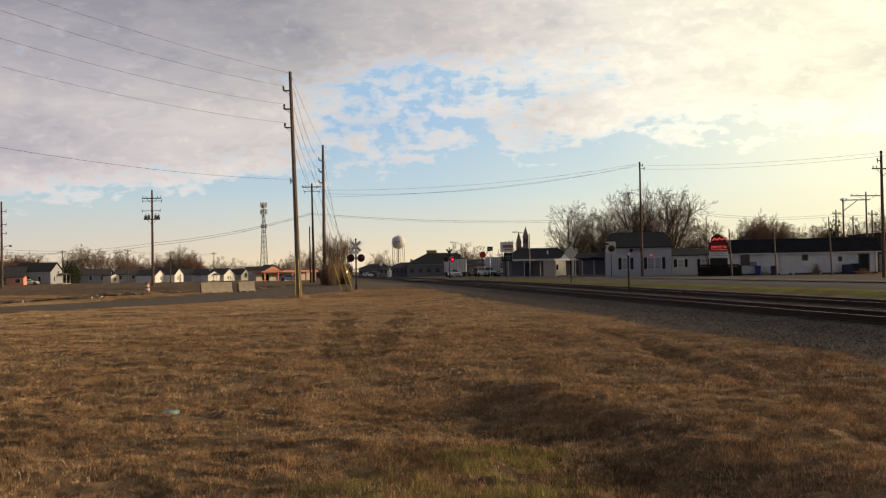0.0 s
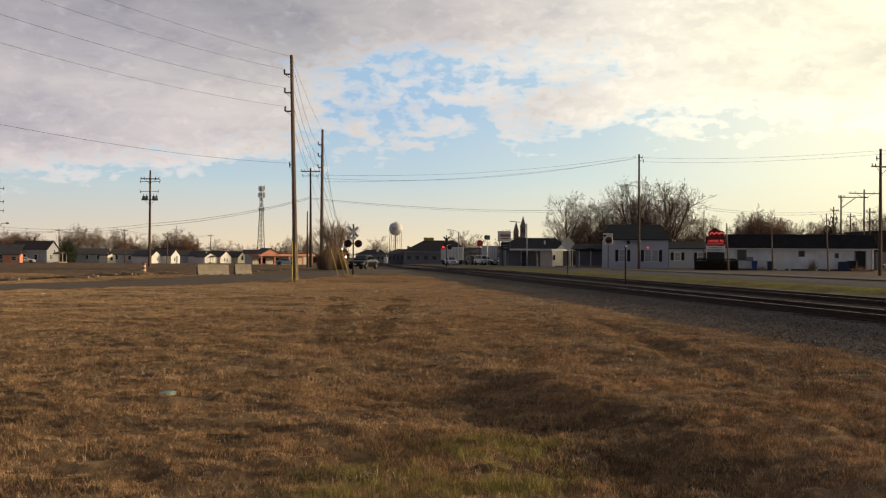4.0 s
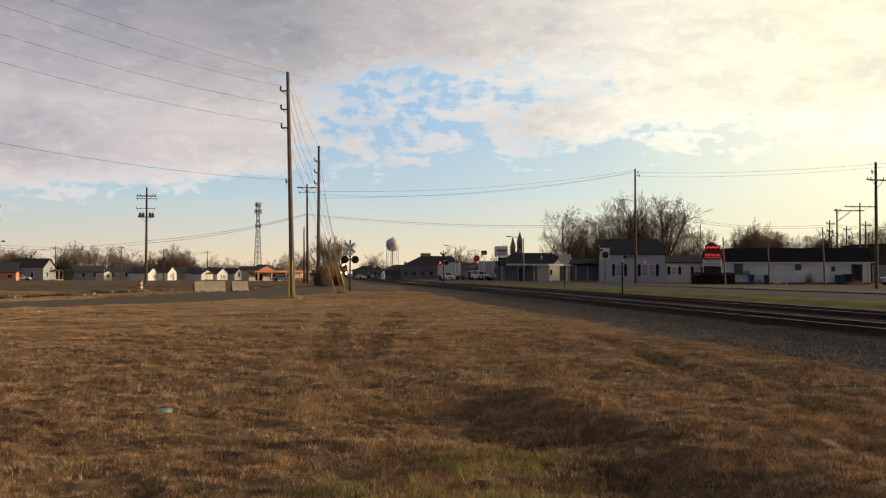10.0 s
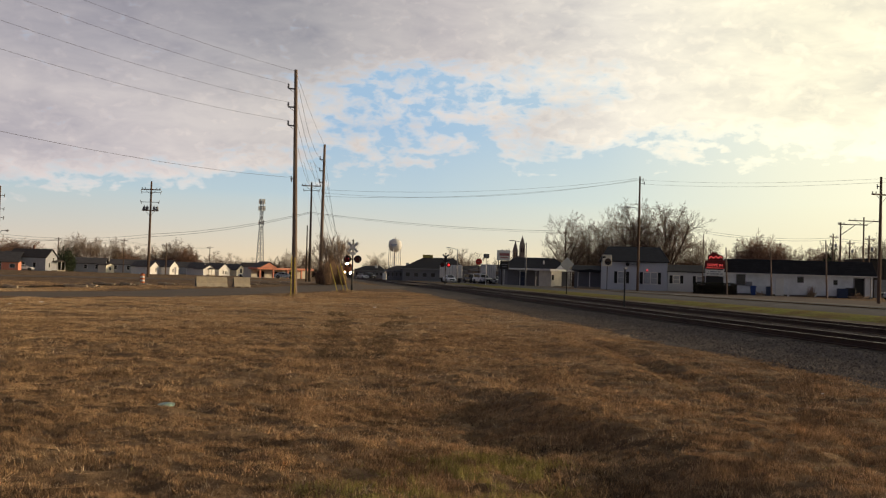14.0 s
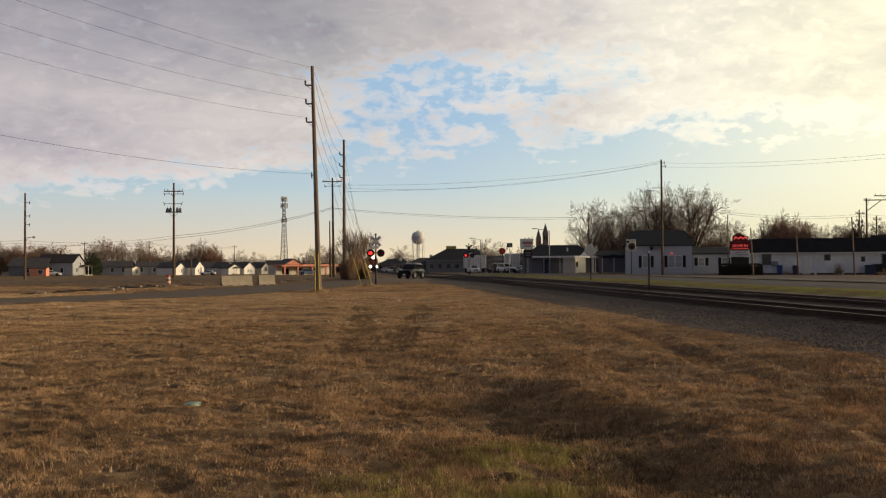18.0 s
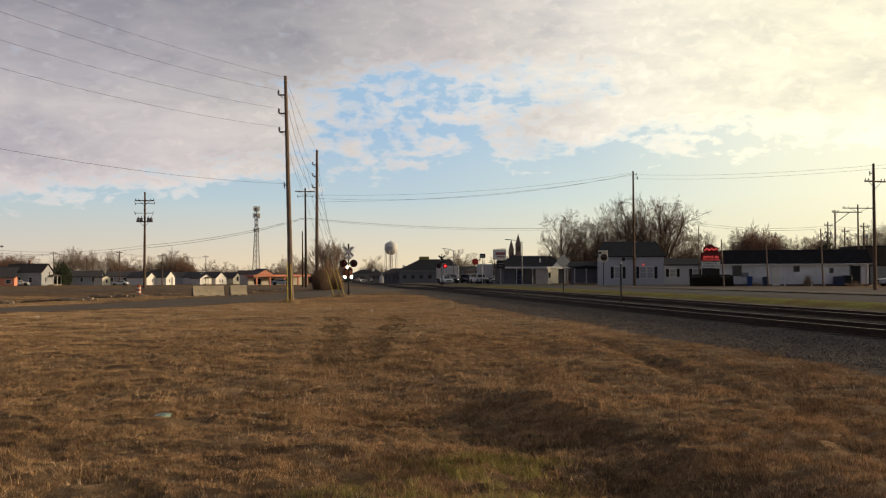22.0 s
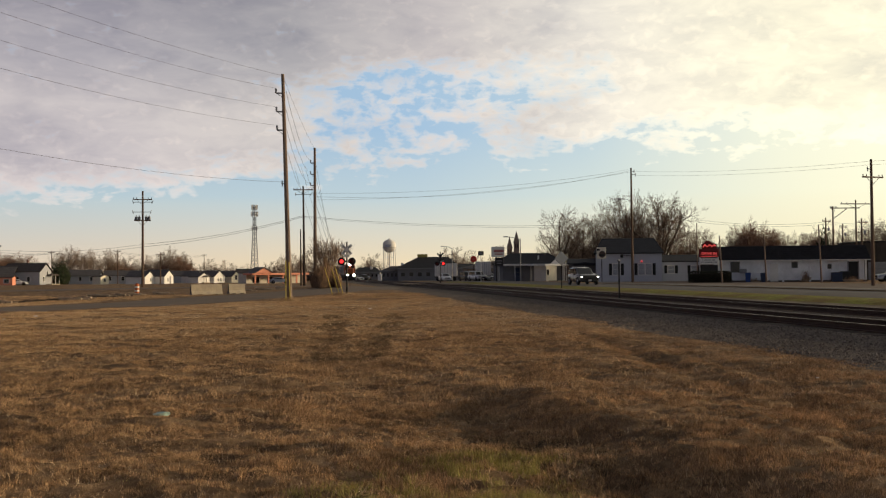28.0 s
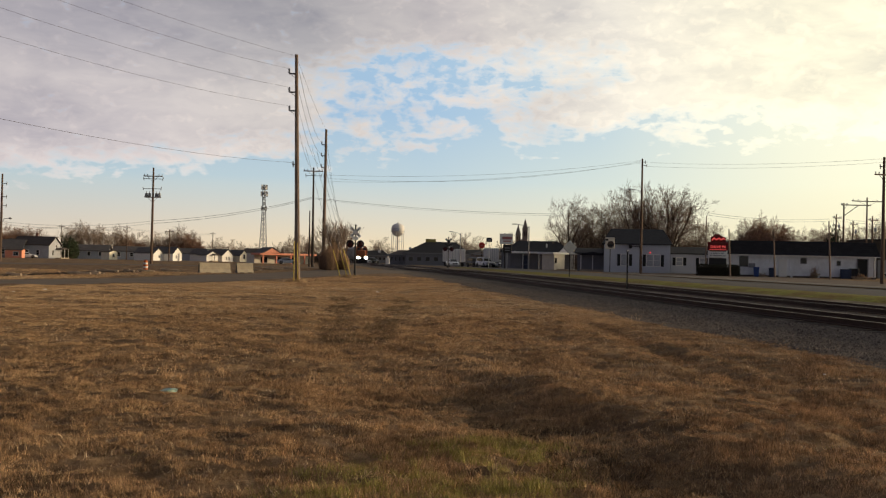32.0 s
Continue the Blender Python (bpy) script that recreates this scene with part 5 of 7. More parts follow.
# ---- houses ----
def house(at, turn, w, l, wall, ridge, siding, roofing, label, windows=(), axis="y", eave=0.35, chimney=False, porch=None, door=None, category="house", hip=0.0):
    """A gabled house. w: width of its front, l: depth; the ridge runs along axis; windows: (side, offset, sill, width, height, shutters)."""
    t = thing("house", pose(*at, 0, 0, turn), label, category, "houses")
    body = Geo()
    if axis == "y":
        poly = [(-w / 2, -0.3), (w / 2, -0.3), (w / 2, wall), (0, ridge), (-w / 2, wall)]
        body.prism(poly, 0, l)
    else:
        poly = [(0, -0.3), (l, -0.3), (l, wall), (l / 2, ridge), (0, wall)]
        body.add([(-w / 2, y, z) for y, z in poly] + [(w / 2, y, z) for y, z in poly], [tuple(range(5)), (9, 8, 7, 6, 5)] + [(i, 5 + i, 5 + (i + 1) % 5, (i + 1) % 5) for i in range(5)])
    if hip:
        body = Geo().add([(x, y, z) for z in (-0.3, wall) for x, y in ((-w / 2, 0), (w / 2, 0), (w / 2, l), (-w / 2, l))], [(0, 3, 2, 1), (4, 5, 6, 7), (0, 1, 5, 4), (1, 2, 6, 5), (2, 3, 7, 6), (3, 0, 4, 7)])
        for e in (-1, 1):
            part("roof_end", Geo().add([(e * (w / 2 + eave), -eave, wall - 0.1), (e * (w / 2 + eave), l + eave, wall - 0.1), (e * (w / 2 + eave - hip), l / 2, ridge + 0.1), (e * (w / 2 - hip), 0.2, wall - 0.1), (e * (w / 2 - hip), l - 0.2, wall - 0.1)],
                                       [(0, 1, 2), (0, 3, 4, 1), (0, 2, 3), (1, 4, 2), (2, 4, 3)]), roofing, t)
    wall_ob = part("wall", body, siding, t)
    # clapboards as thin laps on the front
    lap = Geo()
    z = 0.25
    while z < wall - 0.05:
        lap.box(0, -0.006, z, w - 0.02, 0.016, 0.018)
        z += 0.19
    tagged(part("clapboards", lap, siding, wall_ob), kind="stuff")
    th = 0.13
    span = (w if axis == "y" else l) / 2
    rise = (ridge - wall) / span
    for sgn in (-1, 1):
        a = (sgn * (span + eave), wall - rise * eave)
        poly = [(0, ridge + 0.02), a, (a[0], a[1] + th), (0, ridge + th + 0.02)]
        g = Geo()
        if axis == "y":
            g.prism(poly if sgn > 0 else poly[::-1], -eave, l + eave)
        else:
            inset = [hip, 0, 0, hip]
            g.add([(-w / 2 - eave + q, l / 2 + p, z) for (p, z), q in zip(poly, inset)] + [(w / 2 + eave - q, l / 2 + p, z) for (p, z), q in zip(poly, inset)], [(0, 1, 2, 3), (7, 6, 5, 4)] + [(i, 4 + i, 4 + (i + 1) % 4, (i + 1) % 4) for i in range(4)])
        part("roof", g, roofing, t)
    if chimney:
        part("chimney", Geo().box(w * 0.18, l * 0.55, ridge - 0.6, 0.5, 0.5, 1.7, 0.03), mat("brick_red", (0.2, 0.09, 0.06), 0.9), t)
    for side, off, sill, ww, hh, shut in windows:
        m = pose(off, -0.03, sill) if side == "front" else pose(w / 2 + 0.03, off, sill, 0, 0, 90) if side == "right" else pose(-w / 2 - 0.03, off, sill, 0, 0, -90)
        win = part("window", Geo().box(0, 0, -0.08, ww + 0.2, 0.08, 0.08).box(0, 0, hh, ww + 0.2, 0.08, 0.1).box(-ww / 2 - 0.05, 0, 0, 0.1, 0.08, hh).box(ww / 2 + 0.05, 0, 0, 0.1, 0.08, hh).box(0, 0.005, hh / 2 - 0.02, ww, 0.05, 0.04), WHITE, t, at=m)
        part("pane", Geo().box(0, 0.02, 0, ww, 0.02, hh / 2 - 0.02), CURTAIN if shut else GLASS, win)
        part("pane", Geo().box(0, 0.02, hh / 2 + 0.02, ww, 0.02, hh / 2 - 0.02), CURTAIN if shut else GLASS, win)
        if shut:
            for e in (-1,) if shut == "left" else (1,) if shut == "right" else (-1, 1):
                sh = Geo().box(e * (ww / 2 + 0.32), 0, -0.05, 0.42, 0.05, hh + 0.1, 0.012)
                part("shutter", sh, BLACK, win, "black louvred shutter")
    if door:
        off, dw = door
        dr = part("door", Geo().box(off, -0.04, 0, dw, 0.06, 2.03, 0.01), GREY, t)
        part("door_frame", Geo().box(off - dw / 2 - 0.05, -0.05, 0, 0.1, 0.1, 2.1).box(off + dw / 2 + 0.05, -0.05, 0, 0.1, 0.1, 2.1).box(off, -0.05, 2.05, dw + 0.2, 0.1, 0.1), WHITE, dr)
        part("knob", Geo().lathe([(0.02, 0), (0.035, 0.03), (0.02, 0.06)], 8), CHROME, dr, at=pose(off + dw * 0.38, -0.07, 1.0, 90))
    if porch:
        off, pw, pd, ph = porch
        pr = part("porch_roof", Geo().prism([(off - pw / 2, ph), (off + pw / 2, ph), (off + pw / 2, ph + 0.12), (off, ph + 0.5), (off - pw / 2, ph + 0.12)], -pd, 0), roofing, t)
        for e in (-0.46, 0, 0.46):
            part("porch_post", Geo().box(off + e * pw, -pd + 0.15, -0.2, 0.12, 0.12, ph + 0.2), WHITE, t)
        part("porch_floor", Geo().box(off, -pd / 2, -0.2, pw, pd, 0.45), CONCRETE, t)
    return t


# the grey-white house with black shutters, and its low wing
HS = spot(346, 136)
house(HS, -10, 8.9, 9.0, 3.95, 5.95, SIDING, SHINGLE, "one-and-a-half-storey pale grey-white house with black shutters", [("front", -1.65, 0.95, 0.95, 1.5, True), ("front", 1.72, 0.95, 0.82, 1.5, "left"), ("front", 2.68, 0.95, 0.82, 1.5, "right")], "x", 0.3, hip=1.1)
house(spot(439, 138), -10, 5.1, 6.0, 2.75, 3.6, SIDING, SHINGLE, "low grey-white wing with shuttered windows", [("front", -1.35, 1.15, 0.8, 1.0, True), ("front", 1.75, 1.15, 0.7, 1.0, True)], "x", 0.3)
house(spot(268, 143), -10, 4.4, 5.0, 2.6, 3.2, GREY_SIDING, SHINGLE, "small grey shed with an open porch", (), "x", 0.4, porch=(0, 3.6, 1.2, 2.3))


def floodlights():
    t = thing("floodlight_pair", HS_M @ pose(-0.2, -0.35, 3.55), "pair of dark floodlights under the eave", "floodlight")
    part("mount", Geo().box(0, 0.15, -0.05, 0.2, 0.3, 0.1), DARK_STEEL, t)
    for e in (-0.7, 0.7):
        part("lamp", Geo().box(e, 0, -0.25, 0.42, 0.3, 0.45, 0.06), BLACK, t)
    part("bar", Geo().box(0, 0.1, -0.02, 1.4, 0.06, 0.06), DARK_STEEL, t)


HS_M = pose(*HS, 0, 0, -10)
floodlights()
for e in (2.2,):
    t = thing("window_light", HS_M @ pose(e - 0.45, -0.12, 2.65), "small red lamp above the window", "lamp")
    part("bulb", Geo().lathe([(0.02, 0), (0.12, 0.04), (0.14, 0.12), (0.08, 0.22), (0.01, 0.25)], 10), NEON, t)
    part("socket", Geo().box(0, 0.05, -0.06, 0.1, 0.1, 0.08), DARK_STEEL, t)


# the long white building with its dark roof
def long_building():
    a, b = spot(506, 119.5), spot(770, 116)
    d = b - a
    length = Vector((d.x, d.y)).length
    turn = math.degrees(math.atan2(d.y, d.x))
    t = thing("long_building", pose(a.x, a.y, a.z, 0, 0, turn), "long low white-painted building with a dark mansard roof", "building")
    W = 9.0
    wl = part("wall", Geo().box(length / 2, W / 2, -0.3, length, W, 2.95), WALL_WHITE, t)
    part("roof", Geo().add([(-0.4, -0.45, 2.6), (length + 0.4, -0.45, 2.6), (length + 0.4, W + 0.4, 2.6), (-0.4, W + 0.4, 2.6), (0.1, 0.25, 4.3), (length - 0.1, 0.25, 4.3), (length - 0.1, W - 0.3, 4.3), (0.1, W - 0.3, 4.3)],
                           [(0, 3, 2, 1), (4, 5, 6, 7), (0, 1, 5, 4), (1, 2, 6, 5), (2, 3, 7, 6), (3, 0, 4, 7)]), SHINGLE, t)
    rows = Geo()
    for k in range(7):
        z = 2.66 + k * 0.235
        y = -0.45 + 0.7 * (k * 0.235 + 0.06) / 1.7
        rows.box(length / 2, y - 0.015, z, length + 0.5 - k * 0.06, 0.03, 0.02)
    part("shingle_course", rows, SHINGLE, t)
    part("gutter", Geo().box(length / 2, -0.5, 2.52, length + 0.8, 0.12, 0.1), WHITE, t)
    part("foundation", Geo().box(length / 2, -0.02, -0.3, length, 0.05, 0.5), mat("stained_foundation", (0.12, 0.1, 0.09), 0.9), wl)
    for x, z, w, h in ((length * 0.114, 1.2, 0.95, 1.2), (length * 0.52, 1.7, 0.6, 0.62), (length * 0.754, 1.55, 0.35, 0.5)):
        win = part("window", Geo().box(x, -0.03, z - 0.06, w + 0.14, 0.08, 0.06).box(x, -0.03, z + h, w + 0.14, 0.08, 0.06).box(x - w / 2 - 0.04, -0.03, z, 0.06, 0.08, h).box(x + w / 2 + 0.04, -0.03, z, 0.06, 0.08, h), GREY, t)
        part("pane", Geo().box(x, -0.015, z, w, 0.02, h), GLASS, win)
    part("wall_unit", Geo().box(length * 0.170, -0.2, 1.1, 0.72, 0.42, 0.5, 0.03), GREY, t, "air-conditioning unit through the wall")
    for x in (0.30, 0.44, 0.62, 0.70):
        part("pilaster", Geo().box(length * x, -0.03, 0, 0.25, 0.06, 2.6), WALL_WHITE, wl)
    part("door", Geo().box(length * 0.38, -0.03, 0.05, 0.95, 0.06, 2.1, 0.01), WHITE, t)
    gate = part("dark_doorway", Geo().box(length * 0.91, -0.02, 0.0, 1.05, 0.08, 2.35, 0.01), BLACK, t, "dark open doorway at the building's end")
    part("door_post", Geo().box(length * 0.91 - 0.58, -0.05, 0, 0.12, 0.12, 2.4).box(length * 0.91 + 0.58, -0.05, 0, 0.12, 0.12, 2.4), GREY, gate)
    part("downpipe", Geo().tube((length * 0.985, -0.12, 0), (length * 0.985, -0.12, 2.5), 0.05, n=7), GREY, t)
    return t, pose(a.x, a.y, a.z, 0, 0, turn), length


LB, LB_M, LB_LEN = long_building()


def bin_at(m, material, label, h=1.1):
    t = thing("wheeled_bin", m, label, "rubbish bin", "wheeled bins")
    part("body", Geo().add([(-0.24, -0.26, 0.05), (0.24, -0.26, 0.05), (0.24, 0.26, 0.05), (-0.24, 0.26, 0.05), (-0.31, -0.36, h), (0.31, -0.36, h), (0.31, 0.36, h), (-0.31, 0.36, h)], [(0, 3, 2, 1), (4, 5, 6, 7), (0, 1, 5, 4), (1, 2, 6, 5), (2, 3, 7, 6), (3, 0, 4, 7)]), material, t)
    part("lid", Geo().prism([(-0.34, h), (0.34, h), (0.34, h + 0.05), (0.2, h + 0.1), (-0.2, h + 0.1), (-0.34, h + 0.05)], -0.38, 0.4), material, t)
    for e in (-0.28, 0.28):
        part("wheel", Geo().lathe([(0.02, -0.03), (0.1, -0.03), (0.1, 0.03), (0.02, 0.03)], 10), RUBBER, t, at=pose(e, 0.28, 0.1, 0, 90, 0))


bin_at(LB_M @ pose(LB_LEN * 0.195, -1.0, -0.05), BLUE, "blue plastic wheeled bin against the white wall", 1.1)
bin_at(LB_M @ pose(LB_LEN * 0.30, -1.0, -0.05), DEEP_BLUE, "blue plastic wheeled bin against the white wall", 1.05)


def crate(m, sx, sy, sz, material, label, name="crate", category="crate"):
    t = thing(name, m, label, category)
    part("body", Geo().box(0, 0, 0, sx, sy, sz, 0.03), material, t)
    part("lid", Geo().box(0, 0, sz, sx * 1.04, sy * 1.04, 0.07, 0.02), material, t)
    for e in (-0.35, 0.35):
        part("rib", Geo().box(e * sx, -sy / 2 - 0.02, 0.05, 0.08, 0.05, sz - 0.1), material, t)


crate(LB_M @ pose(LB_LEN * 0.79, -1.0, 0), 1.1, 0.9, 1.05, DEEP_BLUE, "dark blue waste container by the white wall", "waste_container", "container")
crate(LB_M @ pose(LB_LEN * 0.845, -0.9, 0), 1.0, 0.9, 1.15, BLACK, "black waste container by the white wall", "waste_container", "container")


def brush_pile(m, label, spread, height, sticks, seed):
    """Cut sticks and dead stalks heaped on the ground."""
    rng = random.Random(seed)
    t = thing("brush_pile", m, label, "brush pile", "brush piles")
    g, stalks = Geo(), Geo()
    for _ in range(sticks):
        a, r = rng.uniform(0, 6.28), spread * rng.random() ** 0.7
        p = Vector((r * math.cos(a), r * 0.6 * math.sin(a), rng.uniform(0, height * 0.5)))
        d = Vector((rng.gauss(0, 1), rng.gauss(0, 0.6), rng.gauss(0.1, 0.25))).normalized() * rng.uniform(0.25, 0.7)
        g.tube(p - d * 0.5, p + d * 0.5, rng.uniform(0.012, 0.035), 0.01, 4)
    for _ in range(sticks // 2):
        a, r = rng.uniform(0, 6.28), spread * 0.6 * rng.random()
        p = Vector((r * math.cos(a), r * 0.6 * math.sin(a), 0))
        stalks.tube(p, p + Vector((rng.gauss(0, 0.2), rng.gauss(0, 0.2), height * rng.uniform(0.7, 1.4))), 0.014, 0.005, 3)
    tagged(part("cut_sticks", g, TIMBER, t), kind="stuff")
    tagged(part("dead_stalks", stalks, BRUSH, t), kind="stuff")


brush_pile(LB_M @ pose(LB_LEN * 0.885, -1.6, 0.02), "low heap of cut brown branches by the wall", 1.1, 0.5, 130, 3)
brush_pile(LB_M @ pose(LB_LEN * 0.587, -0.7, 0.02), "clump of dead brown stalks against the wall", 0.5, 1.0, 150, 4)
brush_pile(LB_M @ pose(LB_LEN * 0.24, -0.9, 0.02), "small heap of twigs between the bins", 0.5, 0.4, 70, 5)


def corner_shop():
    """The dark flat-topped building beyond the long one."""
    t = thing("corner_building", pose(*spot(830, 131), 0, 0, -3), "dark brown flat-roofed building with a loading door", "building", "shops")
    w = part("wall", Geo().box(0, 4, -0.3, 10.6, 8, 5.3), mat("dark_brown_cladding", (0.065, 0.055, 0.045), 0.8, vary=0.25, scale=0.8, fine=10, bump=0.3), t)
    for k in range(20):
        part("cladding_rib", Geo().box(-5.1 + k * 0.53, -0.03, 0, 0.06, 0.05, 4.9), mat("dark_brown_cladding", (0, 0, 0)), w)
    part("parapet", Geo().box(0, 4, 5.0, 10.9, 8.3, 0.18, 0.02), DARK_STEEL, t)
    dr = part("loading_door", Geo().box(-3.0, -0.06, 0, 2.4, 0.06, 2.4, 0.01), GREY, t)
    for z in (0.5, 1.0, 1.5, 2.0):
        part("door_rib", Geo().box(-3.0, -0.1, z, 2.35, 0.03, 0.05), GREY_SIDING, dr)
    win = part("window", Geo().box(-0.2, -0.05, 1.1, 1.5, 0.08, 1.2), GREY_SIDING, t)
    part("pane", Geo().box(-0.2, -0.1, 1.2, 1.3, 0.03, 1.0), GLASS, win)


corner_shop()


# ---- signs ----
def text(body, size, material, parent, at, label="", bold=0.004):
    cu = bpy.data.curves.new("lettering", "FONT")
    cu.body, cu.size, cu.extrude, cu.align_x, cu.align_y, cu.offset = body, size, 0.01, "CENTER", "CENTER", bold
    tmp = bpy.data.objects.new("lettering", cu)
    scene.collection.objects.link(tmp)
    me = bpy.data.meshes.new_from_object(tmp.evaluated_get(bpy.context.evaluated_depsgraph_get()))
    bpy.data.objects.remove(tmp)
    bpy.data.curves.remove(cu)
    me.materials.clear()
    me.materials.append(material)
    return part("lettering", me, None, parent, label, at)


def letters_row():
    """Rows of letters too small to read, as short bars."""
    rng = random.Random(8)
    g = Geo()
    for z, x0, x1 in ((2.60, -0.75, 0.8), (2.32, -0.85, 0.85)):
        x = x0
        while x < x1:
            w = rng.uniform(0.06, 0.11)
            g.box(x, -0.15, z, w, 0.02, 0.15)
            x += w + (0.05 if rng.random() < 0.8 else 0.16)
    return g


def drive_in_sign():
    t = thing("drive_in_sign", pose(*spot(489, 118), 0, 0, -8), "red drive-in sign over a white letter board on posts", "sign")
    for x in (-1.05, 1.05):
        part("post", Geo().tube((x, 0.1, -0.3), (x, 0.1, 3.2), 0.07, n=8), WHITE, t)
    bd = part("letter_board", Geo().box(0, 0, 2.15, 2.1, 0.28, 0.72, 0.02), WHITE, t)
    part("letter_row", letters_row(), GREY, bd, "black letters too small to read")
    red = part("red_panel", Geo().box(0, 0, 3.0, 2.35, 0.3, 1.0, 0.03), DARK_RED, t)
    top = part("logo_panel", Geo().prism([(-0.85, 4.0), (0.9, 4.0), (0.9, 4.55), (0.3, 4.75), (0.1, 4.95), (-0.35, 4.95), (-0.55, 4.7), (-0.85, 4.6)], -0.14, 0.14), DARK_RED, t)
    part("logo_tube", Geo().chain([(-0.7, -0.17, 4.2), (-0.5, -0.17, 4.5), (-0.2, -0.17, 4.25), (0.1, -0.17, 4.5), (0.35, -0.17, 4.25), (0.6, -0.17, 4.5), (0.75, -0.17, 4.3)], 0.07, 6), NEON, top, "glowing red neon script")
    text("DRIVE IN", 0.44, NEON, red, pose(0, -0.165, 3.42, 90), "glowing red neon letters")
    part("neon_rule", Geo().box(0, -0.16, 3.08, 2.0, 0.02, 0.05), NEON, red)
    part("base_panel", Geo().box(0, 0.1, -0.2, 2.0, 0.4, 2.3, 0.04), DARK_STEEL, t)


drive_in_sign()


def diamond_sign():
    t = thing("warning_sign", pose(*spot(227, 88), 0, 0, 12), "back of a bare metal diamond warning sign on a post", "road sign")
    part("post", Geo().box(0, 0.03, -0.3, 0.07, 0.05, 3.35), DARK_STEEL, t)
    part("plate", Geo().box(0, 0, -0.45, 0.9, 0.012, 0.9, 0.0), SIGN_BACK, t, at=pose(0, 0, 2.66, 0, 45, 0))
    part("bolt", Geo().box(0, -0.02, 2.3, 0.04, 0.04, 0.04).box(0, -0.02, 3.0, 0.04, 0.04, 0.04), STEEL, t)


diamond_sign()


def post_marker():
    t = thing("post_marker", pose(*spot(329, 54), 0, 0, 5), "thin dark steel post with a small bracket on top", "marker post")
    part("post", Geo().box(0, 0, -0.3, 0.07, 0.07, 2.5), DARK_STEEL, t)
    part("bracket", Geo().box(0, 0, 2.18, 0.16, 0.12, 0.12, 0.02), STEEL, t)
    part("lens", Geo().lathe([(0.02, 0.03), (0.05, 0.02), (0.05, 0)], 10), WHITE, t, at=pose(0, -0.06, 2.26, 90))


post_marker()


def portrait_sign():
    t = thing("board_sign", pose(*spot(297, 121), 0, 0, -5), "cream board sign with a dark round picture on a post", "sign")
    part("post", Geo().tube((0.1, 0.05, -0.3), (0.1, 0.05, 3.0), 0.05, n=8), DARK_STEEL, t)
    bd = part("board", Geo().box(0.05, 0, 2.95, 1.12, 0.1, 1.4, 0.02), CREAM, t)
    part("picture_disc", Geo().lathe([(0.02, 0.02), (0.4, 0.015), (0.42, 0)], 20), mat("brown_disc", (0.09, 0.06, 0.045), 0.6), bd, at=pose(0.15, -0.05, 3.5, 90))
    part("picture_band", Geo().box(0.12, -0.08, 3.28, 0.5, 0.02, 0.22), BLACK, bd)
    part("picture_corner", Geo().box(-0.32, -0.055, 3.95, 0.34, 0.02, 0.22), BLACK, bd)


portrait_sign()


def street_lamp(at, h, reach, turn, label="grey steel street lamp with a single curved arm"):
    t = thing("street_lamp", pose(*at, 0, 0, turn), label, "street lamp", "street lamps")
    part("column", Geo().tube((0, 0, -0.3), (0, 0, h), 0.11, 0.07, 9), STEEL, t)
    part("arm", Geo().chain([(0, 0, h - 0.25), (-reach * 0.4, 0, h + 0.12), (-reach, 0, h + 0.28)], 0.04, 6), STEEL, t)
    part("lamp_head", Geo().box(-reach - 0.3, 0, h + 0.22, 0.75, 0.28, 0.14, 0.05), GREY, t)


street_lamp(spot(154, 150), 6.5, 1.9, 0)
street_lamp(spot(33, 190), 6.4, 1.5, 0)


def pole_sign():
    t = thing("pole_sign", pose(*spot(112, 150), 0, 0, 4), "white pole sign with a red stripe and a dark board below", "sign")
    part("post", Geo().tube((0, 0.15, -0.3), (0, 0.15, 5.4), 0.1, n=9), DARK_STEEL, t)
    bd = part("sign_box", Geo().box(0.2, 0, 3.75, 2.0, 0.4, 1.55, 0.05), WHITE, t)
    part("red_band", Geo().box(0.3, -0.21, 4.45, 1.5, 0.03, 0.4).box(0.3, -0.21, 4.1, 1.2, 0.03, 0.16), mat("faded_red_lettering", (0.42, 0.16, 0.15), 0.6), bd, "faded red lettering block")
    low = part("lower_board", Geo().box(0.35, 0, 2.45, 1.3, 0.25, 1.2, 0.03), DARK_STEEL, t)
    part("board_row", Geo().box(0.35, -0.14, 3.1, 0.9, 0.02, 0.12).box(0.35, -0.14, 2.75, 0.7, 0.02, 0.12), GREY, low)
    part("second_post", Geo().tube((-0.55, 0.1, 2.6), (-0.55, 0.1, 5.1), 0.06, n=8), DARK_STEEL, t)


pole_sign()


def small_sign():
    t = thing("motel_sign", pose(*spot(84, 152), 0, 0, 0), "small dark lightbox sign on a slim white post", "sign")
    part("post", Geo().tube((0, 0.1, -0.3), (0, 0.1, 4.3), 0.06, n=8), WHITE, t)
    bx = part("lightbox", Geo().box(0, 0, 4.05, 0.85, 0.3, 0.65, 0.04), DARK_STEEL, t)
    part("panel", Geo().box(0, -0.16, 4.2, 0.5, 0.02, 0.3), GREY, bx)


small_sign()


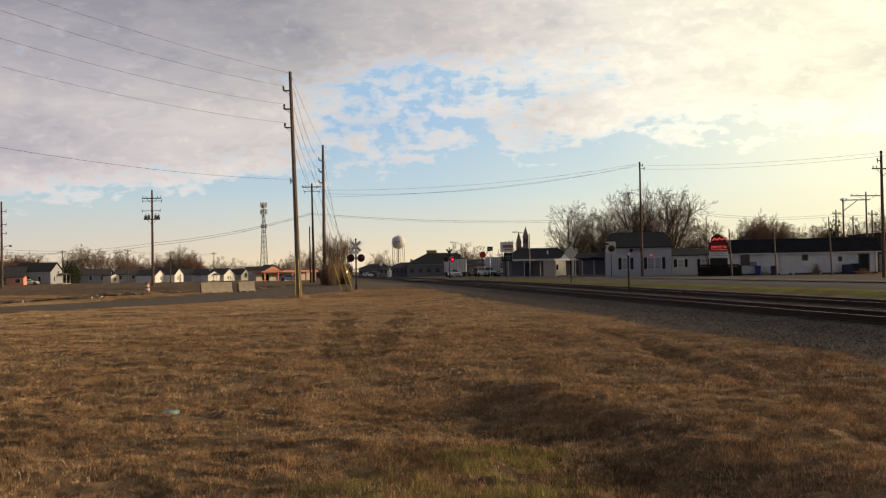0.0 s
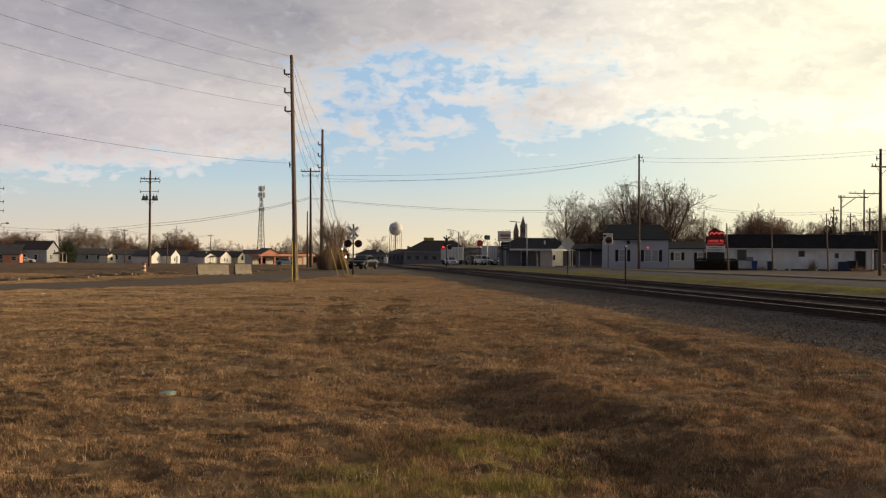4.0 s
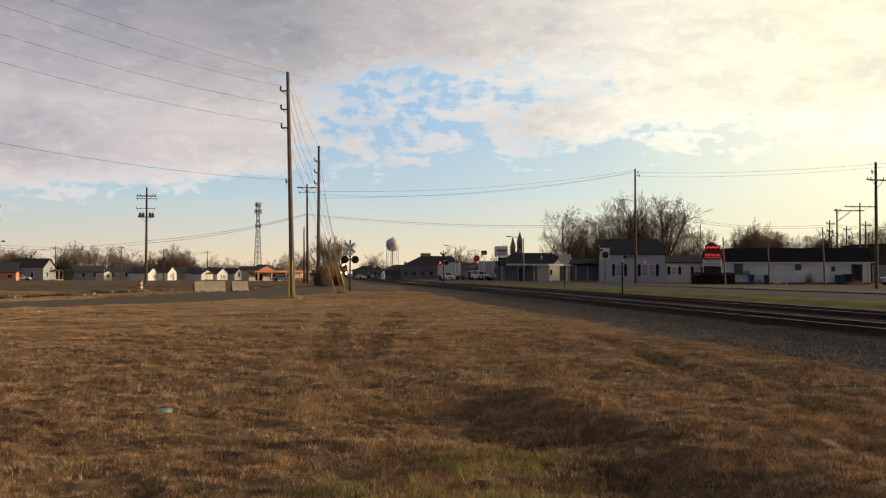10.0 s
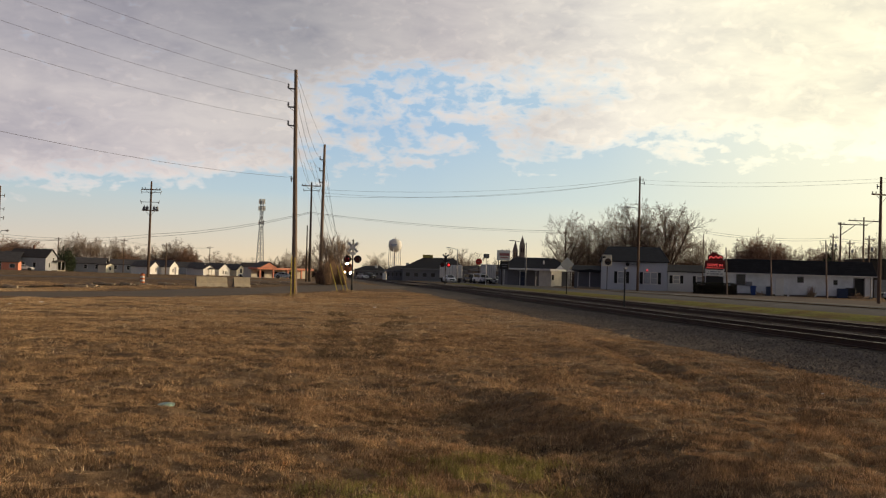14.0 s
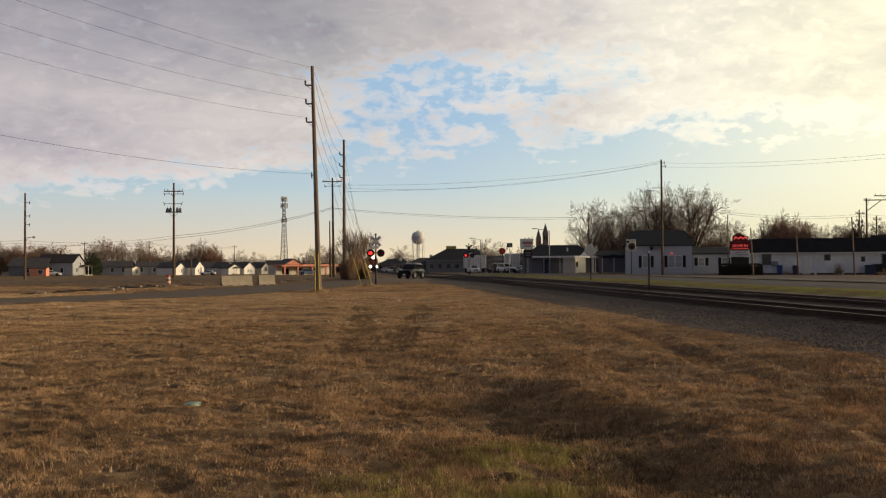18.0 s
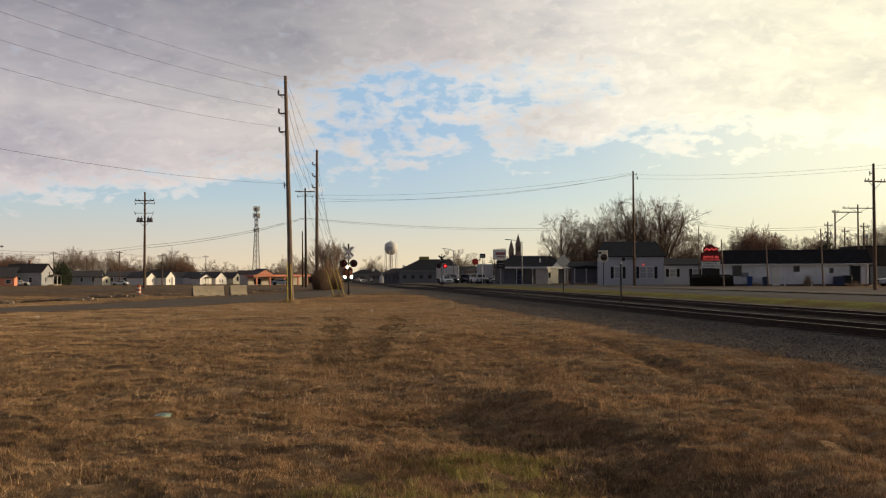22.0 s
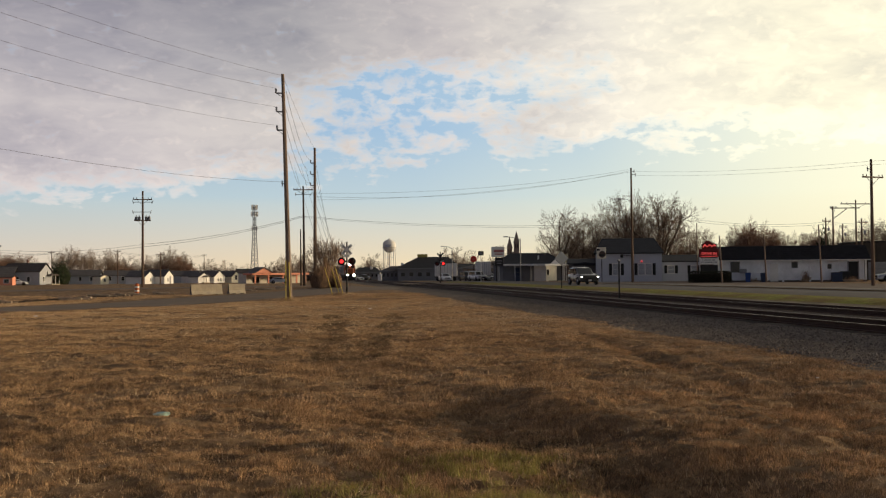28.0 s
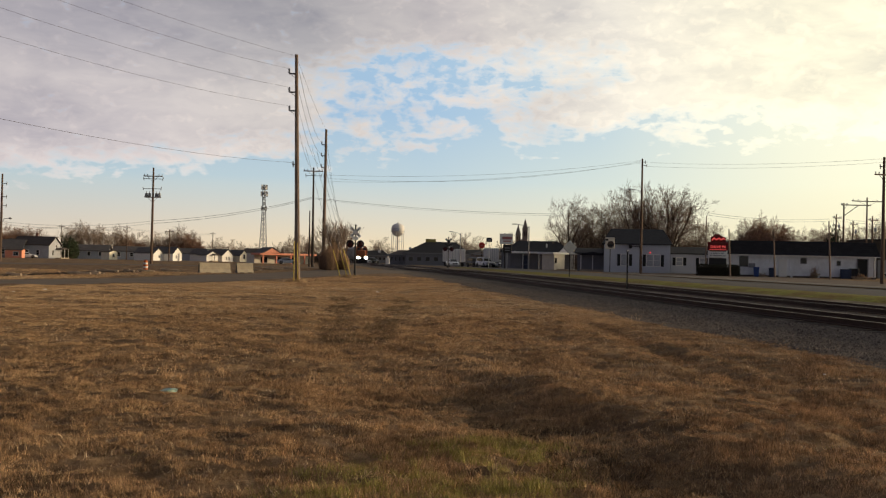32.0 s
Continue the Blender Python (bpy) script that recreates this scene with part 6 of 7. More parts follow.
def stop_sign():
    t = thing("round_red_sign", pose(*spot(71, 200), 0, 0, 0), "red rounded shop sign on a post", "sign")
    part("post", Geo().tube((0, 0.1, -0.3), (0, 0.1, 4.3), 0.07, n=8), DARK_STEEL, t)
    dd = part("disc", Geo().lathe([(0.05, 0.1), (0.6, 0.1), (0.66, 0.05), (0.6, 0)], 8), RED, t, at=pose(0, 0, 4.4, 90, 22.5))
    part("letter_bar", Geo().box(0, -0.12, 4.33, 0.6, 0.02, 0.13), mat("faded_red_lettering", (0.42, 0.16, 0.15), 0.6), t)


stop_sign()


# ---- shops and houses down the road ----
def garage():
    m = pose(*spot(106, 162), 0, 0, -6)
    t = thing("shop_building", m, "low shop with dark hipped roof, garage doors, white canopy", "building", "shops")
    L, W = 11.6, 8.0
    part("wall", Geo().box(L / 2, W / 2, -0.3, L, W, 3.0), GREY_SIDING, t)
    part("roof", Geo().add([(-0.4, -0.4, 2.72), (L + 0.4, -0.4, 2.72), (L + 0.4, W + 0.4, 2.72), (-0.4, W + 0.4, 2.72), (2.6, W / 2, 4.65), (L - 2.6, W / 2, 4.65)], [(0, 3, 2, 1), (0, 1, 5, 4), (1, 2, 5), (2, 3, 4, 5), (3, 0, 4)]), SHINGLE, t)
    part("canopy", Geo().box(L * 0.62, -1.1, 2.5, L * 0.95, 2.4, 0.28, 0.03), WHITE, t)
    for k in range(5):
        part("canopy_post", Geo().tube((1.0 + k * 2.55, -2.1, -0.3), (1.0 + k * 2.55, -2.1, 2.5), 0.05, n=7), WHITE, t)
    for k, x in enumerate((0.9, 2.3, 3.9, 5.4, 6.8)):
        dr = part("garage_door", Geo().box(x, -0.03, 0, 1.15, 0.06, 2.2, 0.01), DEEP_BLUE if k in (2,) else (GREY, GREY_SIDING)[k % 2], t)
        part("door_rib", Geo().box(x, -0.07, 0.7, 1.1, 0.03, 0.04).box(x, -0.07, 1.4, 1.1, 0.03, 0.04), GREY, dr)
    part("vent", Geo().box(L * 0.63, 1.2, 3.55, 0.25, 0.25, 0.6), WHITE, t)
    part("gable_mark", Geo().prism([(L * 0.80, 2.8), (L * 0.92, 2.8), (L * 0.86, 3.5)], -0.55, -0.42), WHITE, t)
    part("clock_plate", Geo().lathe([(0.05, 0.04), (0.4, 0.03), (0.42, 0)], 16), WHITE, t, at=pose(L * 0.78, -2.35, 2.2, 90))


garage()


def kiosk():
    t = thing("booth", pose(*spot(209, 154), 0, 0, 52), "cream sunlit booth with a flat white canopy", "building", "shops")
    part("wall", Geo().box(0, 1.1, -0.3, 3.1, 2.2, 2.7), CREAM, t)
    part("canopy", Geo().box(0.4, 1.4, 2.4, 5.2, 3.2, 0.3, 0.03), WHITE, t)
    for x in (2.3, 2.9):
        part("post", Geo().tube((x, -0.9, -0.3), (x, -0.9, 2.4), 0.05, n=7), WHITE, t)
    part("window", Geo().box(-1.1, -0.03, 1.0, 0.5, 0.05, 0.8), GLASS, t)
    part("step", Geo().box(0.2, -0.9, -0.3, 2.2, 1.6, 0.42), CONCRETE, t)


kiosk()


def hip_house(at, turn, w, l, wall, ridge, siding, roofing, label, sign=False):
    t = thing("hall", pose(*at, 0, 0, turn), label, "building", "shops")
    wl = part("wall", Geo().box(0, l / 2, -0.3, w, l, wall + 0.3), siding, t)
    k = w * 0.34
    part("roof", Geo().add([(-w / 2 - 0.5, -0.5, wall), (w / 2 + 0.5, -0.5, wall), (w / 2 + 0.5, l + 0.5, wall), (-w / 2 - 0.5, l + 0.5, wall), (-w / 2 + k, l / 2, ridge), (w / 2 - k * 0.5, l / 2, ridge)], [(0, 3, 2, 1), (0, 1, 5, 4), (1, 2, 5), (2, 3, 4, 5), (3, 0, 4)]), roofing, t)
    for i in range(7):
        x = -w / 2 + w * (i + 0.6) / 7.4
        win = part("window", Geo().box(x, -0.02, 0.9, w / 13, 0.06, 1.1), GREY, t)
        part("pane", Geo().box(x, -0.06, 1.0, w / 13 - 0.2, 0.03, 0.9), GLASS, win)
    part("fascia", Geo().box(0, -0.5, wall - 0.25, w + 1.0, 0.1, 0.25), GREY, t)
    part("skylight", Geo().box(w * 0.2, l * 0.2, wall + 0.9, 0.5, 0.5, 0.9), WHITE, t)
    part("skylight", Geo().box(w * 0.24, l * 0.2, wall + 0.9, 0.35, 0.5, 0.8), WHITE, t)
    if sign:
        part("roof_sign", Geo().box(-w * 0.09, l / 2, ridge - 0.1, 2.4, 0.3, 0.75), mat("dull_yellow", (0.42, 0.34, 0.1), 0.7), t)
    return t


hip_house(spot(-8, 232), 3, 14.5, 10.0, 2.9, 5.6, GREY_SIDING, SHINGLE, "wide low restaurant with a dark hipped roof and yellow roof sign", True)
hip_house(spot(-66, 238), 3, 7.0, 7.0, 2.5, 3.6, GREY_SIDING, BROWN_SHINGLE, "low grey annexe with a brown roof")
hip_house(spot(118, 215), 5, 14.0, 9.0, 2.8, 4.2, TAN_SIDING, BROWN_SHINGLE, "long low tan building with a brown roof")
hip_house(spot(62, 240), 0, 12.0, 8.0, 2.6, 4.0, GREY_SIDING, SHINGLE, "low grey building with a dark roof")
hip_house(spot(170, 230), 5, 9.0, 9.0, 2.8, 4.6, TAN_SIDING, SHINGLE, "tan house with a dark roof")
hip_house(spot(-122, 330), 0, 10.0, 8.0, 2.6, 4.2, GREY_SIDING, SHINGLE, "distant grey house by the road")


def box_trailer(at, turn, l, label):
    t = thing("box_trailer", pose(*at, 0, 0, turn), label, "trailer", "parked vehicles")
    bx = part("box", Geo().box(0, 0, 0.95, l, 2.4, 2.5, 0.05), WHITE, t)
    for k in range(8):
        part("panel_seam", Geo().box(-l / 2 + l * (k + 0.5) / 8, -1.21, 1.0, 0.04, 0.02, 2.4), GREY, bx)
    part("bed", Geo().box(0, 0, 0.75, l, 2.2, 0.2), DARK_STEEL, t)
    for x in (-l * 0.34, -l * 0.22, l * 0.35):
        for y in (-1.0, 1.0):
            part("wheel", Geo().lathe([(0.05, -0.12), (0.42, -0.12), (0.45, -0.08), (0.45, 0.08), (0.42, 0.12), (0.05, 0.12)], 14), RUBBER, t, at=pose(x, y, 0.45, 90))
    return t


box_trailer(spot(22, 195), 0, 4.4, "white box trailer parked beside the road")
box_trailer(spot(88, 175), 0, 2.6, "small white utility trailer parked by the shops")


def church():
    t = thing("church", pose(*spot(135, 520), 0, 0, 0), "distant church with twin pointed brown steeples", "church")
    stone = mat("church_stone", (0.24, 0.19, 0.165), 0.9, vary=0.15, scale=0.5, fine=4)
    part("nave", Geo().prism([(-4, -1), (10, -1), (10, 9), (3, 14), (-4, 9)], 4, 30), stone, t)
    for x, h, w in ((0, 15.6, 2.5), (3.6, 18.4, 2.7)):
        tw = part("tower", Geo().box(x, 0, -1, w, w, h + 1), stone, t)
        part("spire", Geo().add([(x - w / 2 - 0.2, -w / 2 - 0.2, h), (x + w / 2 + 0.2, -w / 2 - 0.2, h), (x + w / 2 + 0.2, w / 2 + 0.2, h), (x - w / 2 - 0.2, w / 2 + 0.2, h), (x, 0, h + 6.0)], [(0, 1, 4), (1, 2, 4), (2, 3, 4), (3, 0, 4)]), mat("weathered_spire", (0.22, 0.18, 0.16), 0.9), tw)
        for s in (-1, 1):
            part("belfry_opening", Geo().box(x + s * 0.5, -w / 2 - 0.02, h - 3, 0.45, 0.1, 2.2), BLACK, tw)


church()


# houses along the far side of the field
F = [("front", 0.0, 0.9, 1.0, 1.3, False)]
house(spot(-684, 262), 84, 6.2, 10.0, 3.6, 5.6, SHADED_SIDING, BROWN_SHINGLE, "two-storey white house with a brown roof and red chimney", [("front", -1.0, 0.9, 0.7, 1.2, False), ("front", 1.0, 2.6, 0.6, 0.9, False), ("left", 3.0, 0.9, 0.8, 1.2, False), ("left", 6.0, 0.9, 0.8, 1.2, False)], "y", 0.4, True, porch=(2.6, 4.5, 1.6, 2.4))
house(spot(-716, 270), 80, 6.8, 8.0, 3.0, 5.0, SHADED_SIDING, HAZED_SHINGLE, "white gabled house with a dark roof", F, "y", 0.3)
house(spot(-776, 255), 10, 9.0, 8.0, 2.6, 4.6, GREY_SIDING, HAZED_SHINGLE, "grey house with a dark roof at the field's edge", F, "x", 0.4)
house(spot(-630, 278), 12, 12.0, 7.0, 2.4, 3.9, SHADED_SIDING, HAZED_SHINGLE, "long low whitish house with a dark roof", [("front", k, 0.9, 0.8, 1.1, False) for k in (-4.5, -2, 1, 4)], "x", 0.4)
house(spot(-580, 262), 76, 3.8, 2.4, 2.0, 2.4, CREAM, BROWN_SHINGLE, "small cream sunlit garden shed", [("front", 0.0, 0.7, 0.9, 0.8, False)], "y", 0.2, category="shed")
house(spot(-548, 285), 12, 10.0, 7.0, 2.4, 3.7, SHADED_SIDING, HAZED_SHINGLE, "long low whitish house with a dark roof", [("front", k, 0.9, 0.8, 1.1, False) for k in (-3.5, 0, 3)], "x", 0.4)
house(spot(-501, 264), 76, 4.8, 5.6, 2.0, 3.3, WHITE, HAZED_SHINGLE, "small white gabled house lit by low sun", [("front", 0.5, 0.7, 0.4, 0.8, False)], "y", 0.25)
house(spot(-467, 268), 76, 4.8, 6.0, 2.1, 3.7, WHITE, HAZED_SHINGLE, "small white gabled house with a dark door", [("front", -0.6, 0.7, 0.4, 0.8, False)], "y", 0.25, door=(0.6, 0.8))
house(spot(-413, 285), 63, 4.3, 4.8, 2.1, 3.4, WHITE, HAZED_SHINGLE, "small white house with twin gables", F, "y", 0.3)
house(spot(-405, 280), 63, 4.9, 3.2, 1.8, 2.9, WHITE, HAZED_SHINGLE, "white gabled porch front with posts", (), "y", 0.3, porch=(0.3, 2.4, 0.8, 1.7))
house(spot(-378, 290), 63, 4.9, 5.6, 1.9, 3.5, WHITE, HAZED_SHINGLE, "small white gabled house with a dark roof", [("front", -0.6, 0.6, 0.4, 0.8, False), ("front", 0.6, 0.6, 0.4, 0.8, False)], "y", 0.3)
house(spot(-349, 295), 63, 4.0, 5.6, 1.9, 3.4, CREAM, HAZED_SHINGLE, "small cream gabled house", F, "y", 0.3)
house(spot(-325, 300), 5, 8.0, 7.0, 2.3, 4.0, GREY_SIDING, BROWN_SHINGLE, "grey house with a broad brown roof", (), "x", 0.3)
house(spot(-440, 300), 5, 9.0, 7.0, 2.2, 3.6, SHADED_SIDING, HAZED_SHINGLE, "low whitish house behind the white gables", (), "x", 0.3)


def gas_station():
    t = thing("filling_station", pose(*spot(-287, 250), 0, 0, 40), "salmon-orange filling station with a gabled canopy", "building", "shops")
    t.scale = (1.22, 1.0, 1.0)
    part("shop", Geo().box(1.5, 3.6, -0.6, 13.0, 4.0, 3.1), CREAM, t)
    part("canopy", Geo().box(1.5, 0.5, 2.1, 13.5, 4.5, 0.5, 0.04), SALMON, t)
    part("gable", Geo().prism([(-4.6, 2.6), (-0.6, 2.6), (-2.6, 3.9)], -2.0, 2.5), SALMON, t)
    part("gable_roof", Geo().prism([(-5.0, 2.6), (-2.6, 4.1), (-0.2, 2.6), (-0.5, 2.6), (-2.6, 3.9), (-4.7, 2.6)], -2.2, 2.6), HAZED_SHINGLE, t)
    for x in (-4.3, -1.2, 2.2, 5.5, 7.6):
        part("post", Geo().box(x, -1.2, -0.6, 0.3, 0.3, 2.7), SALMON, t)
    for x in (-2.8, 0.6, 3.8):
        part("window", Geo().box(x, 1.56, 0.2, 1.5, 0.06, 1.4), GLASS, t)
    for x in (0.5, 4.0):
        pm = part("fuel_pump", Geo().box(x, -0.4, -0.6, 0.6, 0.4, 1.9, 0.04), WHITE, t)
        part("hose", Geo().chain([(x + 0.3, -0.6, 0.8), (x + 0.5, -0.7, 0.1), (x + 0.35, -0.65, 0.6)], 0.03, 5), BLACK, pm)


gas_station()
crate(pose(*spot(-234, 262), 0, 0, 5), 2.6, 2.0, 2.9, TAN_SIDING, "tan storage container near the filling station", "storage_container", "container")
house(spot(-757, 250), 8, 4.0, 3.0, 2.0, 2.4, SALMON, BROWN_SHINGLE, "low red-brown shop with a flat canopy", [("front", 0.6, 0.6, 1.2, 0.9, False)], "x", 0.3, category="shop")
thing_panel = thing("storage_tank", pose(*spot(-790, 330)), "cream cylindrical storage tank behind the trees", "tank")
part("tank_shell", Geo().lathe([(5.5, -1), (5.5, 6.0), (5.0, 6.3), (0.1, 7.0)], 28), CREAM, thing_panel, smooth=True)
part("stair_rail", Geo().tube((5.6, 0, -1), (5.6, 0, 6.3), 0.06, n=5), GREY, thing_panel)
white_box = thing("white_cabinet", pose(*spot(-95, 228)), "tall white roadside cabinet lit by the sun", "cabinet")
part("body", Geo().box(0, 0, -0.2, 0.9, 0.8, 1.9, 0.04), WHITE, white_box)
part("door", Geo().box(0, -0.42, 0.1, 0.7, 0.03, 1.4, 0.01), WHITE, white_box)

# ---- vehicles ----
def loft(sections, cap=True):
    """A skin over cross sections of equal point count."""
    g = Geo()
    k = len(sections[0])
    v = [p for s in sections for p in s]
    f = [(i * k + j, i * k + (j + 1) % k, i * k + k + (j + 1) % k, i * k + k + j) for i in range(len(sections) - 1) for j in range(k)]
    if cap:
        f += [tuple(range(k - 1, -1, -1)), tuple(range(len(v) - k, len(v)))]
    return g.add(v, f)


def ring_at(x, w, z0, z1, tuck=0.86):
    """Cross section of a car body at x: half width w, from z0 to z1."""
    h = z1 - z0
    pts = [(0.82 * w, z0), (w, z0 + 0.12 * h), (w * 1.0, z0 + 0.55 * h), (w * 0.97, z0 + 0.82 * h), (tuck * w, z1)]
    right = [(x, -y, z) for y, z in pts]
    left = [(x, y, z) for y, z in reversed(pts)]
    return right + left


def wheel_mesh(parent, x, y, r, bright):
    sgn = -1 if y < 0 else 1
    wh = part("wheel", Geo().lathe([(r * 0.62, -0.11), (r * 0.95, -0.11), (r, -0.07), (r, 0.07), (r * 0.95, 0.11), (r * 0.62, 0.11)], 20), RUBBER, parent, at=pose(x, y, r, 90, 0, 0), smooth=True)
    rim = Geo().lathe([(r * 0.63, 0.07), (r * 0.66, 0.10), (r * 0.60, 0.105), (r * 0.56, 0.05), (r * 0.2, 0.04), (0.02, 0.07)], 16)
    for k in range(5):
        a = k * math.tau / 5
        rim.tube((0, 0, 0.08), (r * 0.6 * math.cos(a), r * 0.6 * math.sin(a), 0.09), 0.045, 0.035, 5)
    part("rim", rim, CHROME if bright else GREY, wh, at=pose(0, 0, 0, 0 if sgn < 0 else 180, 0, 0))
    return wh


def vehicle(name, at, turn, kind, paint, label, lights=False, bright=False, group="vehicles", tail=False):
    """A car that faces along its own +x."""
    t = thing(name, pose(*at, 0, 0, turn), label, "car", group)
    if kind == "sedan":
        L, W, H, r, wb = 4.95, 0.94, 1.47, 0.35, 3.05
        body = [(-2.46, .80, .42, .80), (-2.30, .90, .28, .98), (-1.5, .94, .24, 1.03), (-.6, .94, .22, 1.0), (.7, .94, .22, .97), (1.6, .94, .24, .90), (2.2, .90, .26, .82), (2.42, .82, .34, .70), (2.48, .74, .40, .60)]
        cab = [(-1.95, .74, .98, 1.05), (-1.25, .72, 1.0, 1.40), (-.4, .70, 1.0, 1.47), (.35, .69, 1.0, 1.45), (1.25, .74, .92, .98)]
    elif kind == "suv":
        L, W, H, r, wb = 4.9, 0.95, 1.80, 0.39, 2.9
        body = [(-2.42, .86, .46, .95), (-2.34, .92, .36, 1.12), (-1.4, .95, .32, 1.14), (0, .95, .32, 1.12), (1.0, .95, .32, 1.12), (1.9, .94, .34, 1.06), (2.3, .90, .36, .98), (2.45, .82, .42, .88)]
        cab = [(-2.30, .80, 1.08, 1.62), (-2.1, .78, 1.08, 1.76), (-1.0, .77, 1.1, 1.80), (.1, .76, 1.1, 1.78), (.55, .76, 1.1, 1.62), (1.05, .80, 1.06, 1.14)]
    else:
        L, W, H, r, wb = 5.1, 0.99, 1.78, 0.37, 3.07
        body = [(-2.52, .84, .45, .92), (-2.4, .92, .34, 1.08), (-1.4, .98, .30, 1.12), (0, .98, .28, 1.08), (1.2, .98, .28, 1.10), (2.0, .97, .30, 1.06), (2.38, .93, .33, .98), (2.52, .86, .38, .90)]
        cab = [(-2.4, .80, 1.05, 1.42), (-2.0, .82, 1.08, 1.68), (-1.0, .82, 1.08, 1.77), (-.2, .81, 1.06, 1.75), (.2, .80, 1.05, 1.66), (1.12, .86, 1.02, 1.09)]
    bd = part("body", loft([ring_at(x, w, a, b) for x, w, a, b in body]), paint, t, smooth=True)
    part("cabin", loft([ring_at(x, w, a, b, 0.80) for x, w, a, b in cab]), paint, t, smooth=True)
    # side windows: panes between the belt line and the roof
    zb, zt = cab[2][2] + 0.06, cab[2][3] - 0.14
    xf, xr = cab[-1][0] - 0.30, cab[0][0] + (0.42 if kind == "sedan" else 0.22)
    slope_f, slope_r = cab[-1][0] - cab[-2][0], max(0.12, cab[1][0] - cab[0][0])
    cuts = [xr, xr + (xf - xr) * 0.30, xr + (xf - xr) * 0.62, xf]
    for y in (-1, 1):
        for k in range(3):
            x0, x1 = cuts[k] + 0.04, cuts[k + 1] - 0.04
            top0 = x0 + (slope_r * 0.55 if k == 0 else 0)
            top1 = x1 - (slope_f * 0.72 if k == 2 else 0)
            yy = y * (cab[2][1] + 0.012)
            part("side_window", Geo().prism([(x0, zb), (x1, zb), (top1, zt), (top0, zt)], yy - 0.012, yy + 0.012), CAR_GLASS, t)
        part("window_trim", Geo().box((xf + xr) / 2, y * (cab[2][1] + 0.03), zb - 0.05, xf - xr, 0.02, 0.03), CHROME if kind != "sedan" else BLACK, t)
    (xa, wa, _, za), (xb, wb2, zl, zh) = cab[-2], cab[-1]
    part("windscreen", Geo().add([(xb - 0.02, -wb2 * 0.86, zh - 0.0), (xb - 0.02, wb2 * 0.86, zh - 0.0), (xa + 0.06, wa * 0.74, za - 0.05), (xa + 0.06, -wa * 0.74, za - 0.05),
                                  (xb + 0.05, -wb2 * 0.86, zh + 0.02), (xb + 0.05, wb2 * 0.86, zh + 0.02), (xa + 0.10, wa * 0.74, za - 0.0), (xa + 0.10, -wa * 0.74, za - 0.0)],
                                 [(4, 5, 6, 7), (0, 3, 2, 1), (0, 1, 5, 4), (1, 2, 6, 5), (2, 3, 7, 6), (3, 0, 4, 7)]), CAR_GLASS, t)
    part("rear_window", Geo().box(cab[0][0] - 0.02, 0, zb + 0.02, 0.06, 1.2, 0.3), CAR_GLASS, t)
    if kind != "sedan":
        for y in (-1, 1):
            part("roof_rail", Geo().tube((cab[1][0] + 0.1, y * 0.58, cab[2][3] + 0.03), (cab[-2][0] - 0.3, y * 0.58, cab[2][3] + 0.03), 0.025, n=5), STEEL, t)
    for y in (-1, 1):
        midx = 0.5 * (cab[1][0] + cab[-2][0]) - 0.1
        part("mirror", Geo().box(cab[-1][0] - 0.25, y * (W + 0.1), 0.98, 0.14, 0.2, 0.15, 0.03), paint, t)
        dr = Geo()
        for px in (midx - 0.0, midx + 1.05, midx - 0.95):
            dr.box(px, y * (W + 0.002), 0.36, 0.012, 0.012, 0.62)
        part("door_seam", dr, BLACK, bd)
        part("door_handle", Geo().box(midx + 0.15, y * (W + 0.01), 0.86, 0.2, 0.03, 0.04).box(midx - 0.82, y * (W + 0.01), 0.86, 0.2, 0.03, 0.04), CHROME if bright else paint, bd)
        for x in (-wb / 2 + 0.02, wb / 2 + 0.02):
            part("wheel_arch", Geo().lathe([(r * 0.3, -0.02), (r + 0.07, -0.02), (r + 0.07, 0.02), (r * 0.3, 0.02)], 18), BLACK, bd, at=pose(x, y * (W - 0.015), r + 0.02, 90))
            wheel_mesh(t, x, y * (W - 0.08), r, bright)
        fx, fz = body[-2][0], body[-2][3]
        part("headlight", Geo().box(fx + 0.09, y * body[-2][1] * 0.85, fz - 0.22, 0.15, 0.24, 0.075, 0.02), LIT if lights else CHROME, t, "lit headlight" if lights else "")
        part("tail_light", Geo().box(body[0][0] + 0.02, y * body[0][1] * 0.8, body[0][3] - 0.22, 0.1, 0.26, 0.2, 0.03), RED, t)
    part("grille", Geo().box(body[-1][0] + 0.01, 0, body[-1][2] + 0.06, 0.04, 0.9, 0.26, 0.01), BLACK, t)
    part("bumper", Geo().box(body[-1][0] - 0.06, 0, body[-1][2] - 0.12, 0.2, 1.6, 0.2, 0.04), BLACK if kind != "sedan" else paint, t)
    part("number_plate", Geo().box(body[-1][0] + 0.05, 0, body[-1][2], 0.02, 0.3, 0.14), WHITE, t)
    part("windscreen_wiper", Geo().box(cab[-1][0] - 0.05, 0.1, cab[-1][3] - 0.02, 0.03, 0.9, 0.02), BLACK, t)
    return t


CAR_GREY = mat("gunmetal_car_paint", (0.012, 0.0125, 0.014), 0.16, 0.0, vary=0.04, bump=0, spec=0.28)
CAR_BLACK = mat("black_car_paint", (0.003, 0.003, 0.0035), 0.15, 0.0, vary=0.04, bump=0, spec=0.13)
CAR_DARK = mat("dark_grey_car_paint", (0.036, 0.036, 0.035), 0.16, 0.0, vary=0.04, bump=0, spec=0.25)
CAR_WHITE = mat("white_car_paint", (0.75, 0.75, 0.74), 0.3, 0.0, vary=0.04, bump=0, spec=0.5)
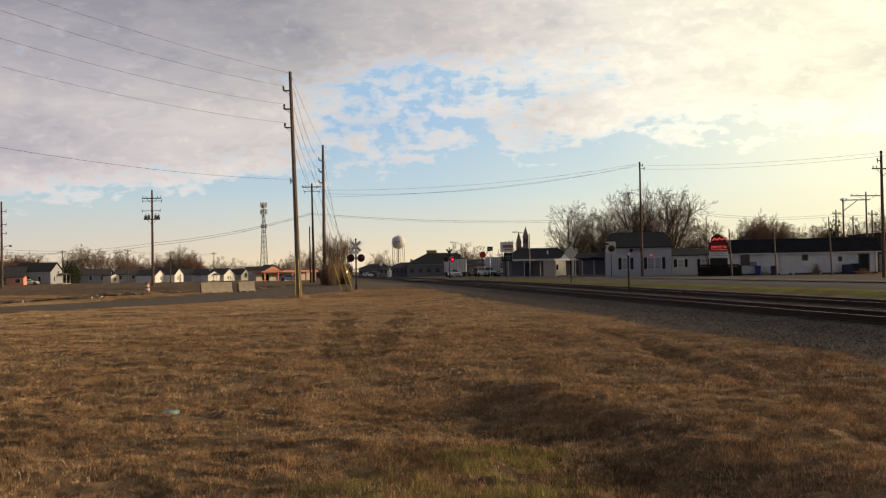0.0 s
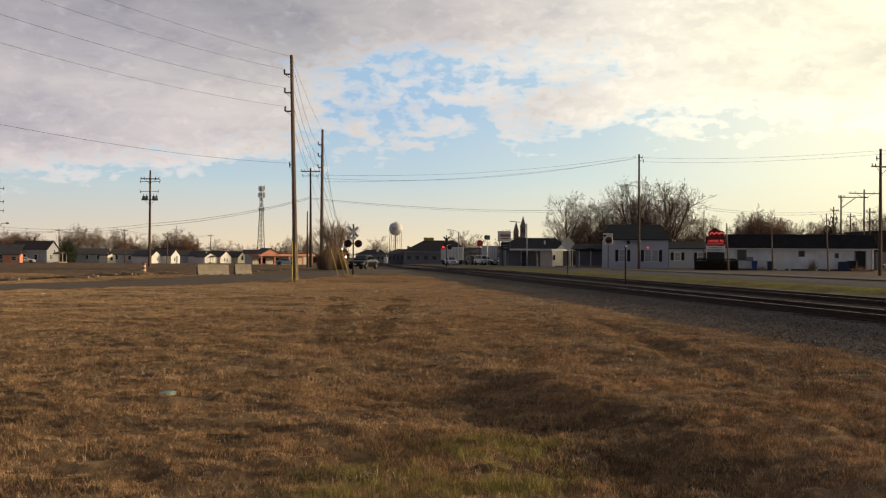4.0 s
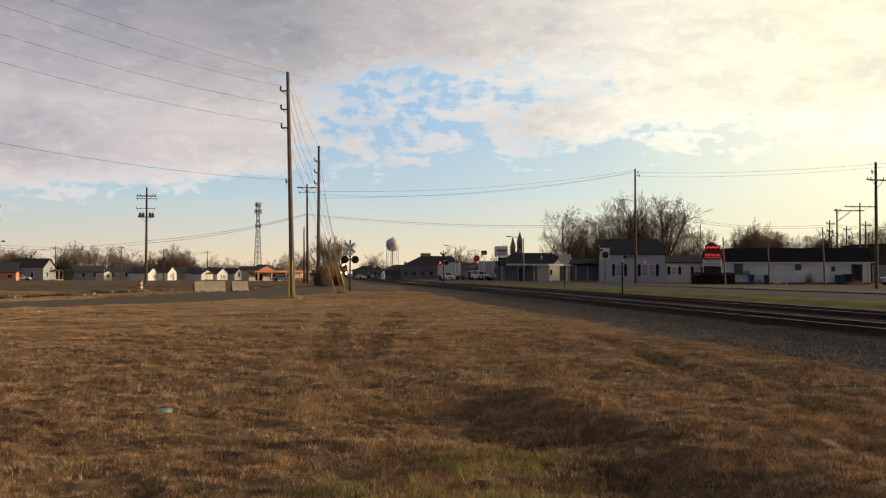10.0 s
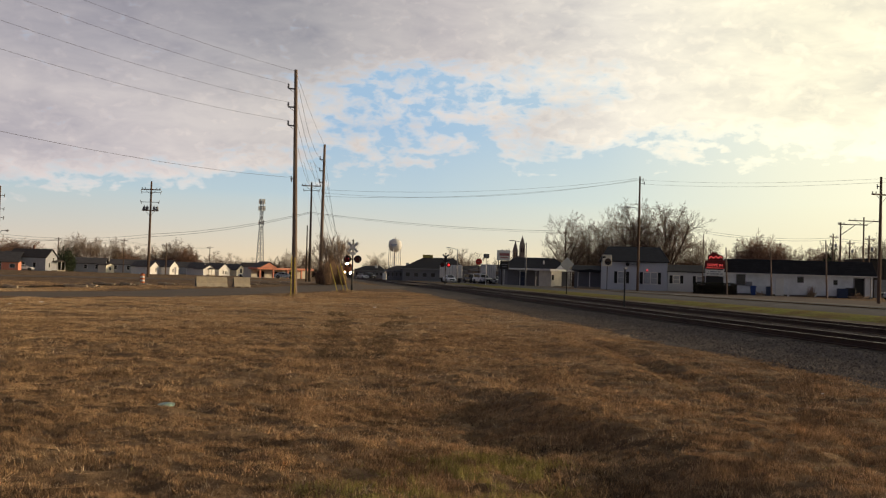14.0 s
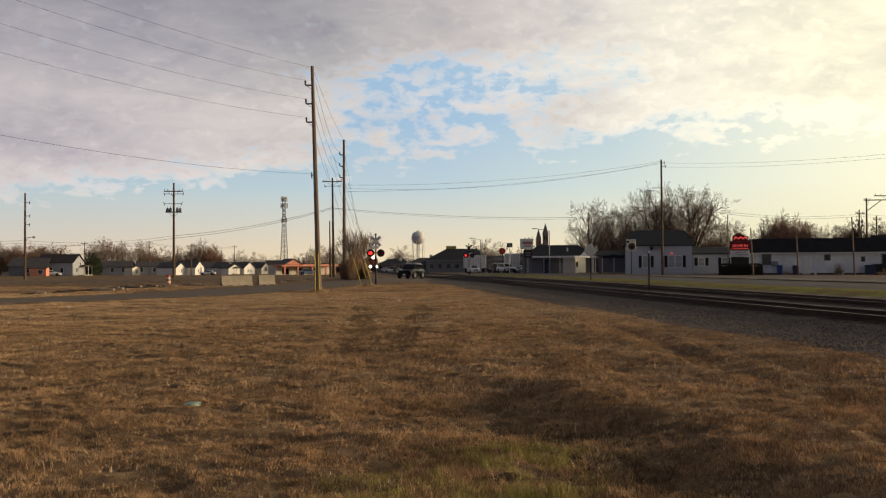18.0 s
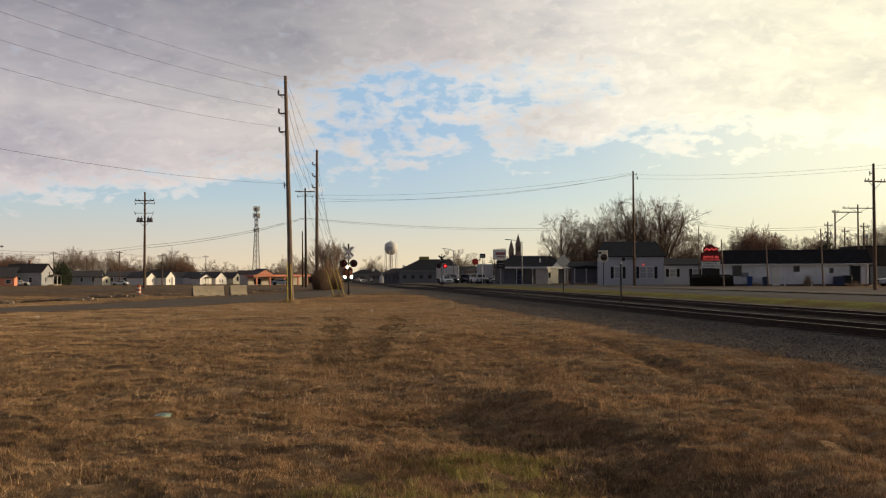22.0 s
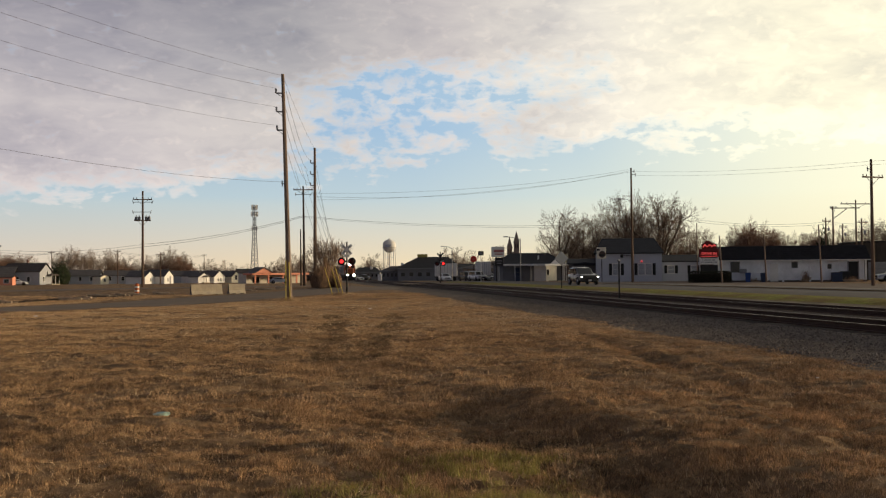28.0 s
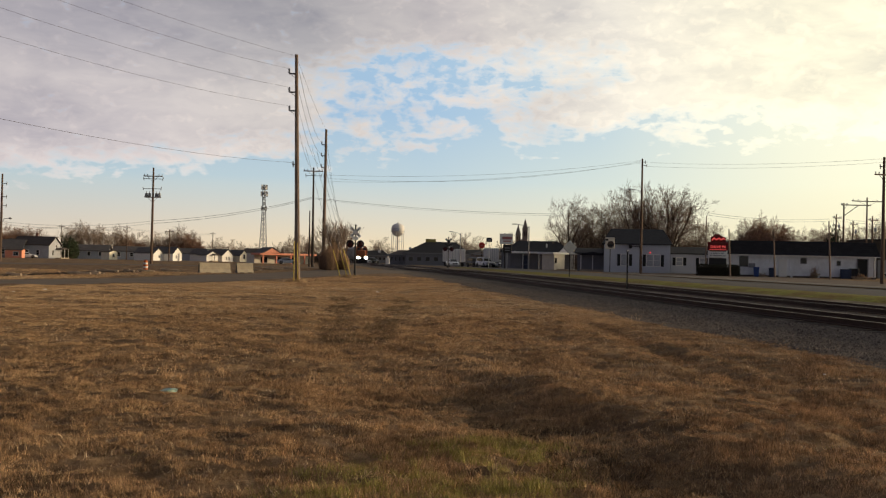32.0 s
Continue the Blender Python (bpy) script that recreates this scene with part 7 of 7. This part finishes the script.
CAR_SILVER = mat("silver_car_paint", (0.38, 0.39, 0.40), 0.3, 0.6, vary=0.04, bump=0, spec=0.5)
SEDAN = vehicle("dark_sedan", on(13, 215, 0.05), -98, "sedan", CAR_GREY, "dark grey four-door sedan with alloy wheels", False, False)
BLACK_SUV = vehicle("black_suv", on(13, 215, 0.05), -98, "suv", CAR_BLACK, "shiny black four-door off-roader with bright rims", False, True)
GREY_SUV = vehicle("grey_suv", on(13, 300, 0.05), -98, "crossover", CAR_DARK, "dark grey family crossover with headlights on", True, True)
WHITE_CAR = vehicle("white_car", spot(-195, 257, 0.05), 180, "sedan", CAR_WHITE, "small white car on the lane past the far houses", False, False)
WHITE_CAR.scale = (0.82, 0.82, 0.82)
# parked
for c, d, turn, kind, paint, lbl, lit in ((20, 186, -80, "sedan", CAR_WHITE, "white car parked by the box trailer, shining in the sun", False), (78, 172, -70, "suv", CAR_SILVER, "silver off-roader parked by the shops", False), (97, 176, -75, "sedan", CAR_SILVER, "silver car parked by the shops", False), (60, 185, -70, "suv", CAR_BLACK, "black car parked by the shops", False),
                                  (-133, 300, -60, "sedan", CAR_WHITE, "distant white car on the road", False), (-121, 300, -60, "suv", CAR_GREY, "distant dark car on the road", False), (-312, 330, 10, "sedan", CAR_WHITE, "white car at the filling station", False), (-272, 236, 10, "sedan", CAR_SILVER, "silver car at the filling station", False), (-252, 330, 10, "suv", CAR_WHITE, "white off-roader at the filling station", False),
                                  (826, 112, 175, "sedan", CAR_SILVER, "silver sedan parked beyond the white building", False), (-733, 256, 15, "sedan", CAR_WHITE, "white car parked beside the red shop", False)):
    vehicle("parked_car", spot(c, d), turn, kind, paint, lbl, lit, group="parked cars")


# ---- train ----
def locomotive():
    base = rail(0, 250)
    t = thing("locomotive", pose(base.x, base.y, land(base.x, base.y) + 0.33, 0, 0, TRACK_TURN), "orange and black diesel locomotive with three bright headlights", "locomotive")
    # it faces along its own -y
    part("frame_deck", Geo().box(0, 10, 1.1, 3.0, 20.5, 0.45, 0.05), BLACK, t)
    part("nose", Geo().box(0, 1.4, 1.55, 1.9, 2.0, 1.7, 0.18), LOCO_ORANGE, t)
    cab = part("cab", Geo().prism([(-1.5, 1.5), (1.5, 1.5), (1.5, 3.6), (1.1, 4.35), (-1.1, 4.35), (-1.5, 3.6)], 2.4, 5.2), LOCO_ORANGE, t)
    for x in (-0.75, 0.75):
        part("windscreen", Geo().box(x, 2.38, 3.25, 0.9, 0.06, 0.6), GLASS, cab)
    part("hood", Geo().prism([(-1.0, 1.5), (1.0, 1.5), (1.0, 3.9), (0.7, 4.2), (-0.7, 4.2), (-1.0, 3.9)], 5.2, 19.8), LOCO_ORANGE, t)
    part("radiator", Geo().box(0, 17, 4.0, 2.6, 4.0, 0.4, 0.05), BLACK, t)
    part("fuel_tank", Geo().box(0, 10, 0.25, 2.6, 5.5, 0.9, 0.2), BLACK, t)
    part("pilot_plow", Geo().prism([(-1.4, -0.15), (1.4, -0.15), (1.4, 1.2), (-1.4, 1.2)], 0.0, 0.25), BLACK, t)
    part("coupler", Geo().box(0, -0.35, 0.55, 0.3, 0.8, 0.3, 0.05), DARK_STEEL, t)
    for x in (-1.35, 1.35):
        part("handrail", Geo().chain([(x, 0.1, 1.5), (x, 0.1, 2.5), (x, 2.3, 2.5)], 0.03, 5), WHITE, t)
    for y in (3.2, 16.8):
        tr = part("truck", Geo().box(0, y, 0.25, 2.4, 4.2, 0.5, 0.08), DARK_STEEL, t)
        for k in (-1.5, 0, 1.5):
            part("wheelset", Geo().lathe([(0.08, -1.2), (0.08, -0.8), (0.5, -0.78), (0.5, -0.65), (0.08, -0.6), (0.08, 0.6), (0.5, 0.65), (0.5, 0.78), (0.08, 0.8), (0.08, 1.2)], 14), DARK_STEEL, tr, at=pose(0, y + k, 0.27, 0, 90))
    part("number_board", Geo().box(0, 2.37, 3.95, 0.9, 0.06, 0.22), WHITE, cab)
    for x, z, y in ((0, 4.2, 2.2), (-0.95, 1.33, -0.5), (0.95, 1.33, -0.5)):
        lamp = part("light_housing", Geo().lathe([(0.03, -0.25), (0.38, -0.25), (0.41, 0.0), (0.36, 0.02)], 14), BLACK, t, at=pose(x, y, z, 90))
        part("headlight", Geo().lathe([(0.02, 0.10), (0.20, 0.08), (0.30, 0.03)], 14), TRAIN_LIGHT, lamp, "blazing white headlight")
    return t


LOCO = locomotive()


def freight_car(k):
    t = thing("hopper_car", pose(*rail(0, 272 + k * 17, 0.5), 0, 0, TRACK_TURN), "grey covered hopper wagon behind the locomotive", "freight car", "freight cars")
    part("hull", Geo().prism([(-0.9, 0.9), (0.9, 0.9), (1.5, 1.8), (1.5, 3.9), (1.0, 4.4), (-1.0, 4.4), (-1.5, 3.9), (-1.5, 1.8)], 0.8, 15.2), GREY, t)
    for y in (2.0, 4.8, 7.6, 10.4, 13.2):
        part("rib", Geo().box(0, y, 1.8, 3.12, 0.12, 2.1), GREY, t)
    part("sill", Geo().box(0, 8, 0.75, 0.6, 16, 0.4), DARK_STEEL, t)
    for y in (2.2, 13.8):
        part("truck", Geo().box(0, y, 0.15, 2.3, 2.4, 0.55, 0.08), DARK_STEEL, t)
    return t


CARS = [freight_car(k) for k in range(5)]

# ---- grass and litter ----
def value_noise(x, y, seed):
    """Smooth noise between 0 and 1 over many places, one bump a metre."""
    i, j = np.floor(x).astype(np.int64), np.floor(y).astype(np.int64)
    u, v = x - i, y - j
    u, v = u * u * (3 - 2 * u), v * v * (3 - 2 * v)

    def at(a, b):
        q = (a * 374761393 + b * 668265263 + seed * 1442695041) & 0x7FFFFFFF
        q = ((q ^ (q >> 13)) * 1274126177) & 0x7FFFFFFF
        return ((q ^ (q >> 16)) & 0xFFFF) / 65535.0

    return (at(i, j) * (1 - u) + at(i + 1, j) * u) * (1 - v) + (at(i, j + 1) * (1 - u) + at(i + 1, j + 1) * u) * v


def grass():
    rng = np.random.default_rng(4)

    road_y, road_x = [p[1] for p in CROSS_ROAD[::-1]], [p[0] for p in CROSS_ROAD[::-1]]

    def edge(x, y):
        """How thick the grass stands: it thins out into the gravel beside the track and stops at the road."""
        n = (x - AX + 0.134 * y) * DIR.y
        rag = 2.0 * (value_noise(x * 0.5, y * 0.3, 21) - 0.5) + 1.5 * (value_noise(x * 2.0, y * 1.1, 22) - 0.5)
        road = np.interp(y, road_y, road_x)
        return np.clip((-3.1 + rag - n) / 2.4, 0, 1) * np.clip((np.abs(x - road) - 5.0 - 0.6 * rag) / 0.8, 0, 1)

    def blades(name, per_metre, y0, y1, height, width, material, label, keep=None, lie=0.75, grain=1.0):
        """Bent blades, thick in some places and thin in others, that lie over together in small swirls."""
        count = int(per_metre * 0.53 * (y1 * y1 - y0 * y0))
        y = np.sqrt(y0 * y0 + (y1 * y1 - y0 * y0) * rng.random(count))
        x = (rng.random(count) * 2 - 1) * 0.53 * y
        wx, wy = x + 0.2 * value_noise(x * 3.1, y * 3.1, 51), y + 0.2 * value_noise(x * 3.1, y * 3.1, 52)
        thick = 0.35 * value_noise(wx * 0.9 / grain, wy * 0.9 / grain, 1) + 0.40 * value_noise(wx * 3.3 / grain, wy * 3.3 / grain, 2) + 0.55 * value_noise(wx * 8.5 / grain, wy * 8.5 / grain, 3)
        thick = np.clip(0.06 + 2.6 * (thick - 0.43), 0.03, 1.5) * edge(x, y)
        if keep is not None:
            thick *= keep(x, y)
        ok = thick > rng.random(count) * 0.8
        x, y, thick = x[ok], y[ok], thick[ok]
        n = len(x)
        z = surface(x, y)
        h = height * rng.uniform(0.45, 1.25, n) * (0.28 + 1.15 * thick)
        w = width * rng.uniform(0.6, 1.4, n)
        a = rng.uniform(0, math.tau, n)
        swirl = math.tau * 1.5 * value_noise(x * 2.2 / grain, y * 2.2 / grain, 5) + rng.normal(0, 1.7, n)
        out = h * lie * rng.uniform(0.2, 1.5, n)
        v = np.empty((n, 3, 3))
        for k, (sx, t) in enumerate(((-1, 0), (1, 0), (0, 1))):
            v[:, k, 0] = x + sx * w * np.cos(a) + t * out * np.cos(swirl)
            v[:, k, 1] = y + sx * w * np.sin(a) + t * out * np.sin(swirl)
            v[:, k, 2] = z - 0.008 + t * h
        me = bpy.data.meshes.new(name)
        me.vertices.add(n * 3), me.loops.add(n * 3), me.polygons.add(n)
        me.vertices.foreach_set("co", v.ravel().astype(np.float32))
        me.loops.foreach_set("vertex_index", np.arange(n * 3, dtype=np.int32))
        me.polygons.foreach_set("loop_start", np.arange(0, n * 3, 3, dtype=np.int32))
        me.update(calc_edges=True)
        me.materials.append(material)
        tagged(new(name, me), label, "grass", kind="stuff")

    def green_spots(x, y):
        near = np.exp(-((x + 0.2) / 1.5) ** 2 - ((y - 6.9) / 1.1) ** 2) + 0.75 * np.exp(-((x - 0.6) / 0.8) ** 2 - ((y - 8.6) / 0.9) ** 2)
        return np.clip(0.9 * near + 0.7 * (value_noise(x * 1.3, y * 1.3, 9) - 0.78), 0, 1) * (value_noise(x * 4, y * 4, 11) > 0.35)

    def in_ruts(x, y):
        s = 0.5 * (value_noise(y * 0.2, y * 0, 31) - 0.5)
        k = np.clip((y - 16) / 5, 0, 1) * np.clip((46 - y) / 8, 0, 1)
        return k * (np.exp(-((x + 0.65 + 0.083 * y + s) / 0.45) ** 2) + np.exp(-((x + 1.25 + 0.008 * y + s) / 0.42) ** 2)) > 0.45

    straw = mat("dry_straw_blades", (0.575, 0.38, 0.206), 0.9, vary=0.5, scale=1.0, fine=11, bump=0, tint=(0.27, 0.170, 0.092), island=0.66, spec=0.15)
    green = mat("green_grass_blades", (0.40, 0.35, 0.11), 0.9, vary=0.2, scale=1, fine=4, bump=0, island=0.35, spec=0.15)
    dark = mat("dark_rut_blades", (0.21, 0.143, 0.078), 0.9, vary=0.3, scale=1.5, fine=8, bump=0, island=0.4)
    blades("dry_grass_near", 8600, 5.9, 12.5, 0.034, 0.0023, straw, "dense dry straw-coloured mown grass blades", lie=0.55, grain=0.62)
    blades("dry_grass_middle", 2300, 12.2, 27, 0.042, 0.0036, straw, "dense dry straw-coloured mown grass", lie=0.6, grain=0.9)
    blades("dry_grass_far", 560, 26.5, 66, 0.040, 0.0062, mat("sunned_straw_blades", (0.56, 0.372, 0.204), 0.9, vary=0.24, scale=0.45, fine=2.5, bump=0, tint=(0.34, 0.215, 0.115), island=0.45, spec=0.15), "dry straw-coloured mown grass", grain=3.2)
    pale = mat("bleached_and_sunlit_straw", (0.80, 0.60, 0.37), 0.85, vary=0.2, scale=1, fine=4, bump=0, island=0.25, spec=0.2)
    blades("bleached_straw_near", 260, 5.9, 13, 0.036, 0.0028, pale, "pale bleached straw blades scattered through the grass", lie=0.9, grain=0.5)
    blades("bleached_straw_middle", 100, 12.5, 30, 0.046, 0.0042, pale, "pale bleached straw blades scattered through the grass", lie=0.9, grain=0.7)
    blades("dry_grass_edge", 150, 65, 84, 0.045, 0.012, mat("sunned_straw_blades", (0, 0, 0)), "dry straw-coloured grass up to the road", grain=4)
    # pale blades stand in for sunlight coming through the far grass
    blades("bleached_straw_far", 70, 26, 66, 0.055, 0.008, pale, "pale straw over the far field, standing in for light through the blades", lie=0.9, grain=1.4)
    # short dark grass; part of the hollow's shade is put into its colour
    blades("damp_grass", 3300, 5.9, 13.5, 0.045, 0.0024, mat("shade_dark_grass", (0.085, 0.066, 0.036), 0.9, vary=0.3, scale=1.5, fine=6, bump=0, island=0.5), "short dark grass in the hollow, part of its shade coloured in", lambda x, y: np.clip(1.9 * np.exp(-((x - 2.45 + 0.33 * (y - 8.0) + 1.2) / 0.8) ** 2) * np.clip((13.0 - y) / 3, 0, 1) * value_noise(x * 2.1, y * 2.1, 61), 0, 1), grain=0.6)
    blades("tall_straw", 130, 5.9, 26, 0.11, 0.0021, straw, "taller dry grass stems standing among the mown grass", lambda x, y: (value_noise(x * 0.9, y * 0.9, 41) > 0.62) * 0.8, 0.45)
    blades("rut_grass", 700, 15, 46, 0.05, 0.006, dark, "dark grass blades along the wheel ruts", in_ruts)
    blades("green_grass", 6000, 6.0, 13, 0.085, 0.0017, green, "sparse green grass blades among the straw", green_spots, 0.5)


grass()


def litter(at, size, material, label):
    t = thing("litter", pose(*at, 0, 0, 30), label, "litter", "litter")
    rng = random.Random(int(size * 1000))
    g = Geo()
    k = 9
    v = [(0, 0, size * 0.45)] + [(size * rng.uniform(0.7, 1.2) * math.cos(i * math.tau / k), size * 0.6 * rng.uniform(0.7, 1.2) * math.sin(i * math.tau / k), size * rng.uniform(0.1, 0.4)) for i in range(k)] + [(size * 0.8 * math.cos(i * math.tau / k), size * 0.5 * math.sin(i * math.tau / k), 0) for i in range(k)]
    f = [(0, 1 + i, 1 + (i + 1) % k) for i in range(k)] + [(1 + i, 1 + k + i, 1 + k + (i + 1) % k, 1 + (i + 1) % k) for i in range(k)]
    part("crumpled_sheet", g.add(v, f), material, t)


PALE_GREEN = mat("pale_green_plastic", (0.36, 0.52, 0.44), 0.4, vary=0.15, scale=20, fine=80, bump=0.2)
PAPER = mat("white_paper", (0.8, 0.78, 0.74), 0.7, vary=0.1, scale=20, fine=80, bump=0.1)
litter(on(-3.05, 11.27, 0.035 + relief(-3.05, 11.27)), 0.10, PALE_GREEN, "crumpled pale green plastic bottle in the grass")
for c, d, s in ((-700, 41, 0.09), (-112, 47, 0.09), (-756, 38, 0.06), (722, 27, 0.08), (680, 14.5, 0.03)):
    p = spot(c, d)
    litter(p + Vector((0, 0, 0.03 + relief(p.x, p.y))), s, PAPER, "scrap of white paper on the grass")


# ---- what moves ----
TURN_OFF = [(13.2, 215), (8.9, 182), (6.6, 165), (4.0, 150), (0.6, 136), (-2.6, 126), (-6.5, 112), (-11.6, 94), (-17, 75), (-21, 61.5), (-27, 46), (-36, 30), (-46, 15)]


def motions():
    line = [Vector((*p, 0)) for p in curve_through([(40, 420)] + TURN_OFF[:1], 60)[:-1] + curve_through(TURN_OFF, 12)]
    run = [0.0]
    for a, b in zip(line, line[1:]):
        run.append(run[-1] + (b - a).length)
    start = next(r for p, r in zip(line, run) if p.y <= 215.01)

    def along_line(s):
        s = min(max(s + start, 0.01), run[-1] - 0.01)
        i = next(k for k in range(len(run) - 1) if run[k + 1] >= s)
        k = (s - run[i]) / (run[i + 1] - run[i])
        j = min(i + 3, len(line) - 1)
        d = line[j] - line[max(0, i - 3)]
        p = line[i] + (line[i + 1] - line[i]) * k
        ahead = p + d.normalized()
        tilt = math.degrees(math.atan2(land(ahead.x, ahead.y) - land(p.x, p.y), 1.0))
        return pose(p.x, p.y, land(p.x, p.y) + 0.035, 0, -tilt, math.degrees(math.atan2(d.y, d.x)))

    def drive(car, stops):
        """stops: seconds and metres along the way."""
        rows = []
        for (t0, s0), (t1, s1) in zip(stops, stops[1:]):
            n = max(1, round((t1 - t0) / 0.5))
            rows += [(t0 + (t1 - t0) * k / n, along_line(s0 + (s1 - s0) * k / n)) for k in range(n)]
        rows.append((stops[-1][0], along_line(stops[-1][1])))
        walk(car, rows)

    drive(SEDAN, [(0, 33), (1, 50.5), (1.5, 60), (2, 69.5), (2.5, 80), (3, 90.5), (3.5, 101.5), (5.5, 139.9), (6, 149.2), (6.6, 161.2), (7, 168.4), (8, 186), (9, 200), (32, 202)])
    drive(BLACK_SUV, [(0, -150), (8, -40), (11, -2), (13, 24), (15, 46), (15.5, 55.5), (17.5, 97), (18, 102.8), (18.6, 112), (19.3, 123.5), (20, 136), (20.5, 144), (21, 153.5), (21.5, 162), (22.5, 181), (24, 200), (32, 202)])
    # down the near lane of the road beside the tracks
    lane = [(0, 540), (12, 338), (14, 307), (15, 294), (18, 258), (19.3, 236), (22, 188), (23, 171), (24, 159), (25, 146), (27.5, 107), (28, 100), (28.5, 92.5), (29, 85), (29.6, 74), (30, 68), (30.5, 59.9), (31, 51.5), (32, 35.8)]
    rows = []
    for t, y in lane:
        x = 28.4 - 0.134 * y
        rows.append((t, pose(x, y, land(x, y) + 0.07, 0, 0, TRACK_TURN - 90)))
    walk(GREY_SUV, rows)
    # along the lane on the far side of the field
    walk(WHITE_CAR, [(t, pose(*spot(c, 257, 0.03), 0, 0, 180) @ Matrix.Scale(0.82, 4)) for t, c in ((0, -195), (8.5, -196), (10, -224), (20, -504), (23, -589), (24, -629), (25, -668), (28, -782), (30, -858), (32, -930))])
    # the train creeps nearer
    creep = ((0, 392), (3, 380), (9, 350), (15, 322), (23, 295), (28, 275), (32, 256))
    for k, ob in enumerate([LOCO] + CARS):
        back = 0 if k == 0 else 22 + (k - 1) * 17
        rows = []
        for t, y in creep:
            p = rail(0, (y + back) / DIR.y)
            rows.append((t, pose(p.x, p.y, land(p.x, p.y) + 0.33, 0, 0, TRACK_TURN)))
        walk(ob, rows)
    # lamps of the crossing signals flash: each lens turns its lit or its dark face outwards
    near_left = (5.4, 7.4, 12.8, 13.4, 14.4, 15.3, 17.9, 18.4, 19.1, 19.5, 22.7, 25.6, 27.4, 28.6)
    near_right = (15.4, 15.8, 17.2, 17.8, 18.5, 18.9)
    far_left = (3.3, 5.7, 6.4, 7.2, 8.3, 8.7, 9.4, 10.2, 12.8, 13.4, 14.4, 15.2, 17.9, 18.1, 19.3, 20.2, 22.7, 23.0, 24.7, 27.4, 28.5, 29.2)
    far_right = (-1, 0.6, 2.3, 3.2, 5.8, 6.3, 7.3, 8.2, 8.8, 9.3, 11.8, 12.7, 13.8, 14.3, 15.3, 17.8, 18.2, 19.2, 21.8, 22.6, 23.1, 24.6, 27.5, 28.4)
    for (lens, x), spans in zip(FLASHERS, (near_left, near_right, far_left, far_right)):
        face = lambda a: pose(x, -0.165, 2.67, 90, 0, a)
        lit = spans[0] < 0
        rows, a = [(0, face(0 if lit else 180))], 0 if lit else 180
        for t in spans:
            if t <= 0:
                continue
            rows += [(t + k / 30, face(a + 60 * k)) for k in range(4)]
            a += 180
        rows.append((32, face(a)))
        walk(lens, rows)


motions()
